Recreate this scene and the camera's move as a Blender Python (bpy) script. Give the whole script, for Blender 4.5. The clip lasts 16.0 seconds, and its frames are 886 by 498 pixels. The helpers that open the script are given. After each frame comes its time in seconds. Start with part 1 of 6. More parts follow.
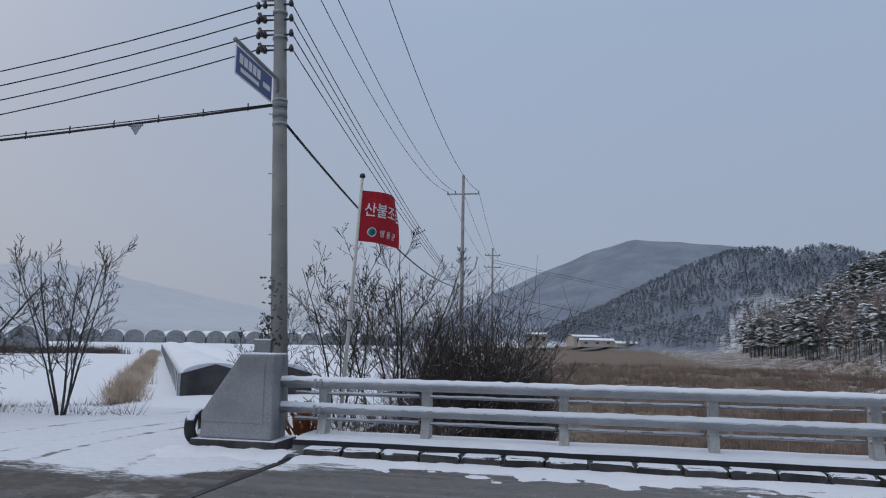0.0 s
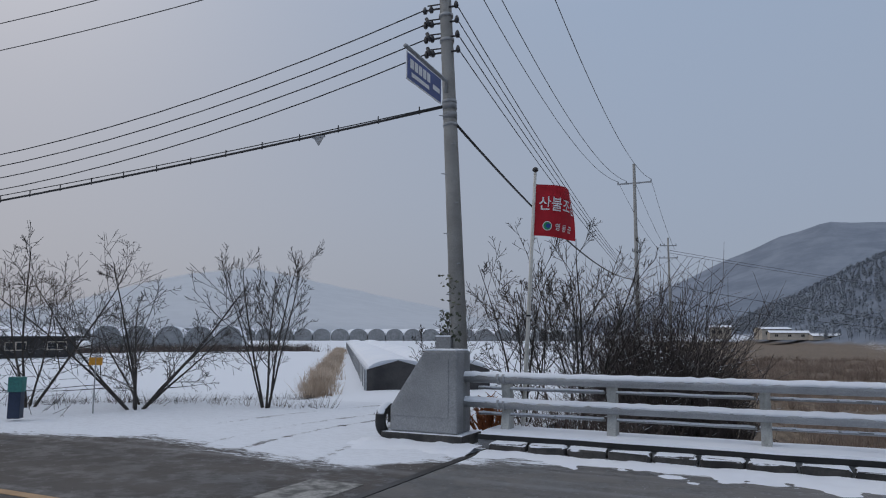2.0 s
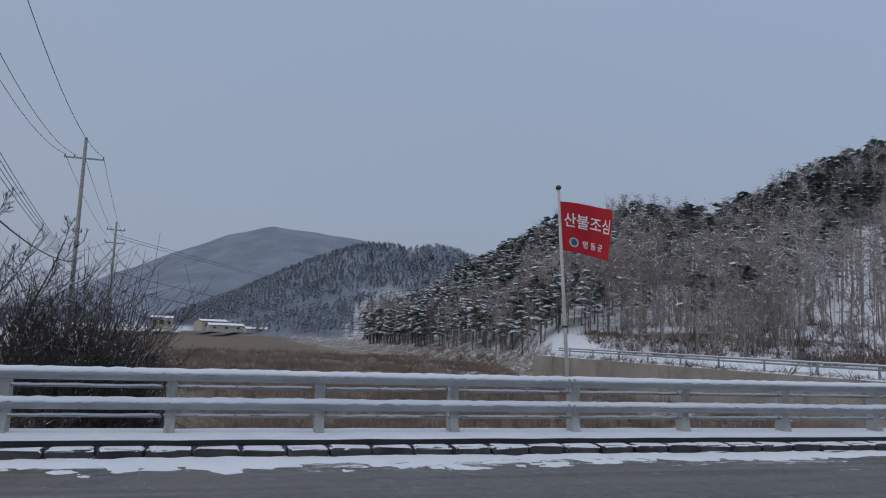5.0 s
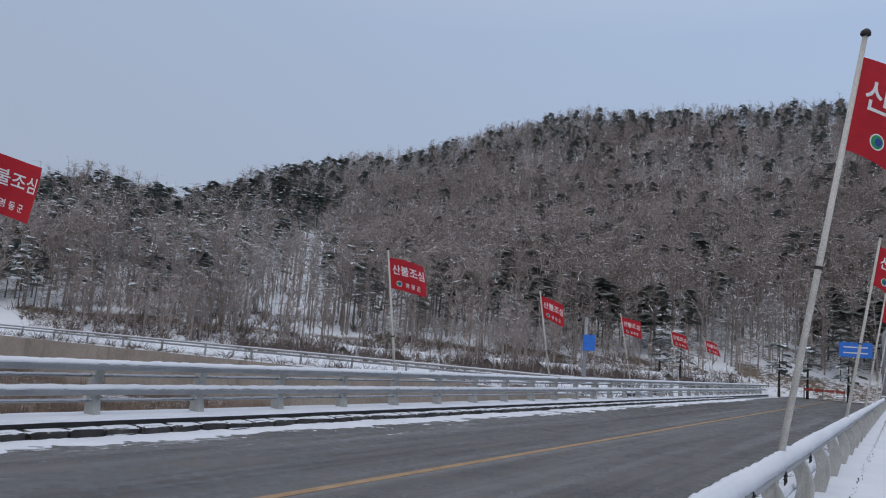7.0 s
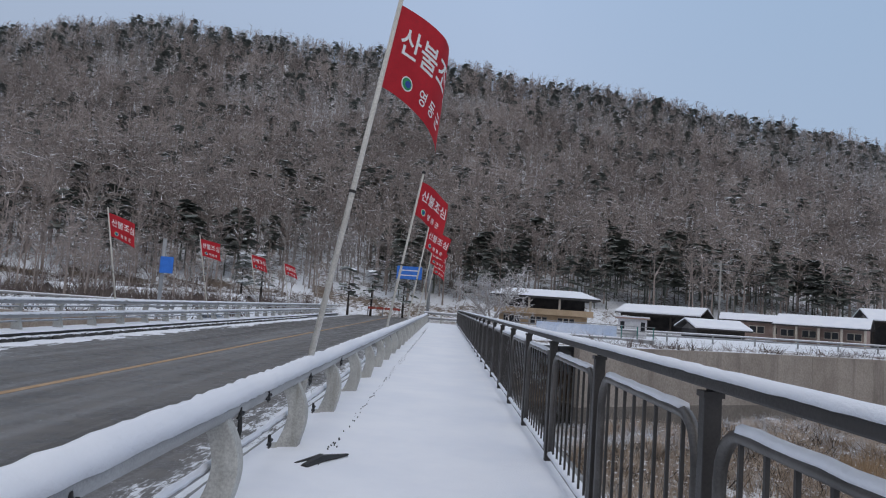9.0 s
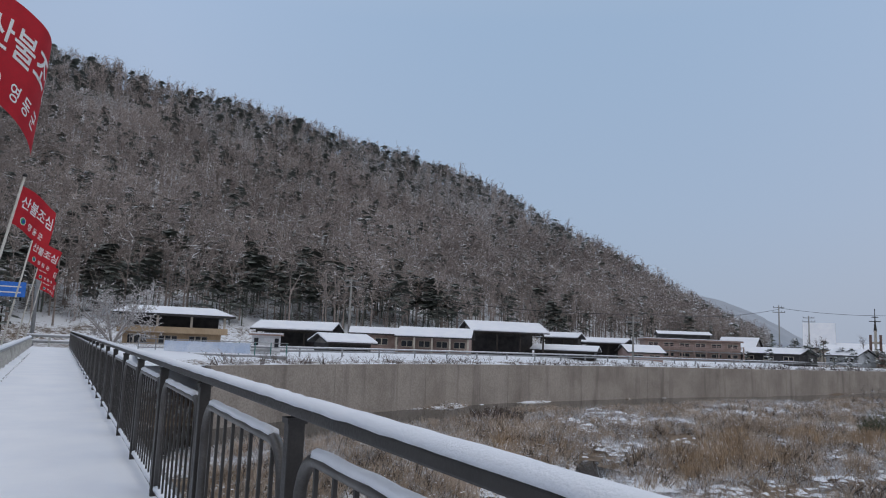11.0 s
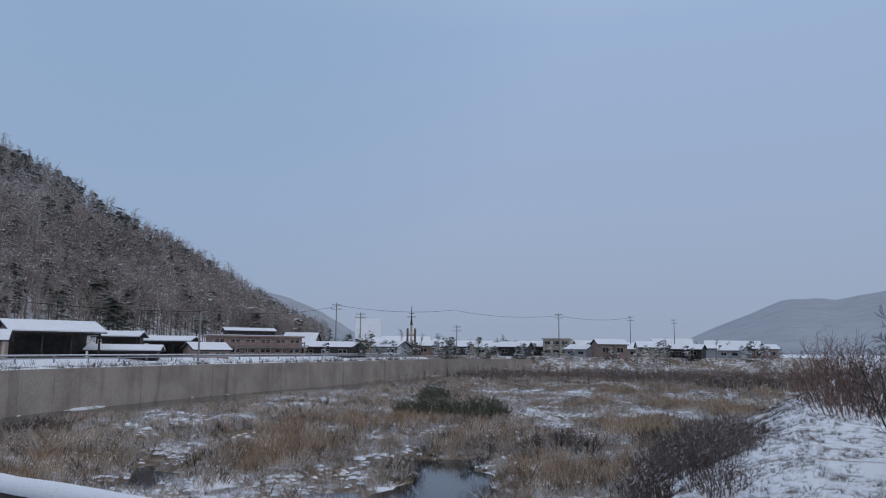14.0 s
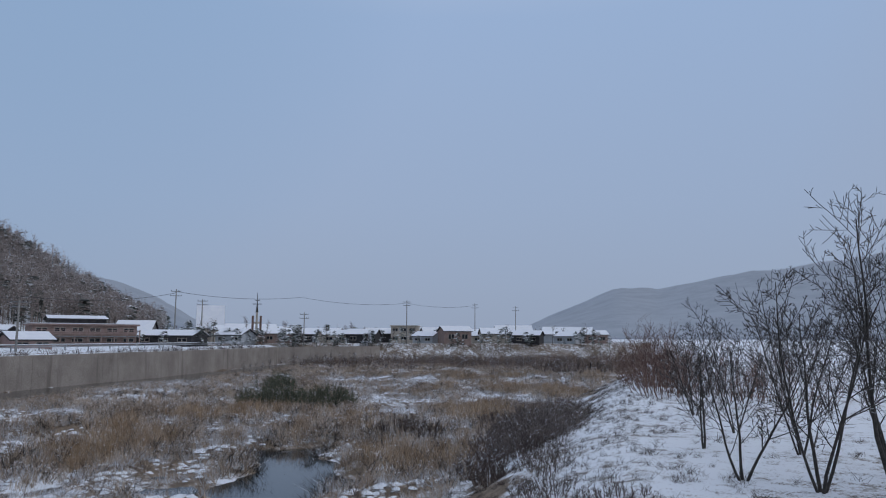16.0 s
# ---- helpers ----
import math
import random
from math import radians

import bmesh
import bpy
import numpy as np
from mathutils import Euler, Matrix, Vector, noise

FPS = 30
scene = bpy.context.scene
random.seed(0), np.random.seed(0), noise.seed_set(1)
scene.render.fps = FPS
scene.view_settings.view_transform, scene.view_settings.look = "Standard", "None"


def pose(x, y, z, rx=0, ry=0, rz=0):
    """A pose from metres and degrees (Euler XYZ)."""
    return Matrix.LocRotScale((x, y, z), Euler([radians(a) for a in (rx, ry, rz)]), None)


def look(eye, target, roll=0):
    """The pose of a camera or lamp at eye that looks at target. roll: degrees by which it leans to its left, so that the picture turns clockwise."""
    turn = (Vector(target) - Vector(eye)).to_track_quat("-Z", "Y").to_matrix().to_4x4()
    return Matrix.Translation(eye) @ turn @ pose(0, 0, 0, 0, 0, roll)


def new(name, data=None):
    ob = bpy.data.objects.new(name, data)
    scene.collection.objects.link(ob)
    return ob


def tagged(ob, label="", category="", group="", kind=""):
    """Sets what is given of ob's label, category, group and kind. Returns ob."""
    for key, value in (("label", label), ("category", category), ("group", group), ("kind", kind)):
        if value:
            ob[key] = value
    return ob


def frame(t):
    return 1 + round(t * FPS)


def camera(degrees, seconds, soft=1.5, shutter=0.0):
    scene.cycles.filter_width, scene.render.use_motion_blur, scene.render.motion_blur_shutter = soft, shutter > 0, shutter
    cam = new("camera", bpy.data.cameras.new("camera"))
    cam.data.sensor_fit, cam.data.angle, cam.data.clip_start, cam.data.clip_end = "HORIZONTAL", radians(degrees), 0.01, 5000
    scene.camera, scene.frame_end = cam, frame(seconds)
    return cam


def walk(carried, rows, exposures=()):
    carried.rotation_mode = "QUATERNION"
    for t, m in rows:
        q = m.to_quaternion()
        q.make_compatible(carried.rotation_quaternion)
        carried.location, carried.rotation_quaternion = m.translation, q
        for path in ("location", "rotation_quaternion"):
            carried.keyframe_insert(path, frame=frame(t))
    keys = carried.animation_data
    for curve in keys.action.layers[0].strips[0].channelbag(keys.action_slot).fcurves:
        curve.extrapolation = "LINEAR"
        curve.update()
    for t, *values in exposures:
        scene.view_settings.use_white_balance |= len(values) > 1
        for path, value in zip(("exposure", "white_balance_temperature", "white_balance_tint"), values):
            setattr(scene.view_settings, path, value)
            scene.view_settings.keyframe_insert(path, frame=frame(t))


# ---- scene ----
cam = camera(63.3, 16.0, soft=1.1)
METRES, EYE, TILT, LEAN, TURN = 2.0, 1.8, 6.8, 0.0, 8.7
PATH = [
    (0, (0.506, 0.081, 1.453), (0.078, 2.018, 1.702), 1.0),
    (0.5, (0.463, 0.089, 1.448), (-0.094, 1.994, 1.693), 0.7),
    (1, (0.432, 0.121, 1.445), (-0.231, 1.992, 1.687), 0.4),
    (1.5, (0.383, 0.135, 1.448), (-0.38, 1.969, 1.683), 0.2),
    (2, (0.366, 0.113, 1.441), (-0.502, 1.9, 1.674), 0.2),
    (2.5, (0.36, 0.038, 1.455), (-0.596, 1.778, 1.696), 0.5),
    (3, (0.359, 0.062, 1.447), (-0.539, 1.832, 1.692), 1.0),
    (3.5, (0.444, 0.099, 1.442), (-0.133, 2.0, 1.677), 1.9),
    (4, (0.544, 0.14, 1.429), (0.34, 2.115, 1.669), 2.2),
    (4.4, (0.636, 0.123, 1.423), (0.726, 2.107, 1.664), 2.3),
    (4.5, (0.633, 0.117, 1.423), (0.791, 2.096, 1.661), 2.4),
    (5, (0.692, 0.093, 1.434), (1.242, 2.001, 1.671), 2.1),
    (7.3, (1.161, -0.044, 1.422), (2.904, 0.897, 1.699), 5.1),
    (7.5, (1.163, -0.074, 1.407), (2.95, 0.782, 1.676), 5.2),
    (8, (1.091, -0.181, 1.381), (2.991, 0.401, 1.605), 5.2),
    (8.5, (1.123, -0.268, 1.369), (3.093, 0.031, 1.545), 4.8),
    (9, (1.251, -0.403, 1.363), (3.245, -0.388, 1.522), 4.0),
    (9.2, (1.323, -0.473, 1.364), (3.313, -0.578, 1.528), 3.7),
    (11.3, (1.171, -0.578, 1.437), (2.867, -1.603, 1.704), 2.3),
    (11.5, (1.155, -0.571, 1.438), (2.81, -1.66, 1.709), 2.3),
    (12, (1.09, -0.597, 1.444), (2.616, -1.859, 1.725), 2.2),
    (12.5, (1.045, -0.609, 1.459), (2.434, -2.019, 1.752), 1.9),
    (13, (1.009, -0.527, 1.499), (2.255, -2.063, 1.797), 1.3),
    (13.5, (0.901, -0.359, 1.533), (1.997, -2.007, 1.822), 0.7),
    (14, (0.742, -0.172, 1.577), (1.693, -1.91, 1.854), 0.7),
    (14.5, (0.657, -0.016, 1.622), (1.482, -1.819, 1.89), 0.8),
    (15, (0.633, 0.094, 1.632), (1.341, -1.756, 1.902), 0.8),
    (15.5, (0.553, 0.139, 1.626), (1.183, -1.741, 1.886), 0.5),
    (16, (0.528, 0.151, 1.65), (1.098, -1.751, 1.895), 0.3),
]
walk(cam, [(t, look(eye, target, roll)) for t, eye, target, roll in PATH],
     [(0, 0.06, 6700, 10), (0.5, -0.06, 6650, 10), (1.5, -0.06, 6750, 10), (2.5, -0.06, 6850, 10), (4, -0.09, 6900, 10), (5, -0.10, 6650, 10), (7.3, 0.17, 6900, 11), (9.2, 0.16, 6950, 11), (11.5, 0.08, 6950, 10), (12.5, 0.04, 6750, 10), (14, -0.07, 6450, 10), (16, -0.10, 6400, 10)])

# ---- light: overcast winter sky, brighter overhead, a faint warm glow towards the west ----
world = bpy.data.worlds.new("overcast_sky")
scene.world = world
world.use_nodes = True
wn, wl = world.node_tree.nodes, world.node_tree.links
wn.clear()
w_out = wn.new("ShaderNodeOutputWorld")
w_bg = wn.new("ShaderNodeBackground")
w_sky = wn.new("ShaderNodeTexSky")
w_sky.sky_type, w_sky.sun_disc = "NISHITA", False
w_sky.sun_elevation, w_sky.sun_rotation = radians(35), radians(-60)
w_sky.dust_density = 4.0
w_dim = wn.new("ShaderNodeMix")
w_dim.data_type, w_dim.blend_type = "RGBA", "MULTIPLY"
w_dim.inputs["Factor"].default_value = 1.0
w_dim.inputs["B"].default_value = (0.10, 0.10, 0.10, 1)
w_tex = wn.new("ShaderNodeTexCoord")
w_sep = wn.new("ShaderNodeSeparateXYZ")
w_up = wn.new("ShaderNodeValToRGB")
for e in w_up.color_ramp.elements:
    e.position = 0.0 if e == w_up.color_ramp.elements[0] else 1.0
w_up.color_ramp.elements[0].color = (0.335, 0.400, 0.530, 1)
w_up.color_ramp.elements[1].color = (0.66, 0.72, 0.84, 1)
for pos, col in ((0.18, (0.345, 0.440, 0.615, 1)), (0.42, (0.345, 0.470, 0.690, 1)), (0.62, (0.52, 0.61, 0.78, 1))):
    w_up.color_ramp.elements.new(pos).color = col
w_warm = wn.new("ShaderNodeMapRange")
w_warm.inputs["From Min"].default_value, w_warm.inputs["From Max"].default_value = 0.1, 0.95
w_warm.inputs["To Min"].default_value, w_warm.inputs["To Max"].default_value = 0.0, 0.75
w_tint = wn.new("ShaderNodeMix")
w_tint.data_type = "RGBA"
w_tint.inputs["B"].default_value = (0.37, 0.37, 0.425, 1)
w_neg = wn.new("ShaderNodeVectorMath")
w_neg.operation = "DOT_PRODUCT"
w_neg.inputs[1].default_value = (-0.97, 0.0, -0.24)
w_mix = wn.new("ShaderNodeMix")
w_mix.data_type = "RGBA"
w_mix.inputs["Factor"].default_value = 0.95
wl.new(w_tex.outputs["Generated"], w_sep.inputs[0])
wl.new(w_sep.outputs["Z"], w_up.inputs[0])
wl.new(w_tex.outputs["Generated"], w_neg.inputs[0])
wl.new(w_neg.outputs["Value"], w_warm.inputs["Value"])
wl.new(w_warm.outputs["Result"], w_tint.inputs["Factor"])
wl.new(w_up.outputs["Color"], w_tint.inputs["A"])
wl.new(w_sky.outputs["Color"], w_dim.inputs["A"])
wl.new(w_dim.outputs["Result"], w_mix.inputs["A"])
w_north = wn.new("ShaderNodeMix")
w_north.data_type = "RGBA"
w_north.inputs["B"].default_value = (0.275, 0.325, 0.415, 1)
w_face = wn.new("ShaderNodeMapRange")
w_face.inputs["From Min"].default_value, w_face.inputs["From Max"].default_value = -0.1, 0.9
w_face.inputs["To Min"].default_value, w_face.inputs["To Max"].default_value = 0.0, 0.45
wl.new(w_sep.outputs["Y"], w_face.inputs["Value"])
wl.new(w_face.outputs["Result"], w_north.inputs["Factor"])
wl.new(w_tint.outputs["Result"], w_north.inputs["A"])
w_deep = wn.new("ShaderNodeVectorMath")
w_deep.operation = "DOT_PRODUCT"
w_deep.inputs[1].default_value = (0.70, -0.53, 0.48)
w_far = wn.new("ShaderNodeMapRange")
w_far.inputs["From Min"].default_value, w_far.inputs["From Max"].default_value = 0.86, 1.0
w_far.inputs["To Min"].default_value, w_far.inputs["To Max"].default_value = 0.0, 0.55
w_blue = wn.new("ShaderNodeMix")
w_blue.data_type = "RGBA"
w_blue.inputs["B"].default_value = (0.245, 0.380, 0.575, 1)
wl.new(w_tex.outputs["Generated"], w_deep.inputs[0])
wl.new(w_deep.outputs["Value"], w_far.inputs["Value"])
wl.new(w_far.outputs["Result"], w_blue.inputs["Factor"])
wl.new(w_north.outputs["Result"], w_blue.inputs["A"])
wl.new(w_blue.outputs["Result"], w_mix.inputs["B"])
wl.new(w_mix.outputs["Result"], w_bg.inputs["Color"])
w_bg.inputs["Strength"].default_value = 1.0
wl.new(w_bg.outputs[0], w_out.inputs[0])

sun = new("sun", bpy.data.lights.new("sun", "SUN"))
sun.data.energy, sun.data.angle, sun.data.color = 0.35, radians(30), (1.0, 0.95, 0.90)
sun.matrix_world = look((0, 0, 50), (40, 25, 0))

# ---- materials ----
MATS = {}


def nodes_of(name):
    m = bpy.data.materials.new(name)
    m.use_nodes = True
    return m, m.node_tree.nodes, m.node_tree.links, m.node_tree.nodes["Principled BSDF"]


def noise_node(nt, scale, detail=4.0, rough=0.55, coords=None):
    n = nt.nodes.new("ShaderNodeTexNoise")
    n.inputs["Scale"].default_value, n.inputs["Detail"].default_value, n.inputs["Roughness"].default_value = scale, detail, rough
    if coords:
        nt.links.new(coords, n.inputs["Vector"])
    return n


def span(nt, value, a, b, c=0.0, d=1.0):
    n = nt.nodes.new("ShaderNodeMapRange")
    n.interpolation_type = "SMOOTHSTEP"
    for key, v in (("From Min", a), ("From Max", b), ("To Min", c), ("To Max", d)):
        n.inputs[key].default_value = v
    nt.links.new(value, n.inputs["Value"])
    return n.outputs["Result"]


def blend(nt, fac, a, b, mode="MIX"):
    n = nt.nodes.new("ShaderNodeMix")
    n.data_type, n.blend_type = "RGBA", mode
    for key, v in (("Factor", fac), ("A", a), ("B", b)):
        if isinstance(v, (int, float)):
            n.inputs[key].default_value = v
        elif isinstance(v, tuple):
            n.inputs[key].default_value = (*v, 1) if len(v) == 3 else v
        else:
            nt.links.new(v, n.inputs[key])
    return n.outputs["Result"]


def calc(nt, op, a, b):
    n = nt.nodes.new("ShaderNodeMath")
    n.operation = op
    for i, v in enumerate((a, b)):
        if isinstance(v, (int, float)):
            n.inputs[i].default_value = v
        else:
            nt.links.new(v, n.inputs[i])
    return n.outputs[0]


SNOW = (0.80, 0.83, 0.88)


def paint(name, a, b, scale=3.0, fine=60.0, rough=0.7, metal=0.0, bump=0.15, snow=None, snow_scale=4.0, streak=None, vary=0.0, size=0.01):
    """A surface of two tones in patches with fine grain; snow: how little a face may tilt from level and still carry snow."""
    if name in MATS:
        return MATS[name]
    m, nodes, links, bsdf = nodes_of(name)
    nt = m.node_tree
    geo = nodes.new("ShaderNodeNewGeometry")
    pos = geo.outputs["Position"]
    big = noise_node(nt, scale, 5.0, 0.6, pos)
    small = noise_node(nt, fine, 3.0, 0.6, pos)
    f = span(nt, big.outputs["Fac"], 0.32, 0.68)
    col = blend(nt, f, a, b)
    g = span(nt, small.outputs["Fac"], 0.25, 0.75, 0.78, 1.18)
    gc = nodes.new("ShaderNodeCombineColor")
    for i in range(3):
        links.new(g, gc.inputs[i])
    col = blend(nt, 1.0, col, gc.outputs[0], "MULTIPLY")
    if vary:
        info = nodes.new("ShaderNodeObjectInfo")
        isl = span(nt, info.outputs["Random"], 0, 1, 1 - vary, 1 + vary)
        vc = nodes.new("ShaderNodeCombineColor")
        for i in range(3):
            links.new(isl, vc.inputs[i])
        col = blend(nt, 1.0, col, vc.outputs[0], "MULTIPLY")
    if streak:
        mp = nodes.new("ShaderNodeMapping")
        mp.inputs["Scale"].default_value = (1.0, 1.0, 0.10)
        links.new(pos, mp.inputs["Vector"])
        sn = noise_node(nt, streak[0], 4.0, 0.6, mp.outputs[0])
        col = blend(nt, span(nt, sn.outputs["Fac"], 0.50, 0.72, 0.0, streak[2]), col, streak[1])
    r = span(nt, small.outputs["Fac"], 0.2, 0.8, max(0.05, rough - 0.1), min(1.0, rough + 0.1))
    if snow is not None:
        up = nodes.new("ShaderNodeSeparateXYZ")
        links.new(geo.outputs["Normal"], up.inputs[0])
        sn = noise_node(nt, snow_scale, 4.0, 0.6, pos)
        lift = calc(nt, "ADD", up.outputs["Z"], calc(nt, "MULTIPLY", calc(nt, "SUBTRACT", sn.outputs["Fac"], 0.5), 1.1))
        sf = span(nt, lift, snow - 0.06, snow + 0.06)
        col = blend(nt, sf, col, SNOW)
        r = span(nt, sf, 0, 1, rough, 0.9)
        if metal:
            links.new(span(nt, sf, 0, 1, metal, 0.0), bsdf.inputs["Metallic"])
    elif metal:
        bsdf.inputs["Metallic"].default_value = metal
    links.new(col, bsdf.inputs["Base Color"])
    links.new(r, bsdf.inputs["Roughness"]) if not isinstance(r, float) else None
    if bump:
        bp = nodes.new("ShaderNodeBump")
        bp.inputs["Strength"].default_value, bp.inputs["Distance"].default_value = bump, size
        links.new(small.outputs["Fac"], bp.inputs["Height"])
        links.new(bp.outputs[0], bsdf.inputs["Normal"])
    MATS[name] = m
    return m


def mat_snow():
    if "snow" in MATS:
        return MATS["snow"]
    m, nodes, links, bsdf = nodes_of("snow")
    nt = m.node_tree
    pos = nodes.new("ShaderNodeNewGeometry").outputs["Position"]
    big, small = noise_node(nt, 0.9, 4, 0.6, pos), noise_node(nt, 45.0, 4, 0.7, pos)
    links.new(blend(nt, span(nt, big.outputs["Fac"], 0.3, 0.7), (0.80, 0.83, 0.89), (0.87, 0.89, 0.93)), bsdf.inputs["Base Color"])
    bsdf.inputs["Roughness"].default_value = 0.85
    bp = nodes.new("ShaderNodeBump")
    bp.inputs["Strength"].default_value, bp.inputs["Distance"].default_value = 0.45, 0.02
    links.new(calc(nt, "ADD", calc(nt, "MULTIPLY", big.outputs["Fac"], 2.0), small.outputs["Fac"]), bp.inputs["Height"])
    links.new(bp.outputs[0], bsdf.inputs["Normal"])
    MATS["snow"] = m
    return m


def mat_ground():
    """Ground cover: snow over dry grass and soil. Attribute 'cover' is how much snow lies, 'wood' how far it is forest
    floor; a third one paints distance haze into the colour.
    """
    m, nodes, links, bsdf = nodes_of("snowy_ground")
    nt = m.node_tree
    pos = nodes.new("ShaderNodeNewGeometry").outputs["Position"]
    cov, wood, frost = (nodes.new("ShaderNodeAttribute") for _ in range(3))
    cov.attribute_name, wood.attribute_name, frost.attribute_name = "cover", "wood", "frost"
    a, b, c = noise_node(nt, 0.35, 6, 0.65, pos), noise_node(nt, 2.2, 5, 0.65, pos), noise_node(nt, 18.0, 4, 0.7, pos)
    far = noise_node(nt, 0.02, 8, 0.7, pos)
    soil = blend(nt, span(nt, b.outputs["Fac"], 0.35, 0.65), (0.12, 0.088, 0.062), (0.27, 0.20, 0.14))
    soil = blend(nt, span(nt, c.outputs["Fac"], 0.4, 0.7, 0, 0.5), soil, (0.05, 0.042, 0.035))
    floor = blend(nt, span(nt, b.outputs["Fac"], 0.35, 0.65), (0.11, 0.09, 0.078), (0.20, 0.165, 0.14))
    base = blend(nt, wood.outputs["Fac"], soil, floor)
    mixn = calc(nt, "ADD", calc(nt, "MULTIPLY", a.outputs["Fac"], 0.28), calc(nt, "ADD", calc(nt, "MULTIPLY", b.outputs["Fac"], 0.37), calc(nt, "MULTIPLY", c.outputs["Fac"], 0.35)))
    lift = calc(nt, "ADD", mixn, calc(nt, "SUBTRACT", cov.outputs["Fac"], 0.5))
    sf = span(nt, lift, 0.455, 0.545)
    col = blend(nt, sf, base, SNOW)
    # far slopes: pale blue-grey haze of distance mixed into the base colour
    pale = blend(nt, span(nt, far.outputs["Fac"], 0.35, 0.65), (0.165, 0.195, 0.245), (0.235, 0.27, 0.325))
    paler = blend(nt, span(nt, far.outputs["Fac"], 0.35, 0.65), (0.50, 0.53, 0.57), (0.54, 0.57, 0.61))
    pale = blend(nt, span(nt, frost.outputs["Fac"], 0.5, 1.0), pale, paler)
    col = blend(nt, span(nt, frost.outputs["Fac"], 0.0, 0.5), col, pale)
    links.new(col, bsdf.inputs["Base Color"])
    bsdf.inputs["Roughness"].default_value = 0.9
    bp = nodes.new("ShaderNodeBump")
    bp.inputs["Strength"].default_value, bp.inputs["Distance"].default_value = 0.6, 0.06
    links.new(mixn, bp.inputs["Height"])
    links.new(bp.outputs[0], bsdf.inputs["Normal"])
    return m


def mat_asphalt(name, tone_a, tone_b, patch):
    """Damp asphalt; snow lies in the gutters and as blown dust."""
    m, nodes, links, bsdf = nodes_of(name)
    bsdf.inputs["Specular IOR Level"].default_value = 0.3
    nt = m.node_tree
    pos = nodes.new("ShaderNodeNewGeometry").outputs["Position"]
    cov = nodes.new("ShaderNodeAttribute")
    cov.attribute_name = "cover"
    mp = nodes.new("ShaderNodeMapping")
    mp.inputs["Scale"].default_value = (0.25, 1.0, 1.0)
    links.new(pos, mp.inputs["Vector"])
    lane, grain, mid = noise_node(nt, 1.1, 5, 0.6, mp.outputs[0]), noise_node(nt, 90, 3, 0.6, pos), noise_node(nt, 7.0, 5, 0.7, mp.outputs[0])
    col = blend(nt, span(nt, lane.outputs["Fac"], 0.3, 0.7), tone_a, tone_b)
    wet = noise_node(nt, 2.4, 6, 0.7, pos)
    col = blend(nt, span(nt, wet.outputs["Fac"], 0.45, 0.62, 0, 0.6), col, patch)
    col = blend(nt, span(nt, grain.outputs["Fac"], 0.45, 0.75, 0, 0.75), col, (0.17, 0.16, 0.15))
    mt = nodes.new("ShaderNodeMapping")
    mt.inputs["Scale"].default_value = (0.02, 1.0, 1.0)
    links.new(pos, mt.inputs["Vector"])
    track = noise_node(nt, 1.7, 5, 0.65, mt.outputs[0])
    col = blend(nt, span(nt, track.outputs["Fac"], 0.50, 0.66, 0, 0.55), col, (0.235, 0.235, 0.240))
    col = blend(nt, span(nt, track.outputs["Fac"], 0.36, 0.48, 0.5, 0.0), col, (0.045, 0.043, 0.042))
    speck = noise_node(nt, 22.0, 2, 0.5, pos)
    col = blend(nt, span(nt, speck.outputs["Fac"], 0.735, 0.76, 0, 0.8), col, SNOW)
    sum_ = calc(nt, "ADD", calc(nt, "MULTIPLY", lane.outputs["Fac"], 0.5), calc(nt, "MULTIPLY", mid.outputs["Fac"], 0.5))
    fine = noise_node(nt, 30.0, 4, 0.7, mp.outputs[0])
    sum_ = calc(nt, "ADD", calc(nt, "MULTIPLY", sum_, 1.3), calc(nt, "MULTIPLY", calc(nt, "SUBTRACT", fine.outputs["Fac"], 0.72), 0.80))
    sf = span(nt, calc(nt, "ADD", sum_, calc(nt, "SUBTRACT", cov.outputs["Fac"], 0.5)), 0.46, 0.56)
    slush = blend(nt, span(nt, fine.outputs["Fac"], 0.35, 0.75, 0, 0.30), SNOW, (0.42, 0.43, 0.45))
    col = blend(nt, sf, col, slush)
    links.new(col, bsdf.inputs["Base Color"])
    links.new(calc(nt, "MAXIMUM", span(nt, wet.outputs["Fac"], 0.38, 0.60, 0.30, 0.75), sf), bsdf.inputs["Roughness"])
    bp = nodes.new("ShaderNodeBump")
    bp.inputs["Strength"].default_value, bp.inputs["Distance"].default_value = 0.3, 0.01
    links.new(calc(nt, "ADD", grain.outputs["Fac"], calc(nt, "MULTIPLY", sf, 3.0)), bp.inputs["Height"])
    links.new(bp.outputs[0], bsdf.inputs["Normal"])
    return m


def mat_water():
    m, nodes, links, bsdf = nodes_of("still_water")
    nt = m.node_tree
    bsdf.inputs["Base Color"].default_value = (0.015, 0.018, 0.018, 1)
    bsdf.inputs["Roughness"].default_value = 0.06
    pos = nodes.new("ShaderNodeNewGeometry").outputs["Position"]
    n = noise_node(nt, 6.0, 3, 0.5, pos)
    bp = nodes.new("ShaderNodeBump")
    bp.inputs["Strength"].default_value, bp.inputs["Distance"].default_value = 0.06, 0.02
    links.new(n.outputs["Fac"], bp.inputs["Height"])
    links.new(bp.outputs[0], bsdf.inputs["Normal"])
    return m


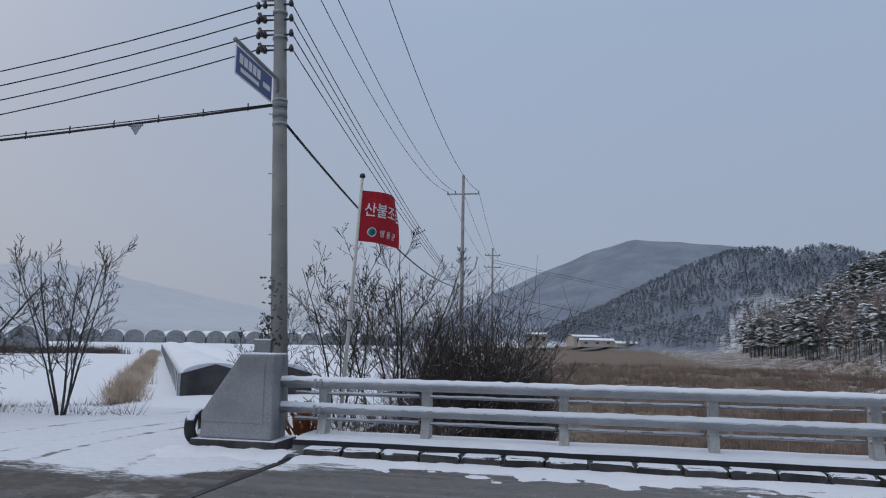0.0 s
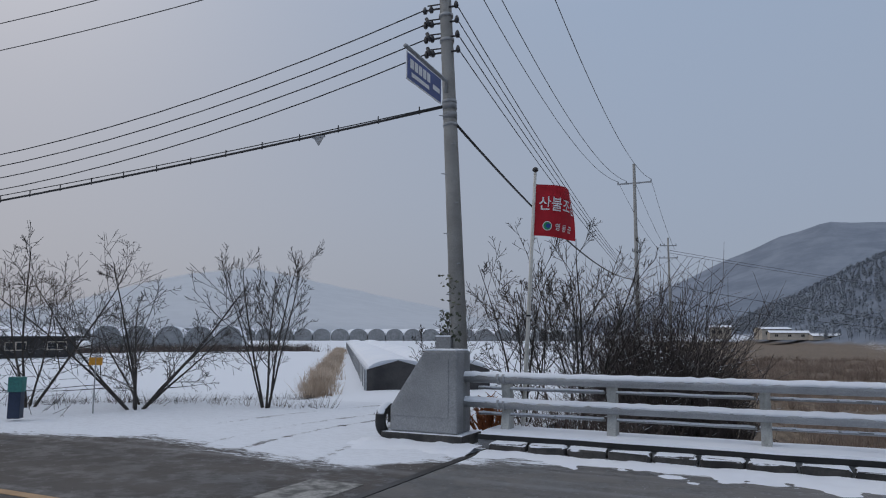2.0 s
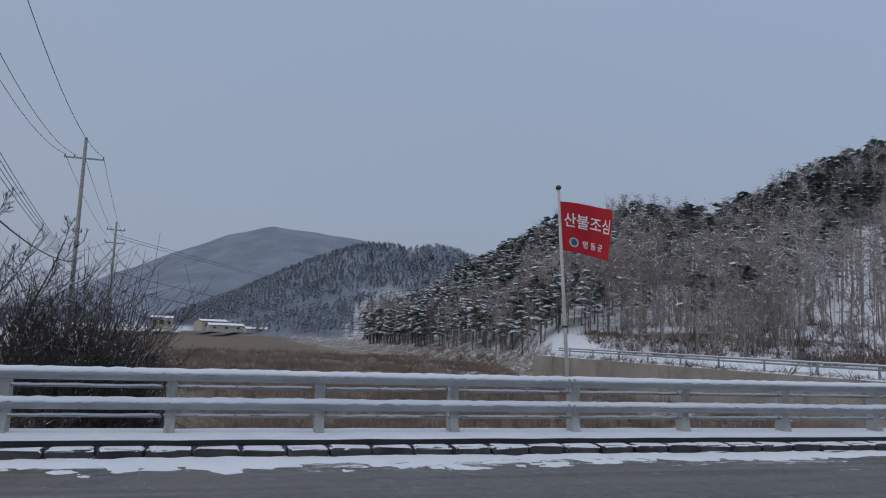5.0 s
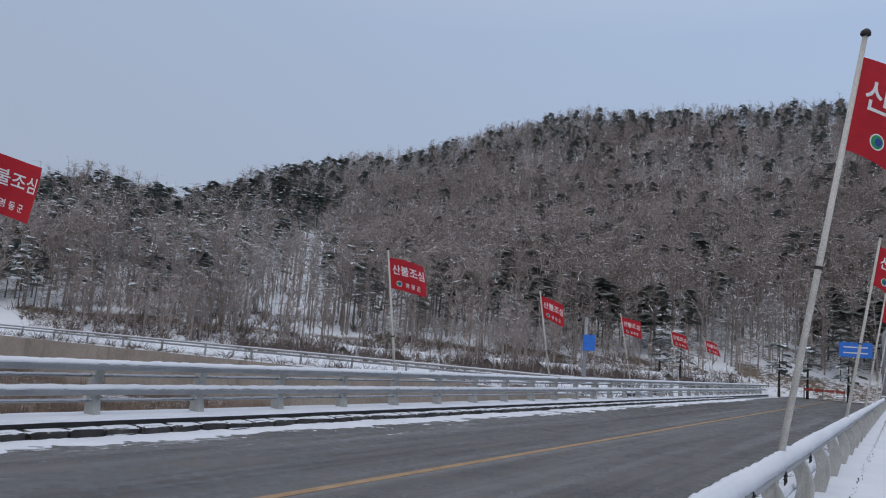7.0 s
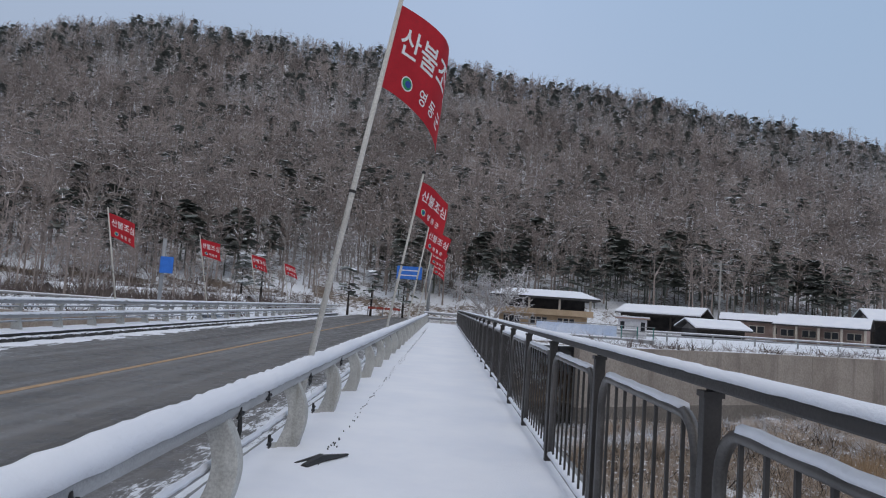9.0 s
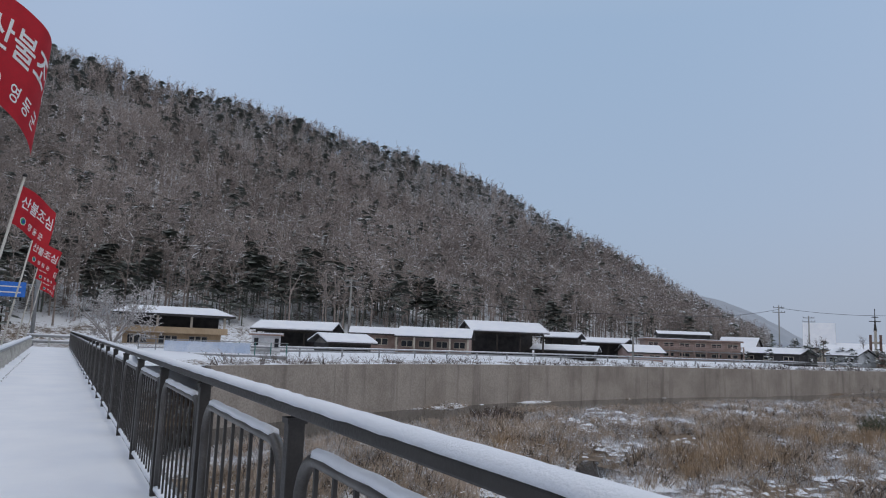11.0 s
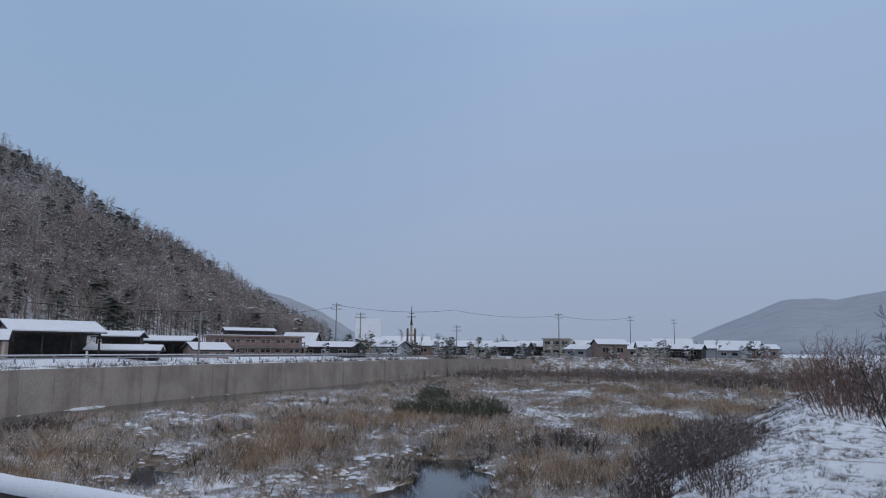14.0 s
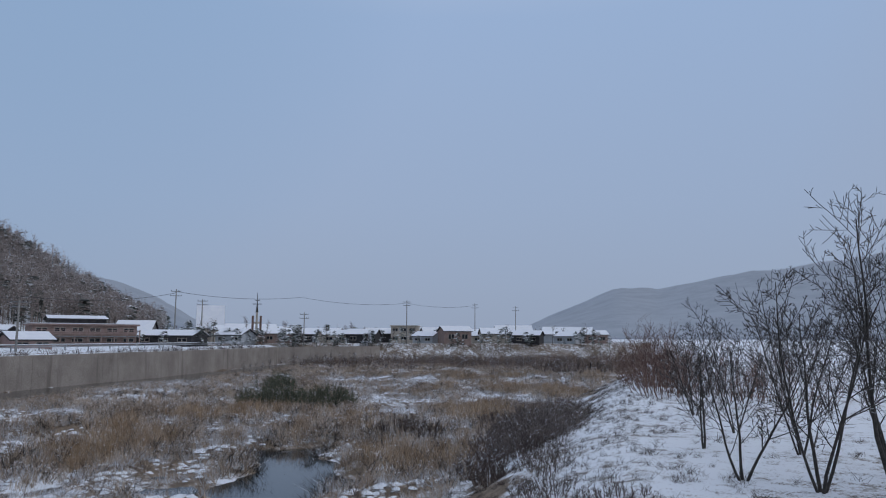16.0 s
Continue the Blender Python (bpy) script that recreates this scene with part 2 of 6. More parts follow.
M_snow = mat_snow()
M_ground, M_water = mat_ground(), mat_water()
M_road = mat_asphalt("grey_salted_asphalt", (0.084, 0.082, 0.080), (0.145, 0.141, 0.137), (0.18, 0.17, 0.162))
M_lane = mat_asphalt("wet_brown_asphalt", (0.026, 0.023, 0.021), (0.062, 0.054, 0.049), (0.105, 0.091, 0.081))
M_rail = paint("grey_painted_steel", (0.27, 0.28, 0.29), (0.35, 0.36, 0.37), 2.0, 80, 0.45, 0.3, 0.05)
M_post = paint("pale_cast_post", (0.40, 0.40, 0.38), (0.50, 0.50, 0.47), 5.0, 60, 0.55, 0.1, 0.1, streak=(6.0, (0.20, 0.19, 0.15), 0.5))
M_dark = paint("dark_bronze_steel", (0.028, 0.026, 0.025), (0.045, 0.041, 0.039), 3.0, 90, 0.5, 0.2, 0.08)
M_black = paint("black_rubber_band", (0.012, 0.012, 0.013), (0.02, 0.02, 0.02), 6.0, 90, 0.6)
M_conc = paint("weathered_concrete", (0.22, 0.225, 0.23), (0.32, 0.325, 0.33), 1.6, 50, 0.85, 0, 0.2, streak=(3.0, (0.13, 0.13, 0.13), 0.5))
M_wall = paint("stained_retaining_wall", (0.32, 0.28, 0.245), (0.45, 0.40, 0.355), 0.25, 9, 0.9, 0, 0.2, streak=(0.9, (0.14, 0.12, 0.105), 0.50), size=0.03)
M_kerb = paint("wet_kerb_stone", (0.022, 0.021, 0.020), (0.07, 0.065, 0.06), 3.0, 40, 0.7, 0, 0.4, snow=0.52, snow_scale=5.0, vary=0.25)
M_pole = paint("concrete_pole", (0.25, 0.245, 0.23), (0.34, 0.33, 0.31), 1.3, 60, 0.85, 0, 0.15, streak=(2.5, (0.15, 0.14, 0.13), 0.5))
M_wire = paint("black_cable", (0.02, 0.02, 0.022), (0.03, 0.03, 0.032), 2, 40, 0.6)
M_cer = paint("dark_ceramic", (0.02, 0.02, 0.025), (0.05, 0.045, 0.045), 8, 60, 0.3)
M_red = paint("red_flag_cloth", (0.43, 0.008, 0.019), (0.52, 0.013, 0.026), 4.0, 120, 0.8, 0, 0.1)
M_white = paint("white_print", (0.78, 0.78, 0.78), (0.84, 0.84, 0.84), 5, 100, 0.8)
M_flagpole = paint("white_flag_pole", (0.52, 0.50, 0.45), (0.62, 0.60, 0.55), 3.0, 60, 0.5, 0, 0.05)
M_blue = paint("blue_sign_sheet", (0.022, 0.045, 0.20), (0.03, 0.06, 0.25), 4, 60, 0.4)
M_skyblue = paint("bright_blue_sign", (0.02, 0.16, 0.62), (0.03, 0.20, 0.70), 4, 60, 0.4)
M_bark = paint("dark_wet_bark", (0.030, 0.026, 0.023), (0.065, 0.055, 0.048), 9.0, 60, 0.85, 0, 0.3, snow=0.86, snow_scale=3.0)
M_woods = paint("bare_winter_wood", (0.25, 0.21, 0.19), (0.44, 0.38, 0.35), 0.05, 2.0, 0.9, 0, 0, snow=0.80, snow_scale=0.30)
M_pine = paint("snow_dusted_pine", (0.135, 0.158, 0.142), (0.20, 0.222, 0.20), 0.2, 6.0, 0.9, 0, 0, snow=0.96, snow_scale=0.8)
M_reed = paint("dry_reed", (0.34, 0.255, 0.185), (0.66, 0.54, 0.43), 0.6, 8.0, 0.9, 0, 0, snow=0.80, snow_scale=0.5)
M_bramble = paint("dark_bramble", (0.085, 0.066, 0.058), (0.170, 0.132, 0.115), 0.8, 9, 0.9, 0, 0, snow=0.85, snow_scale=2.0)
M_green = paint("evergreen_shrub", (0.080, 0.088, 0.056), (0.145, 0.150, 0.105), 0.8, 9, 0.9, 0, 0, snow=0.92, snow_scale=2.0)
M_yellow = paint("yellow_line_paint", (0.36, 0.22, 0.115), (0.46, 0.30, 0.17), 3, 60, 0.7)
M_brick = paint("pink_brick", (0.30, 0.215, 0.185), (0.40, 0.30, 0.265), 1.5, 20, 0.85)
M_tan = paint("tan_render", (0.42, 0.31, 0.20), (0.50, 0.38, 0.26), 1.2, 20, 0.85)
M_cream = paint("cream_render", (0.50, 0.45, 0.38), (0.60, 0.54, 0.46), 1.2, 20, 0.85)
M_pink = paint("dusty_pink_render", (0.40, 0.28, 0.255), (0.48, 0.35, 0.32), 1.2, 20, 0.85)
M_slate = paint("dark_weathered_boards", (0.035, 0.034, 0.036), (0.07, 0.066, 0.066), 1.5, 20, 0.85)
M_glass = paint("dark_window_glass", (0.02, 0.022, 0.026), (0.03, 0.033, 0.04), 1, 10, 0.12)
M_teal = paint("teal_paint", (0.03, 0.16, 0.15), (0.05, 0.21, 0.19), 2, 30, 0.6)
M_navy = paint("navy_paint", (0.016, 0.028, 0.06), (0.026, 0.04, 0.08), 2, 30, 0.5)
M_film = paint("frosted_plastic_film", (0.42, 0.45, 0.48), (0.52, 0.55, 0.58), 0.7, 9, 0.4)
M_orange = paint("orange_brown_leaves", (0.28, 0.09, 0.03), (0.36, 0.14, 0.05), 4, 30, 0.8)


# ---- mesh helpers ----
class Shape:
    """Collects corners and faces of one part."""

    def __init__(self):
        self.v, self.f, self.smooth = [], [], False

    def quad_box(self, lo, hi, m=None):
        k = len(self.v)
        for x in (lo[0], hi[0]):
            for y in (lo[1], hi[1]):
                for z in (lo[2], hi[2]):
                    p = Vector((x, y, z))
                    self.v.append(tuple(m @ p if m else p))
        for q in ((0, 1, 3, 2), (4, 6, 7, 5), (0, 4, 5, 1), (2, 3, 7, 6), (0, 2, 6, 4), (1, 5, 7, 3)):
            self.f.append(tuple(k + i for i in q))
        return self

    def tube(self, pts, radii, n=8, cap=True, flat=1.0):
        """A round bar along pts; flat squeezes it sideways."""
        pts = [Vector(p) for p in pts]
        k, side = len(self.v), None
        for i, p in enumerate(pts):
            d = (pts[min(i + 1, len(pts) - 1)] - pts[max(i - 1, 0)]).normalized()
            if side is None:
                side = d.orthogonal().normalized() if abs(d.z) < 0.99 else Vector((1, 0, 0))
                if abs(d.z) < 0.99:
                    side = d.cross(Vector((0, 0, 1))).normalized()
            side = (side - d * side.dot(d)).normalized()
            up = side.cross(d)
            r = radii[i] if isinstance(radii, (list, tuple)) else radii
            for j in range(n):
                a = 2 * math.pi * j / n
                self.v.append(tuple(p + side * (math.cos(a) * r * flat) + up * (math.sin(a) * r)))
        for i in range(len(pts) - 1):
            for j in range(n):
                a, b = k + i * n + j, k + i * n + (j + 1) % n
                self.f.append((a, b, b + n, a + n))
        if cap and n > 2:
            self.f.append(tuple(k + j for j in reversed(range(n))))
            self.f.append(tuple(k + (len(pts) - 1) * n + j for j in range(n)))
        return self

    def sweep(self, section, pts):
        """A closed section (y, z) carried along pts in x, each (x, dy, dz, scale)."""
        k, n = len(self.v), len(section)
        for x, dy, dz, s in pts:
            for y, z in section:
                self.v.append((x, dy + y * s, dz + z * s))
        for i in range(len(pts) - 1):
            for j in range(n):
                a, b = k + i * n + j, k + i * n + (j + 1) % n
                self.f.append((a, a + n, b + n, b))
        self.f.append(tuple(k + j for j in range(n)))
        self.f.append(tuple(k + (len(pts) - 1) * n + j for j in reversed(range(n))))
        return self

    def prism(self, outline, y0, y1):
        """An outline in x, z drawn out in y."""
        k, n = len(self.v), len(outline)
        for y in (y0, y1):
            self.v += [(x, y, z) for x, z in outline]
        for j in range(n):
            self.f.append((k + j, k + (j + 1) % n, k + n + (j + 1) % n, k + n + j))
        self.f.append(tuple(k + j for j in reversed(range(n))))
        self.f.append(tuple(k + n + j for j in range(n)))
        return self

    def mesh(self, name):
        me = bpy.data.meshes.new(name)
        me.from_pydata(self.v, [], self.f)
        me.validate()
        if self.smooth:
            me.shade_smooth()
        return me


def part(name, shape, material, parent=None, label="", bevel=0.0, smooth=False):
    shape.smooth = smooth
    me = shape.mesh(name)
    if bevel:
        bm = bmesh.new()
        bm.from_mesh(me)
        bmesh.ops.recalc_face_normals(bm, faces=bm.faces)
        bmesh.ops.bevel(bm, geom=[e for e in bm.edges if e.calc_face_angle(0) > 0.5], offset=bevel, segments=2, affect="EDGES", profile=0.6)
        bm.to_mesh(me)
        bm.free()
    me.materials.append(material)
    ob = new(name, me)
    if parent:
        ob.parent = parent
    if label:
        ob["label"] = label
    return ob


def thing(name, label, category, at=(0, 0, 0), turn=0.0, group="", kind=""):
    ob = new(name)
    ob.matrix_basis = pose(*at, 0, 0, turn)
    return tagged(ob, label, category, group, kind)


def array_mesh(name, verts, faces, material, attrs=None, smooth=False):
    """A large mesh from numpy arrays of corners and equal-sided faces."""
    me = bpy.data.meshes.new(name)
    nv, nf, k = len(verts), len(faces), faces.shape[1]
    me.vertices.add(nv)
    me.vertices.foreach_set("co", np.ascontiguousarray(verts, dtype=np.float32).ravel())
    me.loops.add(nf * k)
    me.loops.foreach_set("vertex_index", np.ascontiguousarray(faces, dtype=np.int32).ravel())
    me.polygons.add(nf)
    me.polygons.foreach_set("loop_start", np.arange(0, nf * k, k, dtype=np.int32))
    me.update(calc_edges=True)
    for key, val in (attrs or {}).items():
        at = me.attributes.new(key, "FLOAT", "POINT")
        at.data.foreach_set("value", np.ascontiguousarray(val, dtype=np.float32))
    if smooth:
        me.shade_smooth()
    me.materials.append(material)
    return new(name, me)


def step(x, a, b):
    t = np.clip((x - a) / (b - a), 0, 1)
    return t * t * (3 - 2 * t)


RNG = np.random.default_rng(7)
_w = RNG.normal(size=(40, 2))
_ph = RNG.uniform(0, 6.28, 40)


def rough_field(x, y, size):
    """Smooth random relief of about -1 to 1, its bumps about size across."""
    out = np.zeros_like(x, dtype=float)
    for i in range(40):
        out += np.sin((x * _w[i, 0] + y * _w[i, 1]) * 3.0 / size + _ph[i])
    return out / 9.0


# ---- the lie of the land ----
ROAD_Z, BED_Z = -0.25, -3.2
RIGHT_BANK = ((-400, -190), (-210, -26), (-175, 30), (-150, 60), (-125, 71), (-79, 62.2), (-60, 60.5), (-35, 54.8), (-24, 50.5), (-13, 44.5), (-8, 41), (12, 38), (32, 36), (47, 33.5), (70, 31), (120, 45), (400, 90))
LEFT_BANK = ((-400, -220), (-210, -45), (-170, -10), (-140, 2), (-57, 6.5), (-20, 6.5), (12, 2.0), (50, -2), (82, -7), (160, -25), (400, -120))


def bank(line, y):
    return np.interp(y, [p[0] for p in line], [p[1] for p in line])


# hills: bearing, rise in degrees of the crest, distance of the foot, distance of the crest
HILL_MAIN = ((-56, 0.0, 230, 300), (-50, 2.1, 220, 300), (-46.7, 4.0, 195, 300), (-44.9, 5.2, 185, 300), (-41.2, 7.2, 165, 295), (-38.5, 8.5, 150, 290), (-32.9, 11.6, 130, 290), (-29.2, 13.3, 120, 290), (-25.6, 14.2, 113, 290), (-19.5, 15.6, 104, 290),
             (-16, 16.6, 100, 290), (-11.7, 17.6, 97, 290), (-6, 18.2, 94, 290), (-2.7, 18.7, 92, 290), (8.3, 19.5, 90, 290), (14.8, 20.0, 88, 290), (17.5, 19.5, 86, 290), (22.7, 19.5, 82, 290), (26.7, 18.3, 80, 280), (30.1, 17.2, 78, 272), (33.9, 15.9, 76, 265), (37.2, 15.1, 75, 258), (43, 13.7, 74, 245), (46, 12.6, 73, 230),
             (48.5, 11.4, 72, 210), (50.5, 10.5, 72, 200), (53.6, 9.4, 72, 190), (57.8, 10.2, 75, 180), (60.7, 9.7, 80, 185), (64.2, 9.1, 86, 190), (66, 8.6, 92, 195), (68.7, 6.8, 104, 205), (70, 6.1, 112, 212), (74.9, 4.2, 140, 240), (77.5, 2.8, 155, 250), (81, 1.4, 170, 255), (86, 0.0, 190, 260))
HILL_MID = ((62, 5.0, 300, 560), (68, 5.6, 300, 560), (70.9, 6.4, 290, 560), (72.7, 7.2, 285, 560), (74.6, 7.5, 280, 560), (76.8, 7.0, 280, 560), (77.7, 7.5, 280, 560), (80.5, 7.5, 290, 570), (83.9, 6.2, 300, 580), (86.5, 5.1, 320, 590), (90, 3.3, 350, 610), (94, 1.6, 390, 630), (98, 0.0, 420, 640))
HILL_FAR = ((60, 8.2, 650, 1100), (66.5, 8.0, 650, 1100), (68.7, 7.4, 650, 1100), (71, 6.4, 650, 1100), (76, 6.2, 620, 1000), (79, 6.9, 600, 1000), (81.4, 7.4, 600, 1000), (84.1, 7.8, 600, 1000), (87.5, 7.9, 600, 1000), (90.9, 7.0, 610, 1000), (94.8, 5.4, 620, 1000), (98.3, 3.8, 650, 1000), (103, 1.5, 700, 1050), (110, 0.0, 700, 1100))
HILL_WEST = ((108, 0.0, 1100, 1900), (117, 2.3, 1100, 1900), (124, 3.7, 1100, 1900), (131, 5.2, 1100, 1900), (137, 4.2, 1100, 1900), (144, 2.0, 1100, 1900), (152, 1.0, 1000, 1800), (180, 0.8, 1000, 1800))
HILL_SOUTH = ((-125, 5.5, 800, 1500), (-105, 6.1, 800, 1500), (-99, 5.3, 800, 1500), (-95, 4.9, 800, 1500), (-90, 3.8, 800, 1500), (-87, 4.1, 800, 1500), (-84, 2.8, 800, 1500), (-80, 1.0, 800, 1500), (-77, 0.3, 900, 1500),
              (-56, 0.5, 600, 1100), (-52, 2.8, 600, 1000), (-49, 4.1, 600, 1000), (-45, 4.6, 600, 1000), (-40, 3.0, 600, 1000))


def hill(table, az, r, trees=0.0):
    t = np.array(table, dtype=float)
    t = t[np.argsort(t[:, 0])]
    el = np.interp(az, t[:, 0], t[:, 1], left=0, right=0)
    foot, crest = np.interp(az, t[:, 0], t[:, 2]), np.interp(az, t[:, 0], t[:, 3])
    el = np.maximum(el - np.degrees(np.arctan(trees / crest)), 0)
    u = np.clip((r - foot) / (crest - foot), 0, 3)
    climb = np.tan(np.radians(el * np.minimum(u, 1) ** 0.75)) * r
    fall = np.tan(np.radians(el)) * crest * np.clip(1 - 0.3 * np.maximum(u - 1, 0) ** 1.5, 0, 1)
    return np.where(u < 1, climb, fall) * (el > 0.02)


def land(x, y):
    """Height of the ground, how much snow and forest floor it carries, and how much haze is painted on it."""
    r, az = np.hypot(x - 1, y), np.degrees(np.arctan2(y, x - 1))
    xl, xr = bank(LEFT_BANK, y), bank(RIGHT_BANK, y)
    inside = step(x, xl - 5.0, xl + 1.0) * (1 - step(x, xr + 2.5, xr + 6.0)) * (np.abs(y) < 390)
    shore = np.where(x < (xl + xr) / 2, -0.45 - 0.45 * step(-y, 4, 14), -0.25 + 0.5 * step(x, xr + 5, xr + 9))
    shore = np.where((x < -4.0) & (y > 6.5) & (y < 16), -0.33, shore)
    z = shore * (1 - inside) + BED_Z * inside
    z = z + inside * (0.30 * rough_field(x, y, 9.0) + 0.26 * rough_field(x, y, 2.6) + 0.07 * rough_field(x, y, 1.1)) + (1 - inside) * 0.05 * rough_field(x, y, 3.0) * step(r, 14, 24)
    # the stream bed at the wall's foot, and the pool that winds towards the bridge
    chan = np.exp(-((x - (xr - 4.4)) / 4.8) ** 4) * (y < 5)
    pool_x = 12.2 + 0.42 * (-22 - y) + 0.5 * np.sin(y * 0.6) + 0.6 * rough_field(x, y, 1.8) + 0.8
    pool = np.exp(-((x - np.clip(pool_x, 6, 17.0)) / 1.65) ** 2) * step(-y, 6, 12) * (1 - step(-y, 30, 34))
    z = z - inside * (1.0 * chan + 0.85 * pool)
    by_road = step(y, -3.5, -1.8) * (1 - step(y, 12.5, 16)) * step(x, 36, 40)
    z = z * (1 - by_road) + np.minimum(z, ROAD_Z - 0.12) * by_road
    h1 = hill(HILL_MAIN, az, r, 4.5)
    h2, h3 = hill(HILL_MID, az, r, 6.0), hill(HILL_FAR, az, r)
    h4, h5 = hill(HILL_WEST, az, r), hill(HILL_SOUTH, az, r)
    big = np.maximum.reduce([h1, h2, h3, h4, h5])
    relief = 1 + 0.025 * rough_field(x, y, 60.0)
    z = z + big * relief
    wood = step(h1 + h2, 0.5, 4.0)
    cover = np.where(inside > 0.5, 0.485 + 0.05 * rough_field(x, y, 11.0) + 0.13 * rough_field(x, y, 2.2), 0.80)
    cover = np.where((y < -8) & (x < 8) & (x > -12) & (inside <= 0.5), 0.545, cover)
    cover = np.where((inside > 0.5) & (y > 5), 0.36 + 0.10 * step(x, 12, 30) * (y > 25), cover)
    cover = np.where((inside > 0.15) & (inside <= 0.5), 0.52, cover)
    cover = cover * (1 - wood) + 0.505 * wood
    gully = wood * np.exp(-((az - 44) / 3.0) ** 2) * 0.10
    cover = cover + gully
    cover = np.where((y < -100) & (r < 280) & (wood < 0.5), np.where(x > 3, 0.47, 0.68), cover)
    cover = np.where((x > 56) & (y > -12) & (y <= 8) & (wood < 0.5), 0.49, cover)
    cover = np.where((x > xr + 9) & (y <= -5) & (y > -110) & (wood < 0.5), 0.52, cover)
    cover = np.where((x > xr + 8) & (wood < 0.5) & (y > 8) & (big < 60), cover - 0.26, cover)
    # share of painted haze: grows with distance, strongest on the western hills
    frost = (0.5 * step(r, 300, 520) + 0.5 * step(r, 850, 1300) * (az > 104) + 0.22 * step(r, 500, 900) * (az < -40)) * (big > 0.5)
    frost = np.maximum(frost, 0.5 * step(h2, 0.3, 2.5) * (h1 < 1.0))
    return z, cover, wood, frost


def polar(az, d):
    return 1 + d * math.cos(radians(az)), d * math.sin(radians(az))


def ground_at(x, y):
    return float(land(np.array([float(x)]), np.array([float(y)]))[0][0])


def build_ground():
    rings = np.concatenate([[0.5], np.geomspace(2.0, 90, 120), np.geomspace(92, 4200, 110)])
    turns = np.linspace(0, 2 * np.pi, 541)[:-1]
    rr, aa = np.meshgrid(rings, turns, indexing="ij")
    x, y = (1 + rr * np.cos(aa)).ravel(), (rr * np.sin(aa)).ravel()
    z, cover, wood, frost = land(x, y)
    n, m = len(rings), len(turns)
    i, j = np.meshgrid(np.arange(n - 1), np.arange(m), indexing="ij")
    a, b = i * m + j, i * m + (j + 1) % m
    faces = np.stack([a, a + m, b + m, b], axis=-1).reshape(-1, 4)
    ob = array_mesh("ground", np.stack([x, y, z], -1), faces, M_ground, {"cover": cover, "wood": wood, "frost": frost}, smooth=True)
    tagged(ob, "snow-patched river bed, fields and wooded hills", "ground", kind="structure")


build_ground()


def sheet(name, x0, x1, y0, y1, z, material, cover, nx=200, ny=30, label="", category="road"):
    """A level surface whose snow cover is a function of place."""
    xs, ys = np.linspace(x0, x1, nx), np.linspace(y0, y1, ny)
    xx, yy = np.meshgrid(xs, ys, indexing="ij")
    a = (np.arange(nx - 1)[:, None] * ny + np.arange(ny - 1)[None, :]).ravel()
    faces = np.stack([a, a + ny, a + ny + 1, a + 1], -1)
    c = cover(xx.ravel(), yy.ravel())
    ob = array_mesh(name, np.stack([xx.ravel(), yy.ravel(), np.full(xx.size, z)], -1), faces, material, {"cover": c})
    return tagged(ob, label, category, kind="structure")


BRIDGE_X0, BRIDGE_X1 = -3.7, 58.0
FAR_X1 = 74.0
FAR_Y, NEAR_Y, WALK_Y = 10.63, 0.92, -1.46


def road_cover(x, y):
    near_side = 0.85 * step(x, 1, 9) - 1.3 * step(x, 15, 30)
    edge = np.maximum(0.38 * step(y + near_side, 8.2, 9.2) + 0.26 * step(y, 8.7, 10.0), 0.64 * (1 - step(y, 1.3, 3.2)))
    edge = edge - 0.12 * np.exp(-((y - 9.25 - 0.12 * np.sin(x * 0.9)) / 0.22) ** 2)
    edge = np.maximum(edge, 0.10 * np.exp(-((y - 7.6) / 0.5) ** 2) + 0.02)
    return np.maximum(edge, 0.66 * step(y, 8.3 + 0.3 * (x + 3.7), 9.1 + 0.3 * (x + 3.7)) * (1 - step(x, -2.4, 1.0)))


def approach_cover(x, y):
    line = 7.85 + 0.65 * np.exp(-((x + 8.6) / 1.2) ** 2) + 0.12 * np.sin(x * 1.7) + 0.9 * step(x, -4.9, -3.9)
    wheel = np.hypot(x - 1.5, y - 10.5)
    ruts = 0.30 * (np.exp(-((np.abs(wheel - 8.0) - 0.72) / 0.10) ** 2) + 0.7 * np.exp(-((np.abs(wheel - 10.2) - 0.7) / 0.10) ** 2))
    return 0.02 - ruts * step(y, line, line + 1) + 0.30 * step(y, line - 1.1, line + 0.1) + 0.50 * step(y, line - 0.2, line + 0.9) + 0.12 * np.exp(-((y - 6.2) / 0.5) ** 2)


sheet("road", BRIDGE_X0, 86, 1.27, 10.12, ROAD_Z, M_road, road_cover, 260, 40, "wet two-lane asphalt bridge road with snowy gutters")
sheet("road_approach", -26, BRIDGE_X0 - 0.12, -1.5, 15.5, ROAD_Z + 0.002, M_lane, approach_cover, 420, 300, "asphalt road and snow-covered lane mouth beside the bridge")
sheet("road_west", -120, -26, -1.5, 7.3, ROAD_Z + 0.002, M_lane, approach_cover, 120, 30, "wet asphalt road running on between snowy fields")
part("bridge_deck", Shape().quad_box((BRIDGE_X0 - 0.1, -1.75, -1.2), (42, 11.2, ROAD_Z - 0.006)), M_conc)
tagged(bpy.data.objects["bridge_deck"], "grey concrete bridge deck slab over the river", "bridge deck", kind="structure")
for px in (12.0, 27.0):
    pier = thing("bridge_pier", "concrete pier under the bridge deck", "pier", (px, 4.7, 0), kind="structure")
    part("shaft", Shape().quad_box((-0.6, -5.5, BED_Z - 1.5), (0.6, 5.5, -1.2)), M_conc, pier, bevel=0.08)
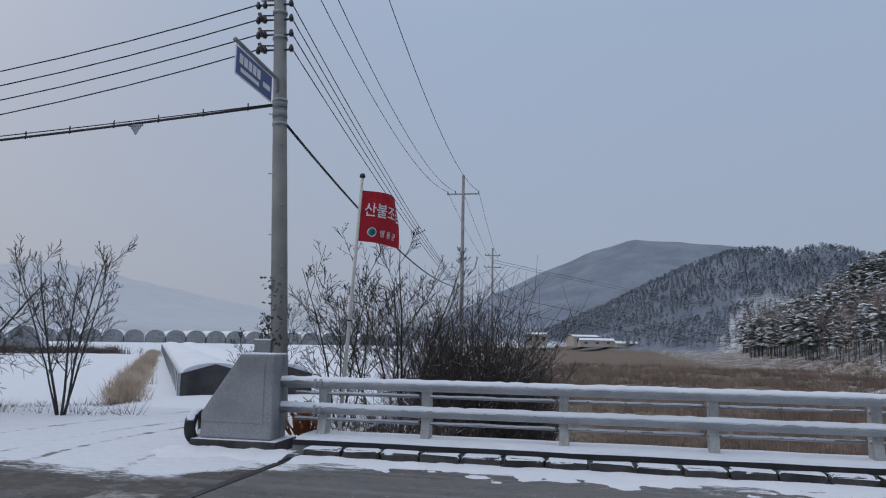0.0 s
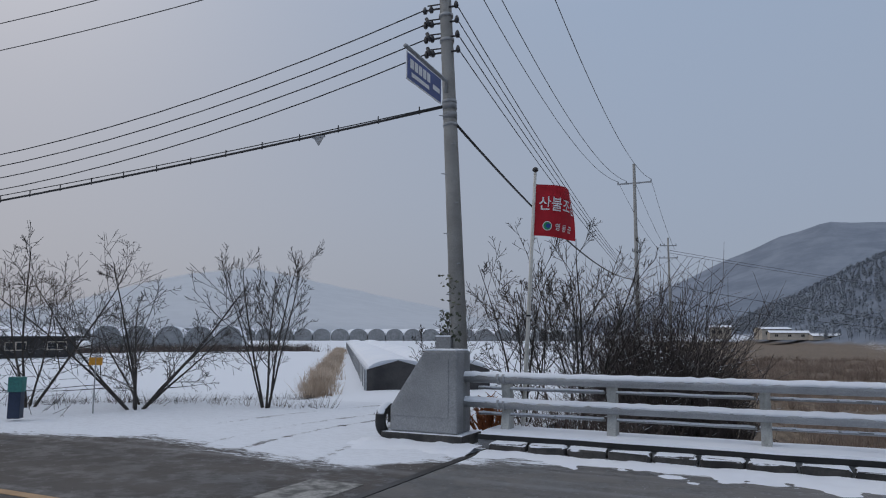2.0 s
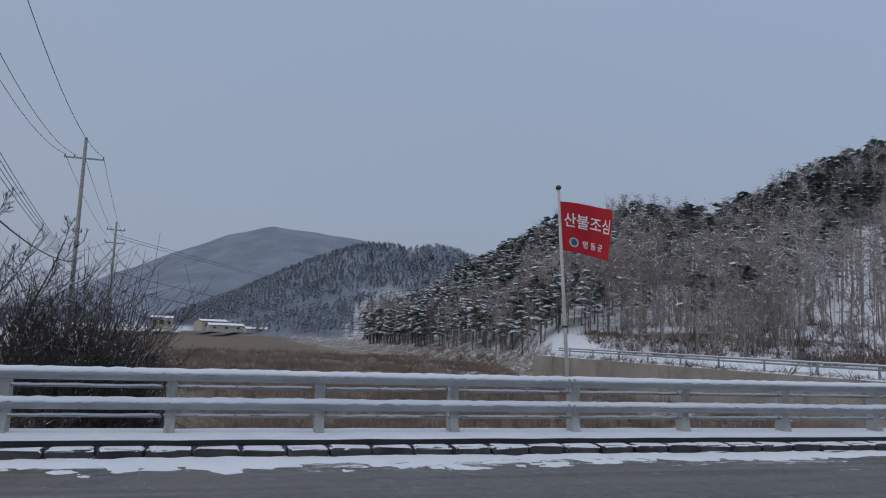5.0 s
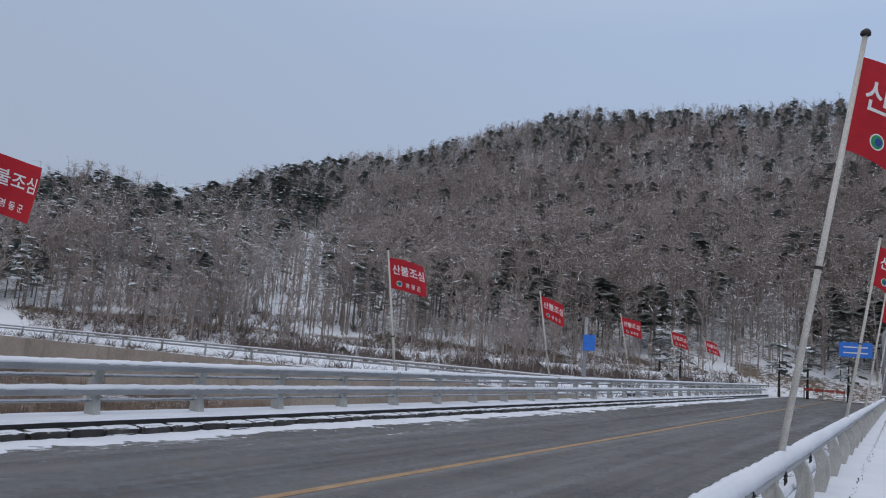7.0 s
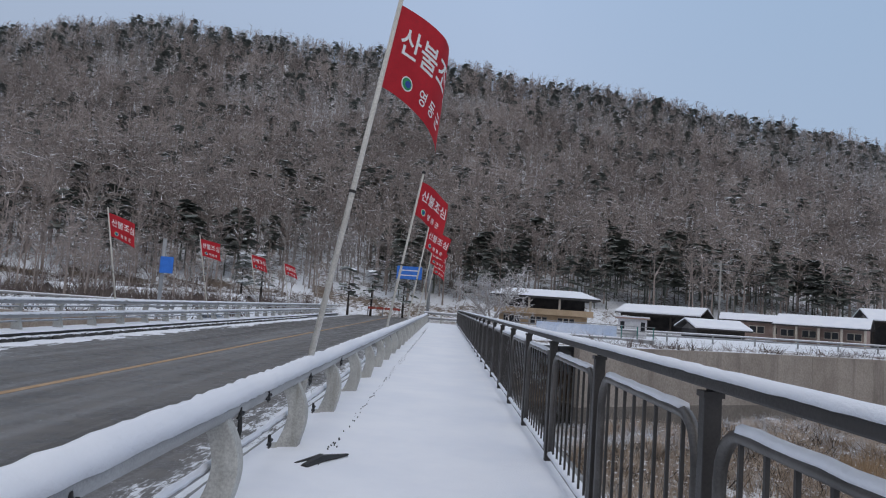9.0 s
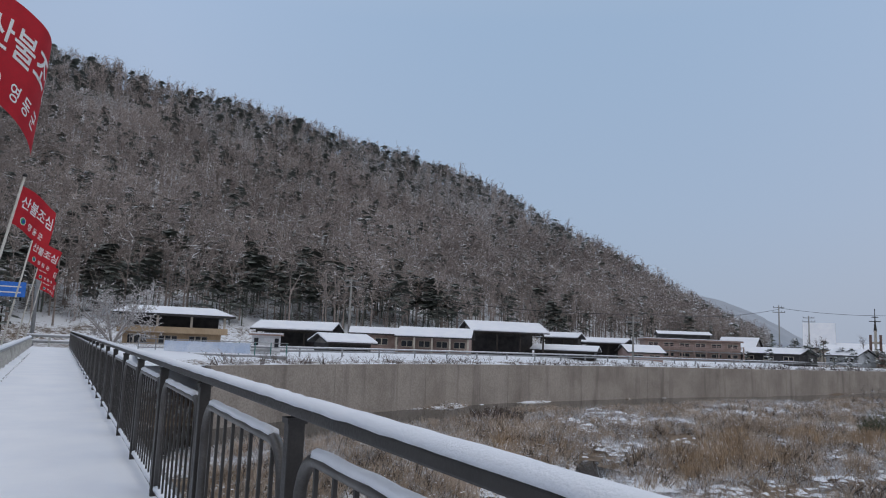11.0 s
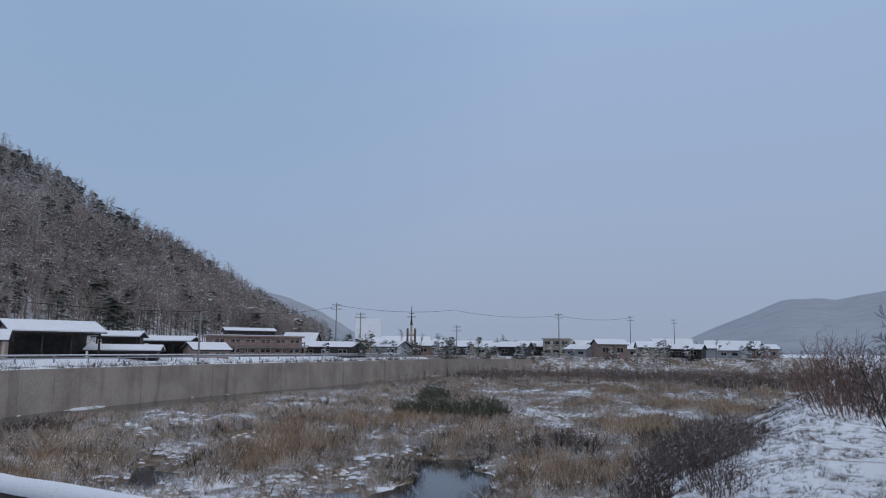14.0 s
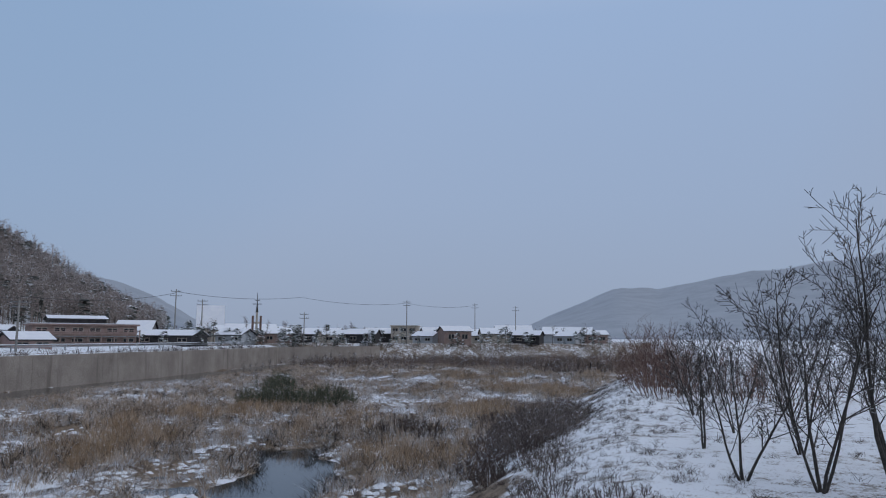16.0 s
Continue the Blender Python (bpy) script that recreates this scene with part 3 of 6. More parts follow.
joint = part("expansion_joint", Shape().quad_box((BRIDGE_X0 - 0.13, 1.3, ROAD_Z - 0.1), (BRIDGE_X0 - 0.02, 9.9, ROAD_Z + 0.006)), M_dark)
tagged(joint, "dark steel expansion joint across the road", "expansion joint", kind="structure")
line = part("centre_line", Shape().quad_box((BRIDGE_X0, 5.55, ROAD_Z), (84, 5.69, ROAD_Z + 0.005)), M_yellow)
tagged(line, "worn yellow centre line on the asphalt", "road marking", kind="structure")

# walkway: concrete kerbed slab under level snow
walk_slab = part("pavement", Shape().quad_box((-14, -1.72, -0.9), (BRIDGE_X1, 1.25, -0.03)), M_conc)
tagged(walk_slab, "raised concrete footway along the bridge", "pavement", kind="structure")
nx, ny = 320, 26
xs, ys = np.linspace(-14, BRIDGE_X1, nx), np.linspace(-1.66, 1.22, ny)
xx, yy = np.meshgrid(xs, ys, indexing="ij")
zz = 0.0 + 0.012 * rough_field(xx, yy, 1.2) - 0.03 * (np.abs(yy + 0.2) > 1.38) + 0.03 * np.exp(-((yy - 0.75) / 0.3) ** 2)
a = (np.arange(nx - 1)[:, None] * ny + np.arange(ny - 1)[None, :]).ravel()
tagged(array_mesh("walkway_snow", np.stack([xx.ravel(), yy.ravel(), zz.ravel()], -1), np.stack([a, a + ny, a + ny + 1, a + 1], -1), M_snow, smooth=True),
       "untrodden fresh snow lying on the footway", "snow", kind="stuff")


# ---- far parapet: kerb, two-pipe guard rail ----
def lumpy(x0, x1, stepx, seed, amp=0.18):
    r = random.Random(seed)
    n = max(2, int((x1 - x0) / stepx))
    return [(x0 + (x1 - x0) * i / n, r.uniform(-0.006, 0.006), r.uniform(-0.006, 0.004), 1 + r.uniform(-amp, amp)) for i in range(n + 1)]


kerb = part("far_kerb", Shape().quad_box((BRIDGE_X0 - 0.25, 10.22, -0.9), (FAR_X1, 11.15, -0.045)), M_conc)
tagged(kerb, "concrete kerb beam carrying the guard rail", "kerb", kind="structure")
# thin black strip on the kerb's face stands in for shade under its edge
part("recess", Shape().quad_box((BRIDGE_X0 - 0.25, 10.205, -0.12), (FAR_X1, 10.222, -0.05)), M_black, kerb, "black strip painted as shade under the kerb edge")
snow_top = part("snow_layer", Shape().sweep([(-0.46, 0), (-0.44, 0.035), (-0.2, 0.05), (0.3, 0.05), (0.5, 0.0)], [(x, 10.66, -0.044 + dz, 1 + 0.02 * (s - 1)) for x, dy, dz, s in lumpy(BRIDGE_X0 - 0.2, FAR_X1, 0.5, 3)]), M_snow, kerb)
rs = random.Random(5)
bx, k = BRIDGE_X0 + 0.3, 0
block = []
for v in range(4):
    s = Shape()
    r = random.Random(40 + v)
    s.quad_box((-0.26, -0.13, 0), (0.26, 0.13, 0.14))
    me = part("kerb_block", s, M_kerb, None, bevel=0.035)
    for vv in me.data.vertices:
        vv.co += Vector((r.uniform(-0.02, 0.02), r.uniform(-0.015, 0.015), r.uniform(-0.012, 0.012)))
    block.append(me)
while bx < BRIDGE_X1 - 1 and k < 104:
    ob = block[k] if k < 4 else new("kerb_block", block[k % 4].data)
    ob.parent = kerb
    ob.matrix_basis = pose(bx, 10.06 + rs.uniform(-0.02, 0.02), ROAD_Z - 0.005, 0, 0, rs.uniform(-3, 3))
    bx += 0.575
    k += 1


def guard_post(h=0.80):
    """A cast post, wider at the foot, with an outward bow."""
    s = Shape()
    prof = [(0.00, 0.13, 0.00), (0.05, 0.125, 0.005), (0.28, 0.10, 0.035), (0.5, 0.09, 0.03), (0.68, 0.085, 0.0), (h, 0.075, -0.04)]
    k = len(s.v)
    for z, half, off in prof:
        for x, y in ((-0.065, -half), (0.065, -half), (0.065, half), (-0.065, half)):
            s.v.append((x, y + off, z))
    for i in range(len(prof) - 1):
        for j in range(4):
            a, b = k + 4 * i + j, k + 4 * i + (j + 1) % 4
            s.f.append((a, b, b + 4, a + 4))
    s.f.append((k + 3, k + 2, k + 1, k))
    t = k + 4 * (len(prof) - 1)
    s.f.append((t, t + 1, t + 2, t + 3))
    return s


far_rail = thing("guard_rail", "grey steel two-pipe bridge guard rail topped with snow", "guard rail", (0, FAR_Y, 0))
fx = [-3.64, -2.03] + [-0.02 + 2.0 * i for i in range(37)]
mesh0 = None
for x in fx:
    if mesh0 is None:
        ob = part("post", guard_post(), M_post, far_rail, "pale grey cast post", bevel=0.012)
        mesh0 = ob.data
        plate0 = part("base_plate", Shape().quad_box((-0.11, -0.17, 0), (0.11, 0.17, 0.018)), M_post, ob, bevel=0.004)
    else:
        ob = new("post", mesh0)
        ob.parent = far_rail
        pl = new("base_plate", plate0.data)
        pl.parent = ob
    ob.location = (x, 0, -0.02)


def pipe(name, parent, y, z, rad, x0, x1, material, n=14, flat=1.0, stepx=2.0):
    m = max(2, int((x1 - x0) / stepx))
    s = Shape().tube([(x0 + (x1 - x0) * i / m, y, z) for i in range(m + 1)], rad, n, flat=flat)
    return part(name, s, material, parent, smooth=True)


def snow_cap(parent, y, z, rad, x0, x1, seed, thick=0.045, wide=0.95):
    sec = [(-rad * wide, rad * 0.35), (-rad * 0.8, rad * 0.35 + thick * 1.1), (-rad * 0.3, rad + thick), (rad * 0.3, rad + thick), (rad * 0.8, rad * 0.35 + thick * 1.1), (rad * wide, rad * 0.35), (0, rad * 0.6)]
    pts = [(x, y + dy, z + dz, s) for x, dy, dz, s in lumpy(x0, x1, 0.10, seed, 0.07)]
    return part("snow_cap", Shape().sweep(sec, pts), M_snow, parent, "white snow", smooth=True)


for z, rad, nm in ((0.755, 0.072, "top_pipe"), (0.375, 0.068, "lower_pipe")):
    p = pipe(nm, far_rail, -0.14, z, rad, -4.55, FAR_X1, M_rail)
    snow_cap(p, -0.14, z, rad, -4.53, FAR_X1, 11 + int(z * 10), 0.03)
    for x in [-3.72] + [6 + 10 * i - 0.2 for i in range(5)]:
        for dx in (0, 0.09):
            part("sleeve", Shape().tube([(x + dx - 0.02, -0.14, z), (x + dx + 0.02, -0.14, z)], rad * 1.18, 14), M_rail, p, smooth=True)
for z in (0.60, 0.215):
    for i in range(38):
        x0 = -4.1 + 2.0 * i
        tr = part("thin_rail", Shape().tube([(x0, -0.02, z + 0.004 * math.sin(i)), (x0 + 1.97, -0.02, z - 0.004 * math.cos(i))], 0.021, 8), M_rail, far_rail, smooth=True)
        snow_cap(tr, -0.02, z, 0.021, x0, x0 + 1.95, 100 + i, 0.012, 1.1)

# ---- near guard rail: curved posts, one broad top pipe, one thin lower bar ----
near_rail = thing("guard_rail", "cast-post guard rail between road and footway under thick snow", "guard rail", (0, NEAR_Y, 0))


def curved_post():
    s = Shape()
    n = 12
    for i in range(n + 1):
        t = i / n
        z = 0.64 * t
        y = 0.02 - 0.14 * math.sin(t * math.pi * 0.95) + 0.02 * t - 0.05 * (1 - t) ** 4
        depth = 0.072 + 0.03 * (1 - t) ** 3 + 0.012 * t
        for px, py in ((-0.06, -depth), (0.06, -depth), (0.06, depth), (-0.06, depth)):
            s.v.append((px * (1.0 + 0.25 * (1 - t)), y + py, z))
    for i in range(n):
        for j in range(4):
            a, b = 4 * i + j, 4 * i + (j + 1) % 4
            s.f.append((a, b, b + 4, a + 4))
    s.f.append((3, 2, 1, 0))
    s.f.append((4 * n, 4 * n + 1, 4 * n + 2, 4 * n + 3))
    return s


NEAR_POSTS = [-11.25 + 2.12 * i for i in range(33)]
c0 = part("curved_post", curved_post(), M_post, near_rail, "pale cast post bowed towards the footway", bevel=0.014)
b0 = part("base_plate", Shape().quad_box((-0.12, -0.19, 0), (0.12, 0.12, 0.02)), M_post, c0, bevel=0.004)
s0 = part("snow_cap", Shape().quad_box((-0.05, -0.15, 0.40), (0.05, -0.10, 0.42)), M_snow, c0, bevel=0.008)
for i, x in enumerate(NEAR_POSTS):
    ob = c0
    if i:
        ob = new("curved_post", c0.data)
        ob.parent = near_rail
        for q in (b0, s0):
            qq = new(q.name.split(".")[0], q.data)
            qq.parent = ob
    ob.location = (x, 0.04, 0.0)
p = pipe("top_pipe", near_rail, 0.0, 0.635, 0.075, -12, BRIDGE_X1 - 1, M_rail, 16)
snow_cap(p, 0.0, 0.635, 0.075, -12, BRIDGE_X1 - 1, 21, 0.065, 1.1)
p = pipe("lower_bar", near_rail, 0.06, 0.27, 0.022, -12, BRIDGE_X1 - 1, M_rail, 8)
snow_cap(p, 0.06, 0.27, 0.022, -12, BRIDGE_X1 - 1, 22, 0.02, 1.2)

for x, dz, drop in ((3.8, 0.0, 0.10), (5.9, 0.0, 0.20), (6.62, 0.03, 0.05), (6.78, -0.33, 0.06), (8.3, 0.0, 0.08), (8.6, -0.33, 0.06), (10.4, 0.0, 0.06)):
    z = 0.585 + dz
    part("strap", Shape().tube([(x, -0.07, z + 0.05), (x + 0.01, -0.075, z - drop * 0.5), (x + 0.05, -0.06, z - drop)], [0.012, 0.016, 0.006], 6).tube([(x - 0.05, -0.07, z - 0.015), (x + 0.06, -0.075, z + 0.005)], [0.008, 0.014], 6), M_black, near_rail, "black rubber strap")

# ---- footway railing: dark posts, handrail and round-cornered baluster panels ----
ped = thing("footway_railing", "dark bronze steel railing with baluster panels and snowy handrail", "railing", (0, WALK_Y, 0))
PX = [0.085 - 14 + 2.0 * i for i in range(36)]
post0 = part("post", Shape().quad_box((-0.034, -0.034, -0.05), (0.034, 0.034, 1.09)), M_dark, ped, bevel=0.006)
cap0 = part("post_cap", Shape().quad_box((-0.041, -0.041, 1.085), (0.041, 0.041, 1.108)).tube([(0, 0, 1.10), (0, 0, 1.13)], 0.018, 8), M_dark, post0)


def rounded_frame():
    s = Shape()
    hw, z0, z1, r = 0.88, 0.07, 0.985, 0.19
    pts = [(-hw, 0, z0)]
    for i in range(6):
        a = math.pi - i * math.pi / 10
        pts.append((-hw + r + r * math.cos(a), 0, z1 - r + r * math.sin(a)))
    for i in range(6):
        a = math.pi / 2 - i * math.pi / 10
        pts.append((hw - r + r * math.cos(a), 0, z1 - r + r * math.sin(a)))
    pts.append((hw, 0, z0))
    s.tube(pts, 0.027, 8, cap=True)
    s.tube([(-hw, 0, z0), (hw, 0, z0)], 0.02, 8)
    return s


# frame tubes paler than the posts: the steel's sheen put into the colour
M_frame = paint("worn_bronze_tube", (0.065, 0.061, 0.058), (0.12, 0.112, 0.106), 4.0, 90, 0.38, 0.3, 0.05)
frame0 = part("panel_frame", rounded_frame(), M_frame, ped, smooth=True)
bal0 = Shape().quad_box((-0.008, -0.008, 0.07), (0.008, 0.008, 0.965)).mesh("baluster")
bal0.materials.append(M_dark)
cap_sec = [(-0.026, 0.012), (-0.022, 0.035), (0, 0.045), (0.022, 0.035), (0.026, 0.012)]
pcap = Shape().sweep(cap_sec, [(-0.70 + 1.4 * i / 10, 0, 0.988 + 0.003 * math.sin(i * 2.3), 1) for i in range(11)])
pcap0 = part("snow_cap", pcap, M_snow, frame0, smooth=True)
low0 = part("snow_cap", Shape().sweep(cap_sec, [(-0.86 + 1.72 * i / 10, 0, 0.07 + 0.004 * math.sin(i * 1.7), 1.1) for i in range(11)]), M_snow, frame0, smooth=True)
for i, x in enumerate(PX):
    ob, fr = post0, frame0
    if i:
        ob = new("post", post0.data)
        ob.parent = ped
        c = new("post_cap", cap0.data)
        c.parent = ob
        fr = new("panel_frame", frame0.data)
        fr.parent = ped
        for q in (pcap0, low0):
            qq = new("snow_cap", q.data)
            qq.parent = fr
    ob.location = (x, 0, 0)
    fr.location = (x + 1.0, 0, 0)
    if -3 < x < 45:
        for j in range(8):
            bb = new("baluster", bal0)
            bb.parent = fr
            bb.location = (-0.70 + 0.20 * j, 0, 0)
hand = part("handrail", Shape().quad_box((PX[0] - 0.1, -0.045, 1.122), (PX[-1] + 0.1, 0.045, 1.166)), M_dark, ped, bevel=0.008)
part("snow_cap", Shape().sweep([(-0.050, 0), (-0.046, 0.018), (-0.018, 0.032), (0.018, 0.032), (0.046, 0.018), (0.050, 0)],
     [(x, dy, 1.167 + max(-0.001, dz * 0.3), s) for x, dy, dz, s in lumpy(PX[0], PX[-1], 0.09, 31, 0.05)]), M_snow, hand, "white snow", smooth=True)

# black broken stick and dark specks on the footway snow
stick = part("broken_branch", Shape().tube([(0, 0, 0.02), (0.16, -0.05, 0.03), (0.34, -0.16, 0.02)], [0.02, 0.03, 0.008], 6).tube([(0.05, 0.05, 0.02), (0.25, -0.04, 0.025)], [0.012, 0.016], 6), M_black)
stick.location, stick.scale = (7.05, 0.62, 0.0), (1.7, 1.7, 1.2)
tagged(stick, "black broken stick lying on the footway snow", "stick")
specks = Shape()
rk = random.Random(77)
for i in range(220):
    cx, cy, rr = rk.uniform(7, 45), 0.53 + rk.gauss(0, 0.022), rk.uniform(0.004, 0.010)
    specks.tube([(cx - rr, cy, 0.012), (cx, cy, 0.03), (cx + rr, cy, 0.012)], [rr * 0.4, rr, rr * 0.4], 5)
tagged(part("dark_specks", specks, M_black), "small dark drip marks in the snow below the rail", "debris", kind="stuff")

# ---- concrete end block of the far parapet ----
block_end = thing("parapet_end_block", "tapered grey concrete end block with recessed panel", "concrete block", (-4.58, 10.45, 0))
outline = [(-0.86, -0.08), (0.30, -0.08), (0.30, 1.17), (-0.26, 1.17), (-0.86, 0.30)]
part("body", Shape().prism(outline, -0.28, 0.24), M_conc, block_end, bevel=0.03)
part("panel", Shape().prism([(-0.82, 0.16), (0.16, 0.16), (0.16, 1.06), (-0.22, 1.06), (-0.82, 0.30)], -0.288, -0.275), M_conc, block_end, bevel=0.004)
part("plinth", Shape().quad_box((-0.98, -0.36, -0.42), (0.42, 0.4, -0.085)), M_kerb, block_end, "dark wet plinth edged with snow", bevel=0.03)
part("snow_cap", Shape().quad_box((-0.27, -0.26, 1.17), (0.27, 0.22, 1.195)), M_snow, block_end, bevel=0.01)
tyre = thing("tyre", "black snow-dusted rubber tyre leaning at the end block", "tyre", (-5.6, 10.35, 0.0))
part("tread", Shape().tube([(0.03 * 0, 0.20 * math.cos(i * math.pi / 10), 0.06 + 0.20 * math.sin(i * math.pi / 10)) for i in range(21)], 0.085, 10, cap=False), paint("snowy_rubber", (0.015, 0.015, 0.016), (0.03, 0.03, 0.03), 5, 50, 0.8, snow=0.5), tyre, smooth=True)


# ---- poles and wires ----
def cable(name, a, b, sag, r, label, material=M_wire, n=28):
    a, b = Vector(a), Vector(b)
    pts = [a.lerp(b, i / n) - Vector((0, 0, sag * 4 * (i / n) * (1 - i / n))) for i in range(n + 1)]
    ob = part(name, Shape().tube(pts, r, 5), material, None, smooth=True)
    return tagged(ob, label, "cable", "overhead lines")


POLE = (-5.62, 13.3)
LEAN_X = -0.045


def at_pole(z, dx=0.0, dy=0.0):
    return (POLE[0] + LEAN_X * z + dx, POLE[1] + dy, z)


up = thing("utility_pole", "tapered concrete utility pole with insulators and brackets", "utility pole")
part("shaft", Shape().tube([at_pole(-0.5), at_pole(4), at_pole(8.5), at_pole(12.5)], [0.175, 0.155, 0.125, 0.10], 18), M_pole, up, smooth=True)
for z in (5.75, 6.25, 7.6, 8.15):
    part("clamp_band", Shape().tube([at_pole(z - 0.035), at_pole(z + 0.035)], 0.155, 18), M_rail, up, smooth=True)
for z in (5.95, 6.15):
    part("wide_band", Shape().tube([at_pole(z - 0.07), at_pole(z + 0.07)], 0.15, 18), M_conc, up, smooth=True)
for i in range(7):
    part("step_bolt", Shape().tube([at_pole(2.2 + 0.62 * i, 0.0, -0.1), at_pole(2.22 + 0.62 * i, (-0.17, 0.17)[i % 2], -0.16)], 0.011, 6), M_rail, up)
for i in range(4):
    z = 8.34 - 0.33 * i
    rk = part("insulator_bracket", Shape().tube([at_pole(z, -0.45, -0.05), at_pole(z - 0.03, 0.30, -0.05)], 0.022, 6).tube([at_pole(z + 0.1, -0.4, -0.05), at_pole(z + 0.08, -0.08, -0.05)], 0.016, 6), M_cer, up)
    for dx in (-0.47, -0.32, 0.27):
        part("insulator", Shape().tube([at_pole(z - 0.07, dx, -0.05), at_pole(z - 0.02, dx, -0.05), at_pole(z + 0.03, dx, -0.05), at_pole(z + 0.08, dx, -0.05)], [0.035, 0.055, 0.045, 0.025], 10), M_cer, rk, smooth=True)
    if i < 3:
        part("fuse", Shape().tube([at_pole(z - 0.20, -0.42, -0.1), at_pole(z - 0.38, -0.34, -0.1)], 0.042, 8), M_cer, up, smooth=True)
box_ = part("control_box", Shape().quad_box((-0.17, -0.13, 0), (0.17, 0.13, 0.27), pose(POLE[0] - 0.30, POLE[1] - 0.1, 1.10)), M_conc, up, "grey control box", bevel=0.015)
part("snow_cap", Shape().quad_box((-0.17, -0.13, 0.272), (0.17, 0.13, 0.30), pose(POLE[0] - 0.30, POLE[1] - 0.1, 1.10)), M_snow, box_, bevel=0.01)
ivy = Shape()
ri = random.Random(8)
for i in range(70):
    z = ri.uniform(1.3, 2.6)
    c = Vector(at_pole(z, ri.uniform(-0.32, 0.12), ri.uniform(-0.24, -0.12)))
    u = Vector((ri.uniform(-1, 1), ri.uniform(-1, 1), ri.uniform(-1, 1))).normalized() * 0.05
    w = u.orthogonal().normalized() * 0.035
    k = len(ivy.v)
    ivy.v += [tuple(c - u), tuple(c + w), tuple(c + u), tuple(c - w)]
    ivy.f.append((k, k + 1, k + 2, k + 3))
tagged(part("ivy", ivy, M_green), "dark climbing leaves round the utility pole", "ivy", kind="stuff")

# street-name board on an arm of the pole
board = thing("street_sign", "blue street-name board hung from a steel arm", "sign", at_pole(0))
arm_m = pose(LEAN_X * 6.8 + 0.02, -0.15, 6.66, 0, 0, -87)
part("arm", Shape().tube([arm_m @ Vector((0, 0, -0.25)), arm_m @ Vector((0, 0, 0)), arm_m @ Vector((1.95, 0, 0.03))], 0.04, 10), M_rail, board, smooth=True)
panel_s = part("panel", Shape().quad_box((0.30, -0.012, -0.56), (1.88, 0.012, -0.07), arm_m), M_blue, board, bevel=0.004)
part("border", Shape().quad_box((0.28, -0.010, -0.58), (1.90, 0.010, -0.05), arm_m), M_white, panel_s)
for x0, x1, z0, z1 in ((0.85, 1.0, -0.33, -0.15), (1.04, 1.19, -0.33, -0.15), (1.23, 1.38, -0.33, -0.15), (1.42, 1.57, -0.33, -0.15), (1.61, 1.76, -0.33, -0.15), (0.9, 1.7, -0.48, -0.40), (0.38, 0.72, -0.40, -0.30)):
    for sd in (-0.0165, 0.0125):
        part("lettering_bar", Shape().quad_box((x0, sd, z0), (x1, sd + 0.004, z1), arm_m), M_white, panel_s)


def line_pole(name, x, y, h, label, turn=0.0, arms=((0.94, 1.3),), r=0.17):
    g = ground_at(x, y)
    t = thing(name, label, "utility pole", (x, y, g), turn, "utility poles")
    part("shaft", Shape().tube([(0, 0, -0.3), (0, 0, h)], [r, r * 0.6], 12), M_pole, t, smooth=True)
    for f, half in arms:
        a = part("crossarm", Shape().quad_box((-half, -0.05, h * f - 0.05), (half, 0.05, h * f + 0.05)), M_rail, t)
        for s in (-1, -0.5, 1):
            part("insulator", Shape().tube([(s * half * 0.96, 0, h * f), (s * half * 0.96, 0, h * f + 0.22)], [0.05, 0.03], 8), M_cer, a)
    return t


A1 = (-9.3, 51.0)
line_pole("utility_pole", A1[0], A1[1], 13.9, "tall dark power pole with a crossarm beyond the thicket", 0, ((0.90, 1.2), (0.55, 0.25)))
A2 = (-12.0, 84.0)
line_pole("utility_pole", A2[0], A2[1], 12.8, "distant power pole with crossarms beside the river", 20, ((0.93, 0.9), (0.82, 1.0)))
g1 = ground_at(*A1) + 13.9 * 0.90 + 0.2
g2 = ground_at(*A2)
for i in range(4):
    z = 8.36 - 0.33 * i
    cable("power_line", at_pole(z, -0.48, -0.05), (-46, 9.0, 10.0 - 0.31 * i), 3.15, 0.014, "thin overhead wire from the utility pole")
    cable("power_line", at_pole(z, 0.27, -0.05), (A1[0] + 0.1 * i, A1[1], g1 - 7.0 - 0.22 * i), 0.5, 0.012, "thin overhead wire from the utility pole")
cable("telephone_cable", at_pole(6.15, -0.14, -0.05), (-48, 6.5, 3.1), 0.7, 0.028, "thick black communication cable")
cable("telephone_cable", at_pole(6.18, -0.14, -0.05), (-48, 6.5, 3.25), 0.62, 0.012, "thin support strand above the communication cable")
cable("telephone_cable", at_pole(5.75, 0.14, 0), (A1[0], A1[1], g1 - 7.0), 0.9, 0.03, "thick black communication cable")
for dx, x2 in ((-1.15, -0.72), (-0.55, -0.22), (1.15, 1.24)):
    cable("power_line", (A1[0] + dx, A1[1], g1), at_pole(11.9, x2), 1.5, 0.014, "thin high-voltage wire overhead")
for dx in (-1.15, 0.0, 1.15):
    cable("power_line", (A1[0] + dx, A1[1], g1), (A2[0] + dx * 0.7, A2[1], g2 + 11.2), 0.5, 0.014, "thin high-voltage wire overhead")
for dz, az_, z_, r in ((11.4, 77.5, 9.6, 0.022), (11.1, 77.5, 9.2, 0.022), (7.4, 79.0, 2.9, 0.03), (5.6, 80.0, 2.0, 0.03)):
    cable("power_line", (A2[0], A2[1], g2 + dz), (*polar(az_, 200), z_), 0.8, r, "thin overhead wire across the river")
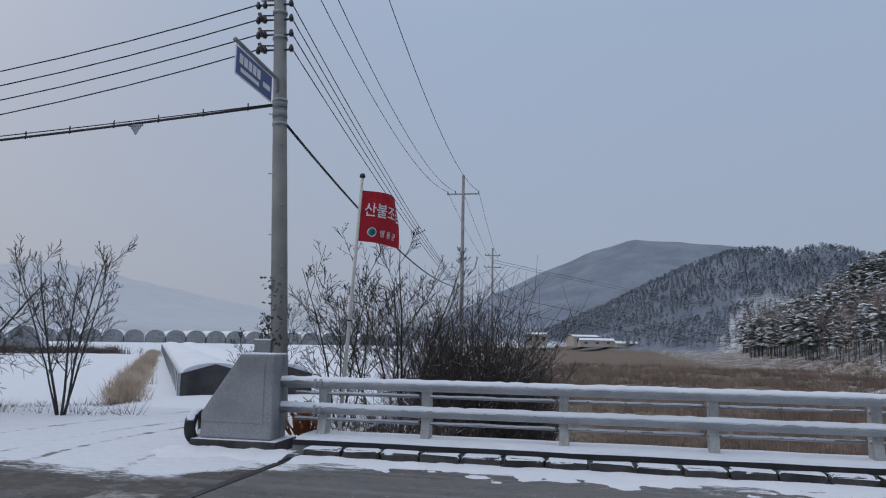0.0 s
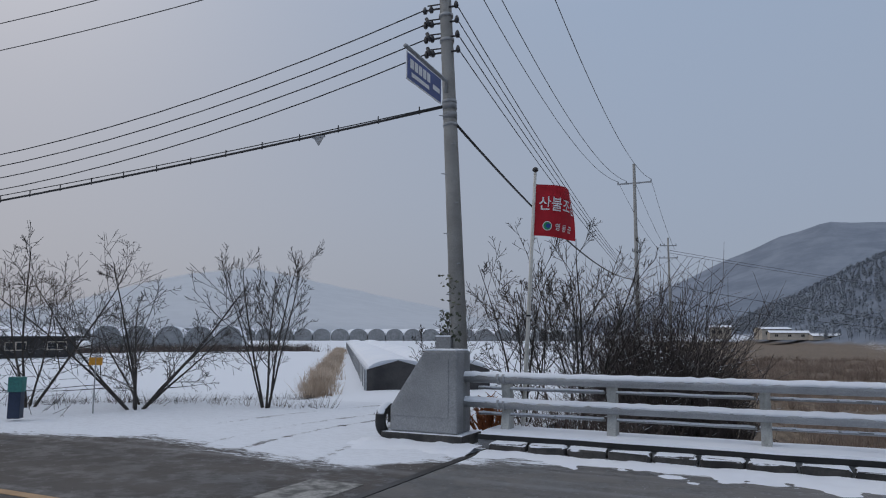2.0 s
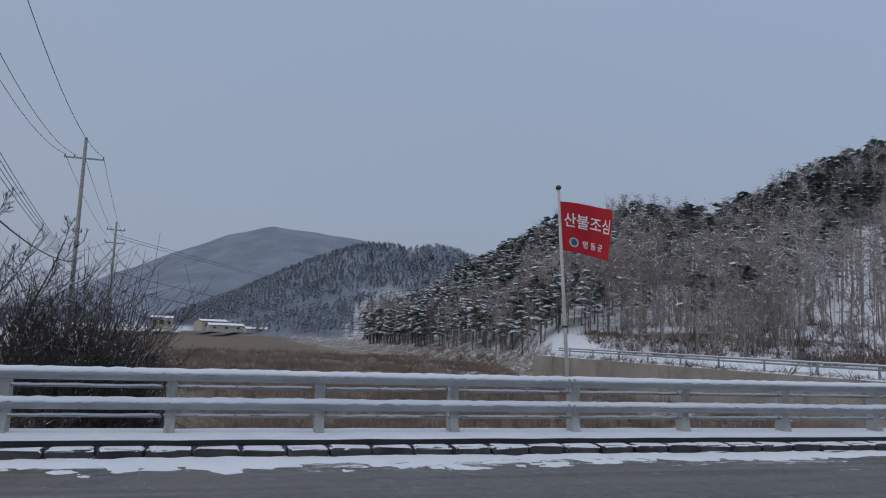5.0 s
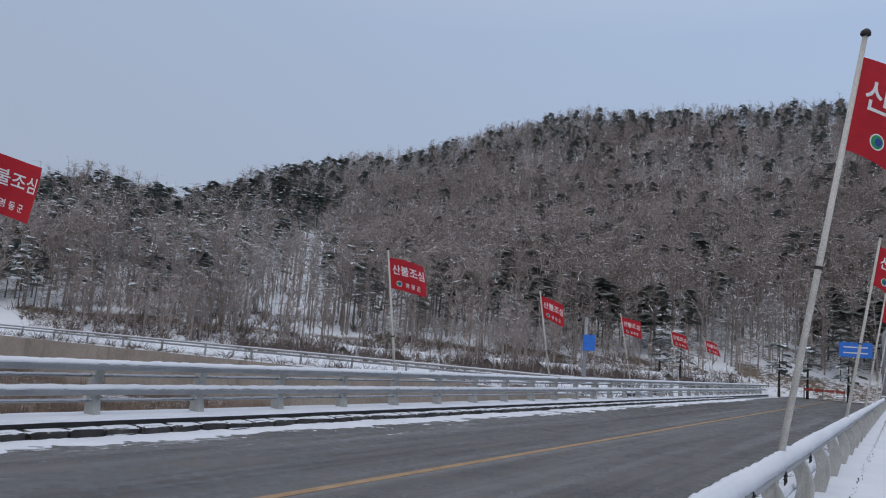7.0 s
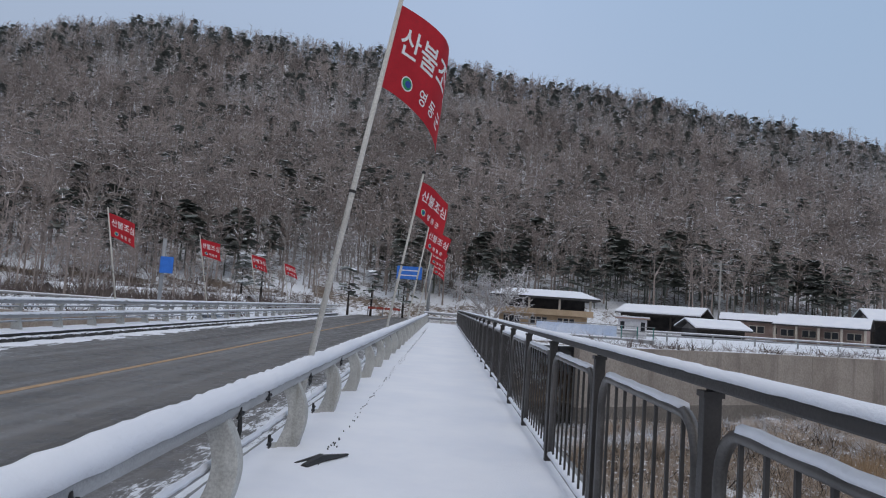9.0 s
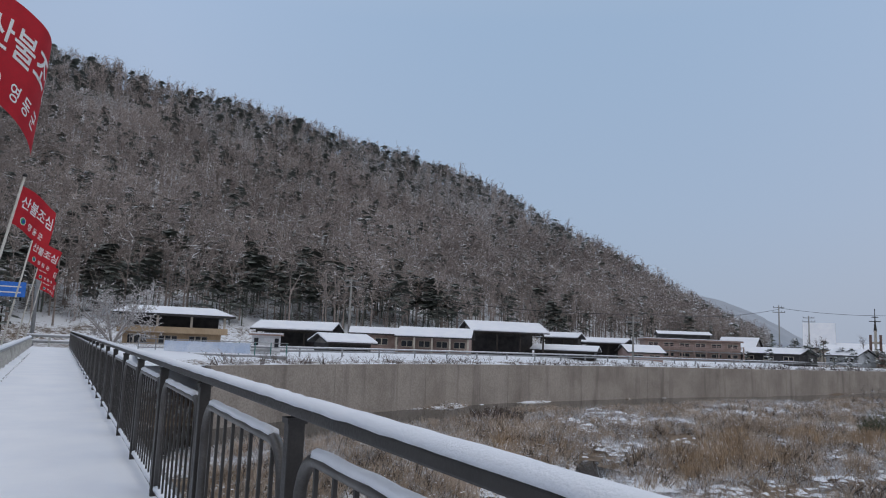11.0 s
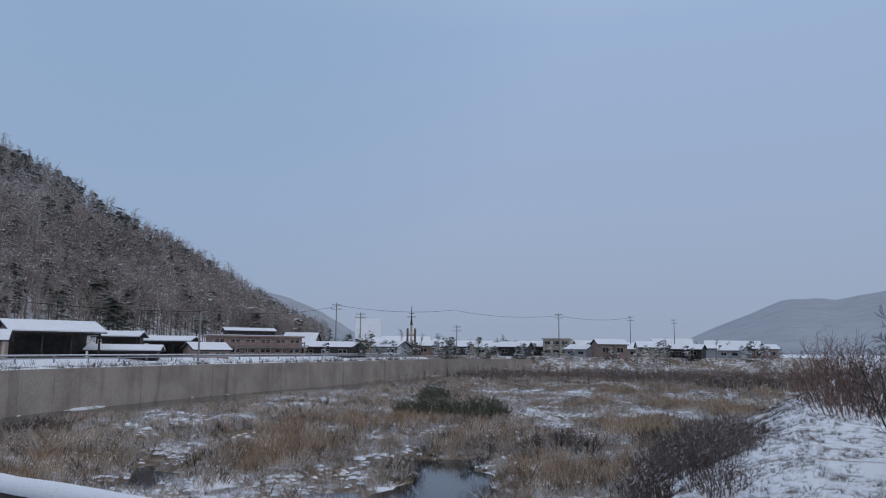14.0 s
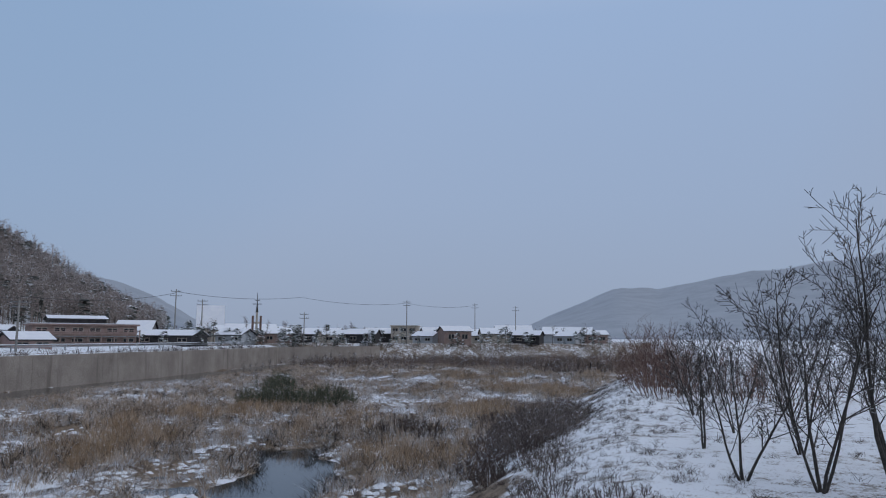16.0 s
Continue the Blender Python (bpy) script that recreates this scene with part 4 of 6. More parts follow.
for i in range(3):
    cable("power_line", (-46, 9.0, 11.0 + 1.2 * i), at_pole(10.2 + 0.75 * i), 1.5 + 0.12 * i, 0.013, "thin overhead wire above the road")


cm = Vector(at_pole(6.15, -0.14, -0.05)).lerp(Vector((-48, 6.5, 3.1)), 0.067)
mk = part("cable_marker", Shape().prism([(-0.14, -0.22), (0.14, -0.22), (0.0, -0.42)], -0.012, 0.012).quad_box((-0.16, -0.02, -0.24), (0.16, 0.02, -0.2)), M_rail)
mk.location = cm
tagged(mk, "small grey triangular tag hanging on the cable", "tag")
for i in range(16):
    p = Vector(at_pole(6.15, -0.14, -0.05)).lerp(Vector((-48, 6.5, 3.1)), 0.012 + 0.022 * i) - Vector((0, 0, 0.7 * 4 * (0.012 + 0.022 * i) * (1 - 0.012 - 0.022 * i)))
    tagged(part("cable_hanger", Shape().tube([p + Vector((0, 0, -0.045)), p + Vector((0, 0, 0.12))], 0.014, 5), M_wire), "black hanger ring on the communication cable", "hanger", "cable hangers")

# worn marking and line on the approach, snow heaped at the end block
tagged(part("road_marking", Shape().quad_box((-4.75, 6.15, ROAD_Z), (-4.05, 7.2, ROAD_Z + 0.007)), paint("worn_white_marking", (0.10, 0.098, 0.092), (0.36, 0.35, 0.33), 6.0, 40, 0.8)), "worn pale road marking beside the expansion joint", "road marking", kind="structure")
tagged(part("centre_line", Shape().quad_box((-80, 5.1, ROAD_Z), (-5.5, 5.24, ROAD_Z + 0.007)), M_yellow), "worn yellow line on the approach road", "road marking", kind="structure")


def drift(name, x0, x1, y0, y1, step_, height, base, label):
    """Ragged low snow: a relief sheet that dips under the road between its lumps."""
    nx_, ny_ = int((x1 - x0) / step_), int((y1 - y0) / step_) + 2
    xx_, yy_ = np.meshgrid(np.linspace(x0, x1, nx_), np.linspace(y0, y1, ny_), indexing="ij")
    v_ = (yy_ - y0) / (y1 - y0)
    n_ = 0.5 * rough_field(xx_, yy_ * 1.6, 0.9) + 0.35 * rough_field(xx_ + 9, yy_ * 1.3, 0.35) + 0.22 * rough_field(xx_, yy_ + 5, 0.14)
    zz_ = base + height * (n_ + 1.9 * v_ - 0.95) * (1 - step(v_, 0.93, 1.0) * 0.4)
    zz_ = np.clip(zz_, base - 0.03, base + height * 1.6)
    a_ = (np.arange(nx_ - 1)[:, None] * ny_ + np.arange(ny_ - 1)[None, :]).ravel()
    ob = array_mesh(name, np.stack([xx_.ravel(), yy_.ravel(), zz_.ravel()], -1), np.stack([a_, a_ + ny_, a_ + ny_ + 1, a_ + 1], -1), M_snow, smooth=True)
    return tagged(ob, label, "snow", kind="stuff")


drift("snow_drift", -5.9, BRIDGE_X0 - 0.1, 9.15, 10.12, 0.045, 0.06, ROAD_Z + 0.02, "ploughed snow lying at the end block's foot")
drift("snow_drift", BRIDGE_X0, 60, 8.75, 9.98, 0.06, 0.030, ROAD_Z, "crumbled ploughed snow along the gutter")

# ---- red flags ----
def text_mesh(words, size):
    cu = bpy.data.curves.new("words", "FONT")
    cu.body, cu.size, cu.resolution_u = words, size, 3
    cu.offset = size * 0.012
    tmp = bpy.data.objects.new("words", cu)
    scene.collection.objects.link(tmp)
    dg = bpy.context.evaluated_depsgraph_get()
    me = bpy.data.meshes.new_from_object(tmp.evaluated_get(dg))
    bpy.data.objects.remove(tmp)
    bpy.data.curves.remove(cu)
    bm = bmesh.new()
    bm.from_mesh(me)
    bmesh.ops.triangulate(bm, faces=bm.faces)
    for _ in range(2):
        long = [e for e in bm.edges if e.calc_length() > 0.09]
        if long:
            bmesh.ops.subdivide_edges(bm, edges=long, cuts=1)
    v = [tuple(q.co) for q in bm.verts]
    bm.verts.index_update()
    f = [tuple(q.index for q in face.verts) for face in bm.faces]
    bm.free()
    bpy.data.meshes.remove(me)
    return v, f


BIG, SMALL = text_mesh("산불조심", 0.30), text_mesh("영 동 군", 0.13)


def centred(tm, cx, cy, width=None):
    v, f = tm
    xs, ys = [p[0] for p in v], [p[1] for p in v]
    k = width / (max(xs) - min(xs)) if width else 1.0
    mx, my = (max(xs) + min(xs)) / 2, (max(ys) + min(ys)) / 2
    return [((p[0] - mx) * k + cx, (p[1] - my) * k * 1.15 + cy) for p in v], f


M_leaf = paint("green_print", (0.02, 0.25, 0.10), (0.03, 0.30, 0.12), 5, 60, 0.8)
M_ink = paint("blue_print", (0.02, 0.06, 0.30), (0.03, 0.08, 0.35), 5, 60, 0.8)


def flag(base, top, wind, droop, curl, seed, label, group="red flags along the bridge", phase=0.0, w=0.98, h=0.82, fold=0.0):
    """A cloth on a leaning pole; wind: the bearing in which it flies; droop: how far its free edge hangs."""
    base, top = Vector(base), Vector(top)
    axis = (top - base).normalized()
    t = thing("flag", label, "flag", tuple(base), 0, group)
    o = Vector(base)
    part("pole", Shape().tube([(0, 0, 0), (top - o) * 0.5, top - o], [0.034, 0.030, 0.024], 10), M_flagpole, t, "pale painted pole", smooth=True)
    kn = part("finial", Shape().tube([top - o, top - o + axis * 0.02, top - o + axis * 0.05, top - o + axis * 0.075], [0.03, 0.05, 0.045, 0.02], 10), M_dark, t, smooth=True)
    tie = top - o - axis * (1.5 + 0.8)
    part("tie", Shape().tube([tie, tie + axis * 0.03], 0.042, 10), M_dark, t)
    out = Vector((math.cos(radians(wind)), math.sin(radians(wind)), 0))
    side = out.cross(Vector((0, 0, 1)))
    hoist = top - o - axis * 0.20

    def on(u, v, lift=0.0):
        """u along the cloth from the pole, v downwards, both in metres."""
        s = u / w
        wave = curl * s * math.sin(s * 5.2 + phase + 0.9 * v) * (0.55 + 0.45 * s)
        fall = droop * (s ** 1.25) * (0.85 + 0.2 * v)
        length = u * math.sqrt(max(0.12, 1 - (0.75 * droop / w) ** 2)) * (1 - 0.12 * abs(curl))
        if fold and s > 0.5:
            a = radians(fold) * (s - 0.5) / 0.5 * (1.0 - 0.35 * v / h)
            run = (s - 0.5) * length / s
            length = length - run + run * math.sin(a) / a
            wave -= run * (1 - math.cos(a)) / a
        p = hoist - axis * v + out * length + side * (wave + lift) - Vector((0, 0, fall))
        return p + out * (0.06 * math.sin(3 * v + phase) * s)

    cloth = Shape()
    nu, nv = 26, 16
    for i in range(nu + 1):
        for j in range(nv + 1):
            cloth.v.append(tuple(on(w * i / nu, h * j / nv)))
    for i in range(nu):
        for j in range(nv):
            a = i * (nv + 1) + j
            cloth.f.append((a, a + 1, a + nv + 2, a + nv + 1))
    c = part("cloth", cloth, M_red, t, "bright red printed cloth", smooth=True)
    big, bf = centred(BIG, w * 0.52, h * 0.36, w * 0.86)
    small, sf = centred(SMALL, w * 0.62, h * 0.80, w * 0.40)
    for nm, pts, fs in (("headline", big, bf), ("county_name", small, sf)):
        for lift in (0.004, -0.004):
            s = Shape()
            cy = h * (0.36 if nm == "headline" else 0.80)
            s.v = [tuple(on(max(0.02, min(w - 0.02, x)), max(0.02, min(h - 0.02, 2 * cy - y)), lift)) for x, y in pts]
            s.f = list(fs)
            part(nm, s, M_white, c)
    for rad, cx, m, lf in ((0.075, 0.0, M_white, 0.004), (0.062, 0.0, M_leaf, 0.006), (0.036, 0.012, M_ink, 0.008)):
        for sg in (1, -1):
            s = Shape()
            s.v = [tuple(on(w * 0.26 + cx + rad * math.cos(a * math.pi / 9), h * 0.80 + rad * math.sin(a * math.pi / 9), lf * sg)) for a in range(18)]
            s.f = [tuple(range(18))]
            part("emblem", s, m, c)
    return t


FL = "red forest-fire warning flag on a pale leaning pole"
flag((-3.46, 10.85, 0.05), (-3.22, 10.85, 4.0), 34, 0.05, 0.20, 1, FL, phase=0.4, w=0.86, fold=100)
flag((6.02, 10.85, 0.05), (5.80, 10.95, 3.92), -42, 0.20, 0.22, 2, FL, phase=1.6, w=0.9, fold=50)
flag((16.4, 10.85, 0.05), (16.25, 11.45, 3.95), -60, 0.16, 0.20, 3, FL, phase=0.2, fold=50)
flag((26.2, 10.85, 0.05), (26.1, 11.55, 4.0), -62, 0.36, 0.24, 4, FL, phase=2.2, fold=60)
flag((35.8, 10.85, 0.05), (35.7, 11.60, 4.0), -60, 0.22, 0.14, 5, FL, phase=3.1)
flag((45.0, 10.85, 0.05), (44.9, 11.60, 3.9), -60, 0.25, 0.12, 6, FL, phase=4.0)
flag((54.0, 10.85, 0.05), (53.9, 11.60, 3.9), -60, 0.30, 0.12, 7, FL, phase=5.0)
flag((8.72, 1.06, 0.02), (8.72, 0.26, 4.75), -55, 0.50, 0.12, 8, FL, phase=0.6, w=1.18, h=0.92, fold=115)
flag((18.6, 1.06, 0.02), (18.6, 0.33, 4.55), -60, 0.50, 0.2, 9, FL, phase=1.4, fold=60)
flag((28.4, 1.06, 0.02), (28.4, 0.36, 4.55), -62, 0.50, 0.16, 10, FL, phase=2.6)
flag((38.2, 1.06, 0.02), (38.2, 0.36, 4.55), -60, 0.40, 0.16, 11, FL, phase=3.7)
flag((48.0, 1.06, 0.02), (48.0, 0.36, 4.5), -60, 0.45, 0.16, 12, FL, phase=4.6)


# ---- bare trees and thickets near the road ----
def grow(s, r, p, d, length, rad, depth, spread=0.6, up=0.25, sides=5, min_r=0.006):
    """A leader that bends upwards and carries shorter shoots along its length, each with twigs of its own."""
    n = (3, 5, 7, 9)[min(depth, 3)]
    pts, rr, ways = [p], [rad], [d]
    for i in range(n):
        d = (d + Vector((r.gauss(0, 0.05), r.gauss(0, 0.05), r.gauss(0, 0.03) + 0.05 * up))).normalized()
        p = p + d * (length / n)
        pts.append(p)
        rr.append(max(min_r, rad * (1 - 0.78 * (i + 1) / n)))
        ways.append(d)
    s.tube(pts, rr, sides if depth > 1 else 3, cap=False)
    if depth <= 0:
        return
    turn = r.uniform(0, 6.28)
    for i in range(1 if depth < 3 else 2, n):
        if depth < 3 and r.random() < 0.15:
            continue
        for k in range(1 if r.random() < 0.72 else 2):
            turn += 2.4 + r.gauss(0, 0.4)
            w = ways[i]
            a = w.orthogonal().normalized()
            b = w.cross(a)
            side = a * math.cos(turn) + b * math.sin(turn) + Vector((0, 0, 0.20 * up))
            dd = (w * (1 - spread) + side.normalized() * spread).normalized()
            reach = length * (1.05 - 0.72 * i / n) * r.uniform(0.28, 0.70)
            grow(s, r, pts[i].lerp(pts[i + 1], r.random() * 0.6), dd, reach, max(min_r, rr[i] * r.uniform(0.38, 0.55)), depth - 1, spread, up, sides, min_r)


def bare_tree(x, y, h, seed, stems=3, depth=5, spread=0.42, label="bare black-branched tree standing in snow", fan=0.5, up=0.5, rad=0.075, min_r=0.005, skin=None):
    r = random.Random(seed)
    t = thing("tree", label, "tree", (x, y, ground_at(x, y) - 0.05), 0, "bare trees")
    for i in range(stems):
        a = 2 * math.pi * (i + r.uniform(0, 0.6)) / max(1, stems)
        f = fan if stems > 1 else 0.06
        d = Vector((math.cos(a) * f, math.sin(a) * f, 1)).normalized()
        s = Shape()
        grow(s, r, Vector((0.05 * math.cos(a), 0.05 * math.sin(a), 0)), d, h * r.uniform(0.72, 1.0), rad * r.uniform(0.40, 0.62), min(depth, 3), spread + 0.16, up * 0.7, 6, min_r)
        part("stem", s, skin or M_bark, t, smooth=True)
    return t


bare_tree(-10.5, 13.3, 4.0, 21, 5, 3, 0.28, "slender bare tree with upright black branches", 0.26, 0.9, 0.055)
bare_tree(-12.8, 11.7, 4.3, 22, 6, 3, 0.40, "wide-spreading bare tree with snow on its boughs", 0.85, 0.40, 0.075)
bare_tree(-13.6, 12.6, 3.2, 29, 3, 3, 0.40, "wide-spreading bare tree with snow on its boughs", 0.9, 0.30, 0.06)
bare_tree(-15.3, 10.9, 4.3, 23, 4, 3, 0.38, "bare tree behind the roadside post", 0.5, 0.6, 0.065)
bare_tree(-18.8, 10.2, 3.6, 24, 4, 3, 0.40, "bare tree at the field's edge", 0.6, 0.5, 0.06)
bare_tree(-7.6, 16.6, 2.7, 25, 4, 3, 0.28, "thin leafless sapling behind the end block", 0.3, 0.9, 0.03)
bare_tree(-4.35, 13.4, 3.7, 26, 4, 3, 0.30, "bare roadside tree with fine upright twigs", 0.45, 0.9, 0.045)
bare_tree(-3.85, 14.2, 3.8, 30, 2, 3, 0.30, "bare roadside tree with fine upright twigs", 0.35, 0.9, 0.05)
bare_tree(-3.2, 13.6, 3.9, 27, 4, 3, 0.30, "bare roadside tree with fine upright twigs", 0.30, 0.9, 0.055)


def thicket(name, x, y, rx, ry, h, n, seed, material, label, z=None, r0=0.012, twigs=7):
    """A dense clump of fine stems fanning up from the ground."""
    r = random.Random(seed)
    s = Shape()
    g = ground_at(x, y) if z is None else z
    for i in range(n):
        a, q = r.uniform(0, 6.283), math.sqrt(r.random())
        p = Vector((rx * q * math.cos(a), ry * q * math.sin(a), -0.1))
        hh = h * (1 - 0.55 * q * q) * r.uniform(0.55, 1.05)
        d = Vector((0.5 * q * math.cos(a) + r.gauss(0, 0.16), 0.5 * q * math.sin(a) + r.gauss(0, 0.16), 1)).normalized()
        pts = [p]
        for k in range(3):
            d = (d + Vector((r.gauss(0, 0.13), r.gauss(0, 0.13), 0))).normalized()
            pts.append(pts[-1] + d * hh / 3)
        s.tube(pts, [r0, r0 * 0.8, r0 * 0.55, r0 * 0.3], 3, cap=False)
        for k in range(twigs):
            b = pts[r.choice((1, 2, 3, 2))].lerp(pts[r.choice((2, 3))], r.random())
            e = b + Vector((r.gauss(0, 0.3), r.gauss(0, 0.3), r.uniform(0.1, 0.5))).normalized() * hh * r.uniform(0.12, 0.3)
            s.tube([b, e], [r0 * 0.5, r0 * 0.25], 3, cap=False)
    ob = part(name, s, material)
    ob.location = (x, y, g)
    return tagged(ob, label, "shrub", "", "stuff")


M_bush = paint("snow_flecked_brown_twigs", (0.055, 0.045, 0.040), (0.12, 0.098, 0.088), 6.0, 50, 0.9, 0, 0, snow=0.90, snow_scale=6.0)
thicket("thicket", -2.15, 14.9, 0.85, 0.9, 3.7, 720, 31, M_bush, "dense leafless brown thicket behind the guard rail", z=-0.9)
thicket("thicket", -1.45, 14.7, 0.65, 0.8, 2.6, 460, 32, M_bush, "dense leafless brown thicket behind the guard rail", z=-1.2)
thicket("thicket", -3.2, 12.9, 1.6, 0.7, 1.5, 180, 33, M_bramble, "low leafless scrub behind the guard rail", z=-0.7)
for i in range(8):
    thicket("scrub", -5.6 - 0.2 * i + 0.0, 11.6 + 0.2 * i, 0.35, 0.25, 0.35, 14, 300 + i, M_bramble, "low dead weeds poking through snow", z=-0.25)
thicket("dry_leaves", -4.15, 11.1, 0.25, 0.12, 0.6, 60, 36, M_orange, "orange-brown withered leaves by the parapet", z=0.0, r0=0.02)

# bank south of the footway
for x, y, h, seed, stems, fan, rad in ((-0.85, -14.3, 2.9, 41, 4, 0.42, 0.075), (-0.40, -18.2, 2.8, 42, 3, 0.30, 0.075), (-2.0, -13.6, 4.0, 43, 5, 0.42, 0.080), 
                                       (-3.2, -13.9, 5.4, 44, 4, 0.30, 0.090), (-3.6, -15.6, 5.2, 61, 4, 0.35, 0.080), (-2.4, -17.8, 4.2, 45, 4, 0.35, 0.07), (-4.3, -16.4, 5.0, 46, 4, 0.40, 0.08), (-1.4, -21.5, 3.6, 47, 4, 0.35, 0.06),
                                       (-0.5, -25.5, 3.3, 48, 4, 0.40, 0.06), (-3.6, -26.0, 3.8, 63, 4, 0.40, 0.06), (-5.6, -21.0, 4.2, 64, 4, 0.40, 0.07), (-5.2, -29.0, 3.6, 66, 4, 0.40, 0.06)):
    bare_tree(x, y, h, seed, max(2, stems - 1), 3, 0.36, "bare black tree on the snowy river bank", fan, 0.85, rad * 0.8, 0.005)
for i, (x, y, rx, ry, h, n) in enumerate(((0.3, -37, 1.6, 4, 3.5, 150), (1.0, -45, 1.8, 5, 3.7, 190), (-1.8, -34, 1.8, 3, 2.9, 80), (-4.0, -32, 2, 3, 2.6, 70))):
    thicket("thicket", x, y, rx, ry, h, n, 50 + i, paint("reddish_twigs", (0.14, 0.085, 0.07), (0.22, 0.14, 0.11), 0.8, 9, 0.9, 0, 0, snow=0.95), "reddish-brown leafless thicket on the river bank", r0=0.016, twigs=10)
M_tangled = paint("snowy_tangled_bramble", (0.10, 0.080, 0.072), (0.19, 0.155, 0.140), 1.5, 12, 0.9, 0, 0, snow=0.80, snow_scale=5.0)
for i, (x, y, rx, ry, h, n) in enumerate(((5.0, -30, 2.2, 5.0, 1.8, 800), (4.3, -24, 1.7, 3.0, 1.2, 480), (3.0, -18, 1.0, 1.5, 0.5, 160), (2.5, -14.5, 1.0, 1.3, 0.45, 140), (1.2, -12.4, 0.7, 0.8, 0.4, 90))):
    thicket("bramble", x, y, rx, ry, h, n, 60 + i, M_tangled, "dark tangled bramble on the bank, dusted with snow")


# ---- woods on the hills ----
def scatter(templates, x, y, z, size, name, material, label, category="woods"):
    vs, fs, k = [], [], 0
    which = RNG.integers(0, len(templates), len(x))
    for ti, (tv, tf) in enumerate(templates):
        sel = np.where(which == ti)[0]
        if not len(sel):
            continue
        a = RNG.uniform(0, 2 * np.pi, len(sel))
        c, s = np.cos(a)[:, None], np.sin(a)[:, None]
        sc = size[sel][:, None]
        px = (tv[None, :, 0] * c - tv[None, :, 1] * s) * sc + x[sel][:, None]
        py = (tv[None, :, 0] * s + tv[None, :, 1] * c) * sc + y[sel][:, None]
        pz = tv[None, :, 2] * sc + z[sel][:, None]
        vs.append(np.stack([px, py, pz], -1).reshape(-1, 3))
        fs.append((tf[None] + (np.arange(len(sel)) * len(tv))[:, None, None] + k).reshape(-1, 3))
        k += len(sel) * len(tv)
    ob = array_mesh(name, np.concatenate(vs), np.concatenate(fs), material)
    return tagged(ob, label, category, kind="stuff")


def blades(points):
    """Thin triangles: list of (foot, tip, width)."""
    v, f = [], []
    for p, q, w in points:
        p, q = np.array(p), np.array(q)
        d = q - p
        s = np.cross(d, RNG.normal(size=3))
        s = s / (np.linalg.norm(s) + 1e-9) * w * 0.5
        k = len(v)
        v += [p - s, p + s, q]
        f.append((k, k + 1, k + 2))
    return v, f


def bare_template(twigs):
    """A tree one unit high: trunk, limbs and many fine twigs."""
    pts = []
    lean = RNG.normal(0, 0.03, 2)
    top = np.array([lean[0], lean[1], 1.0])
    for i in range(2):
        pts.append(((0, 0, -0.05), tuple(top), 0.030))
    for i in range(11):
        t = RNG.uniform(0.35, 0.9)
        a = RNG.uniform(0, 6.28)
        reach = 0.26 * (1.15 - t)
        foot = top * t
        tip = foot + np.array([math.cos(a) * reach, math.sin(a) * reach, RNG.uniform(0.12, 0.3)])
        pts.append((tuple(foot), tuple(tip), 0.016))
        for j in range(twigs):
            b = foot + (tip - foot) * RNG.uniform(0.25, 1.0)
            e = b + RNG.normal(0, 0.085, 3) * np.array([1, 1, 0.6]) + np.array([0, 0, 0.025])
            pts.append((tuple(b), tuple(e), 0.011))
    v, f = blades(pts)
    return np.array(v), np.array(f)


def pine_template():
    pts = [((0, 0, -0.05), (0, 0, 1.0), 0.035), ((0, 0, -0.05), (0.01, 0, 0.9), 0.035)]
    v, f = blades(pts)
    v = [np.array(p) for p in v]
    for i in range(46):
        t = RNG.uniform(0.38, 1.0)
        a, q = RNG.uniform(0, 6.28), RNG.uniform(0.05, 0.30) * (1.25 - t) ** 0.7
        c = np.array([math.cos(a) * q, math.sin(a) * q, t])
        w = 0.055 + 0.05 * RNG.random()
        k = len(v)
        u = np.array([math.cos(a), math.sin(a), -0.25])
        s = np.array([-math.sin(a), math.cos(a), 0.0])
        v += [c + u * w * 1.3, c + s * w, c - u * w, c - s * w + np.array([0, 0, 0.02])]
        f += [(k, k + 1, k + 2), (k, k + 2, k + 3)]
    return np.array(v), np.array(f)


BARE = [bare_template(6) for _ in range(8)]
PINE = [pine_template() for _ in range(5)]


def woods(n, az0, az1, r0, r1, seed):
    g = np.random.default_rng(seed)
    az = g.uniform(az0, az1, n)
    r = np.sqrt(g.uniform(r0 ** 2, r1 ** 2, n))
    x, y = 1 + r * np.cos(np.radians(az)), r * np.sin(np.radians(az))
    z, cover, wood, frost = land(x, y)
    return az, r, x, y, z, wood, g


az, r, x, y, z, wood, g = woods(23500, -56, 80, 72, 310, 11)
h1 = hill(HILL_MAIN, az, r, 4.5)
t_main = np.array(sorted(HILL_MAIN))
crest = np.interp(az, t_main[:, 0], t_main[:, 3])
foot = np.interp(az, t_main[:, 0], t_main[:, 2])
u = (r - foot) / (crest - foot)
ok = (wood > 0.25) & (u < 1.06)
clear = np.exp(-((az - 43) / 4.0) ** 2) * (u < 0.62) * (u > 0.05)
ok &= g.random(len(az)) > clear * 0.55
pineness = step(u, 0.80, 1.0) * 0.14 + 0.10 * (1 - step(u, 0.05, 0.14)) * (az < 35) + 0.34 * step(az, 38, 46) * step(u, 0.35, 0.7) + 0.10 + 0.40 * step(az, 60, 66) + 0.25 * (rough_field(x, y, 55.0) > 0.75) + 0.20 * (1 - step(u, 0.06, 0.22)) * step(az, -30, -20) * (1 - step(az, 2, 8))
ispine = g.random(len(az)) < pineness
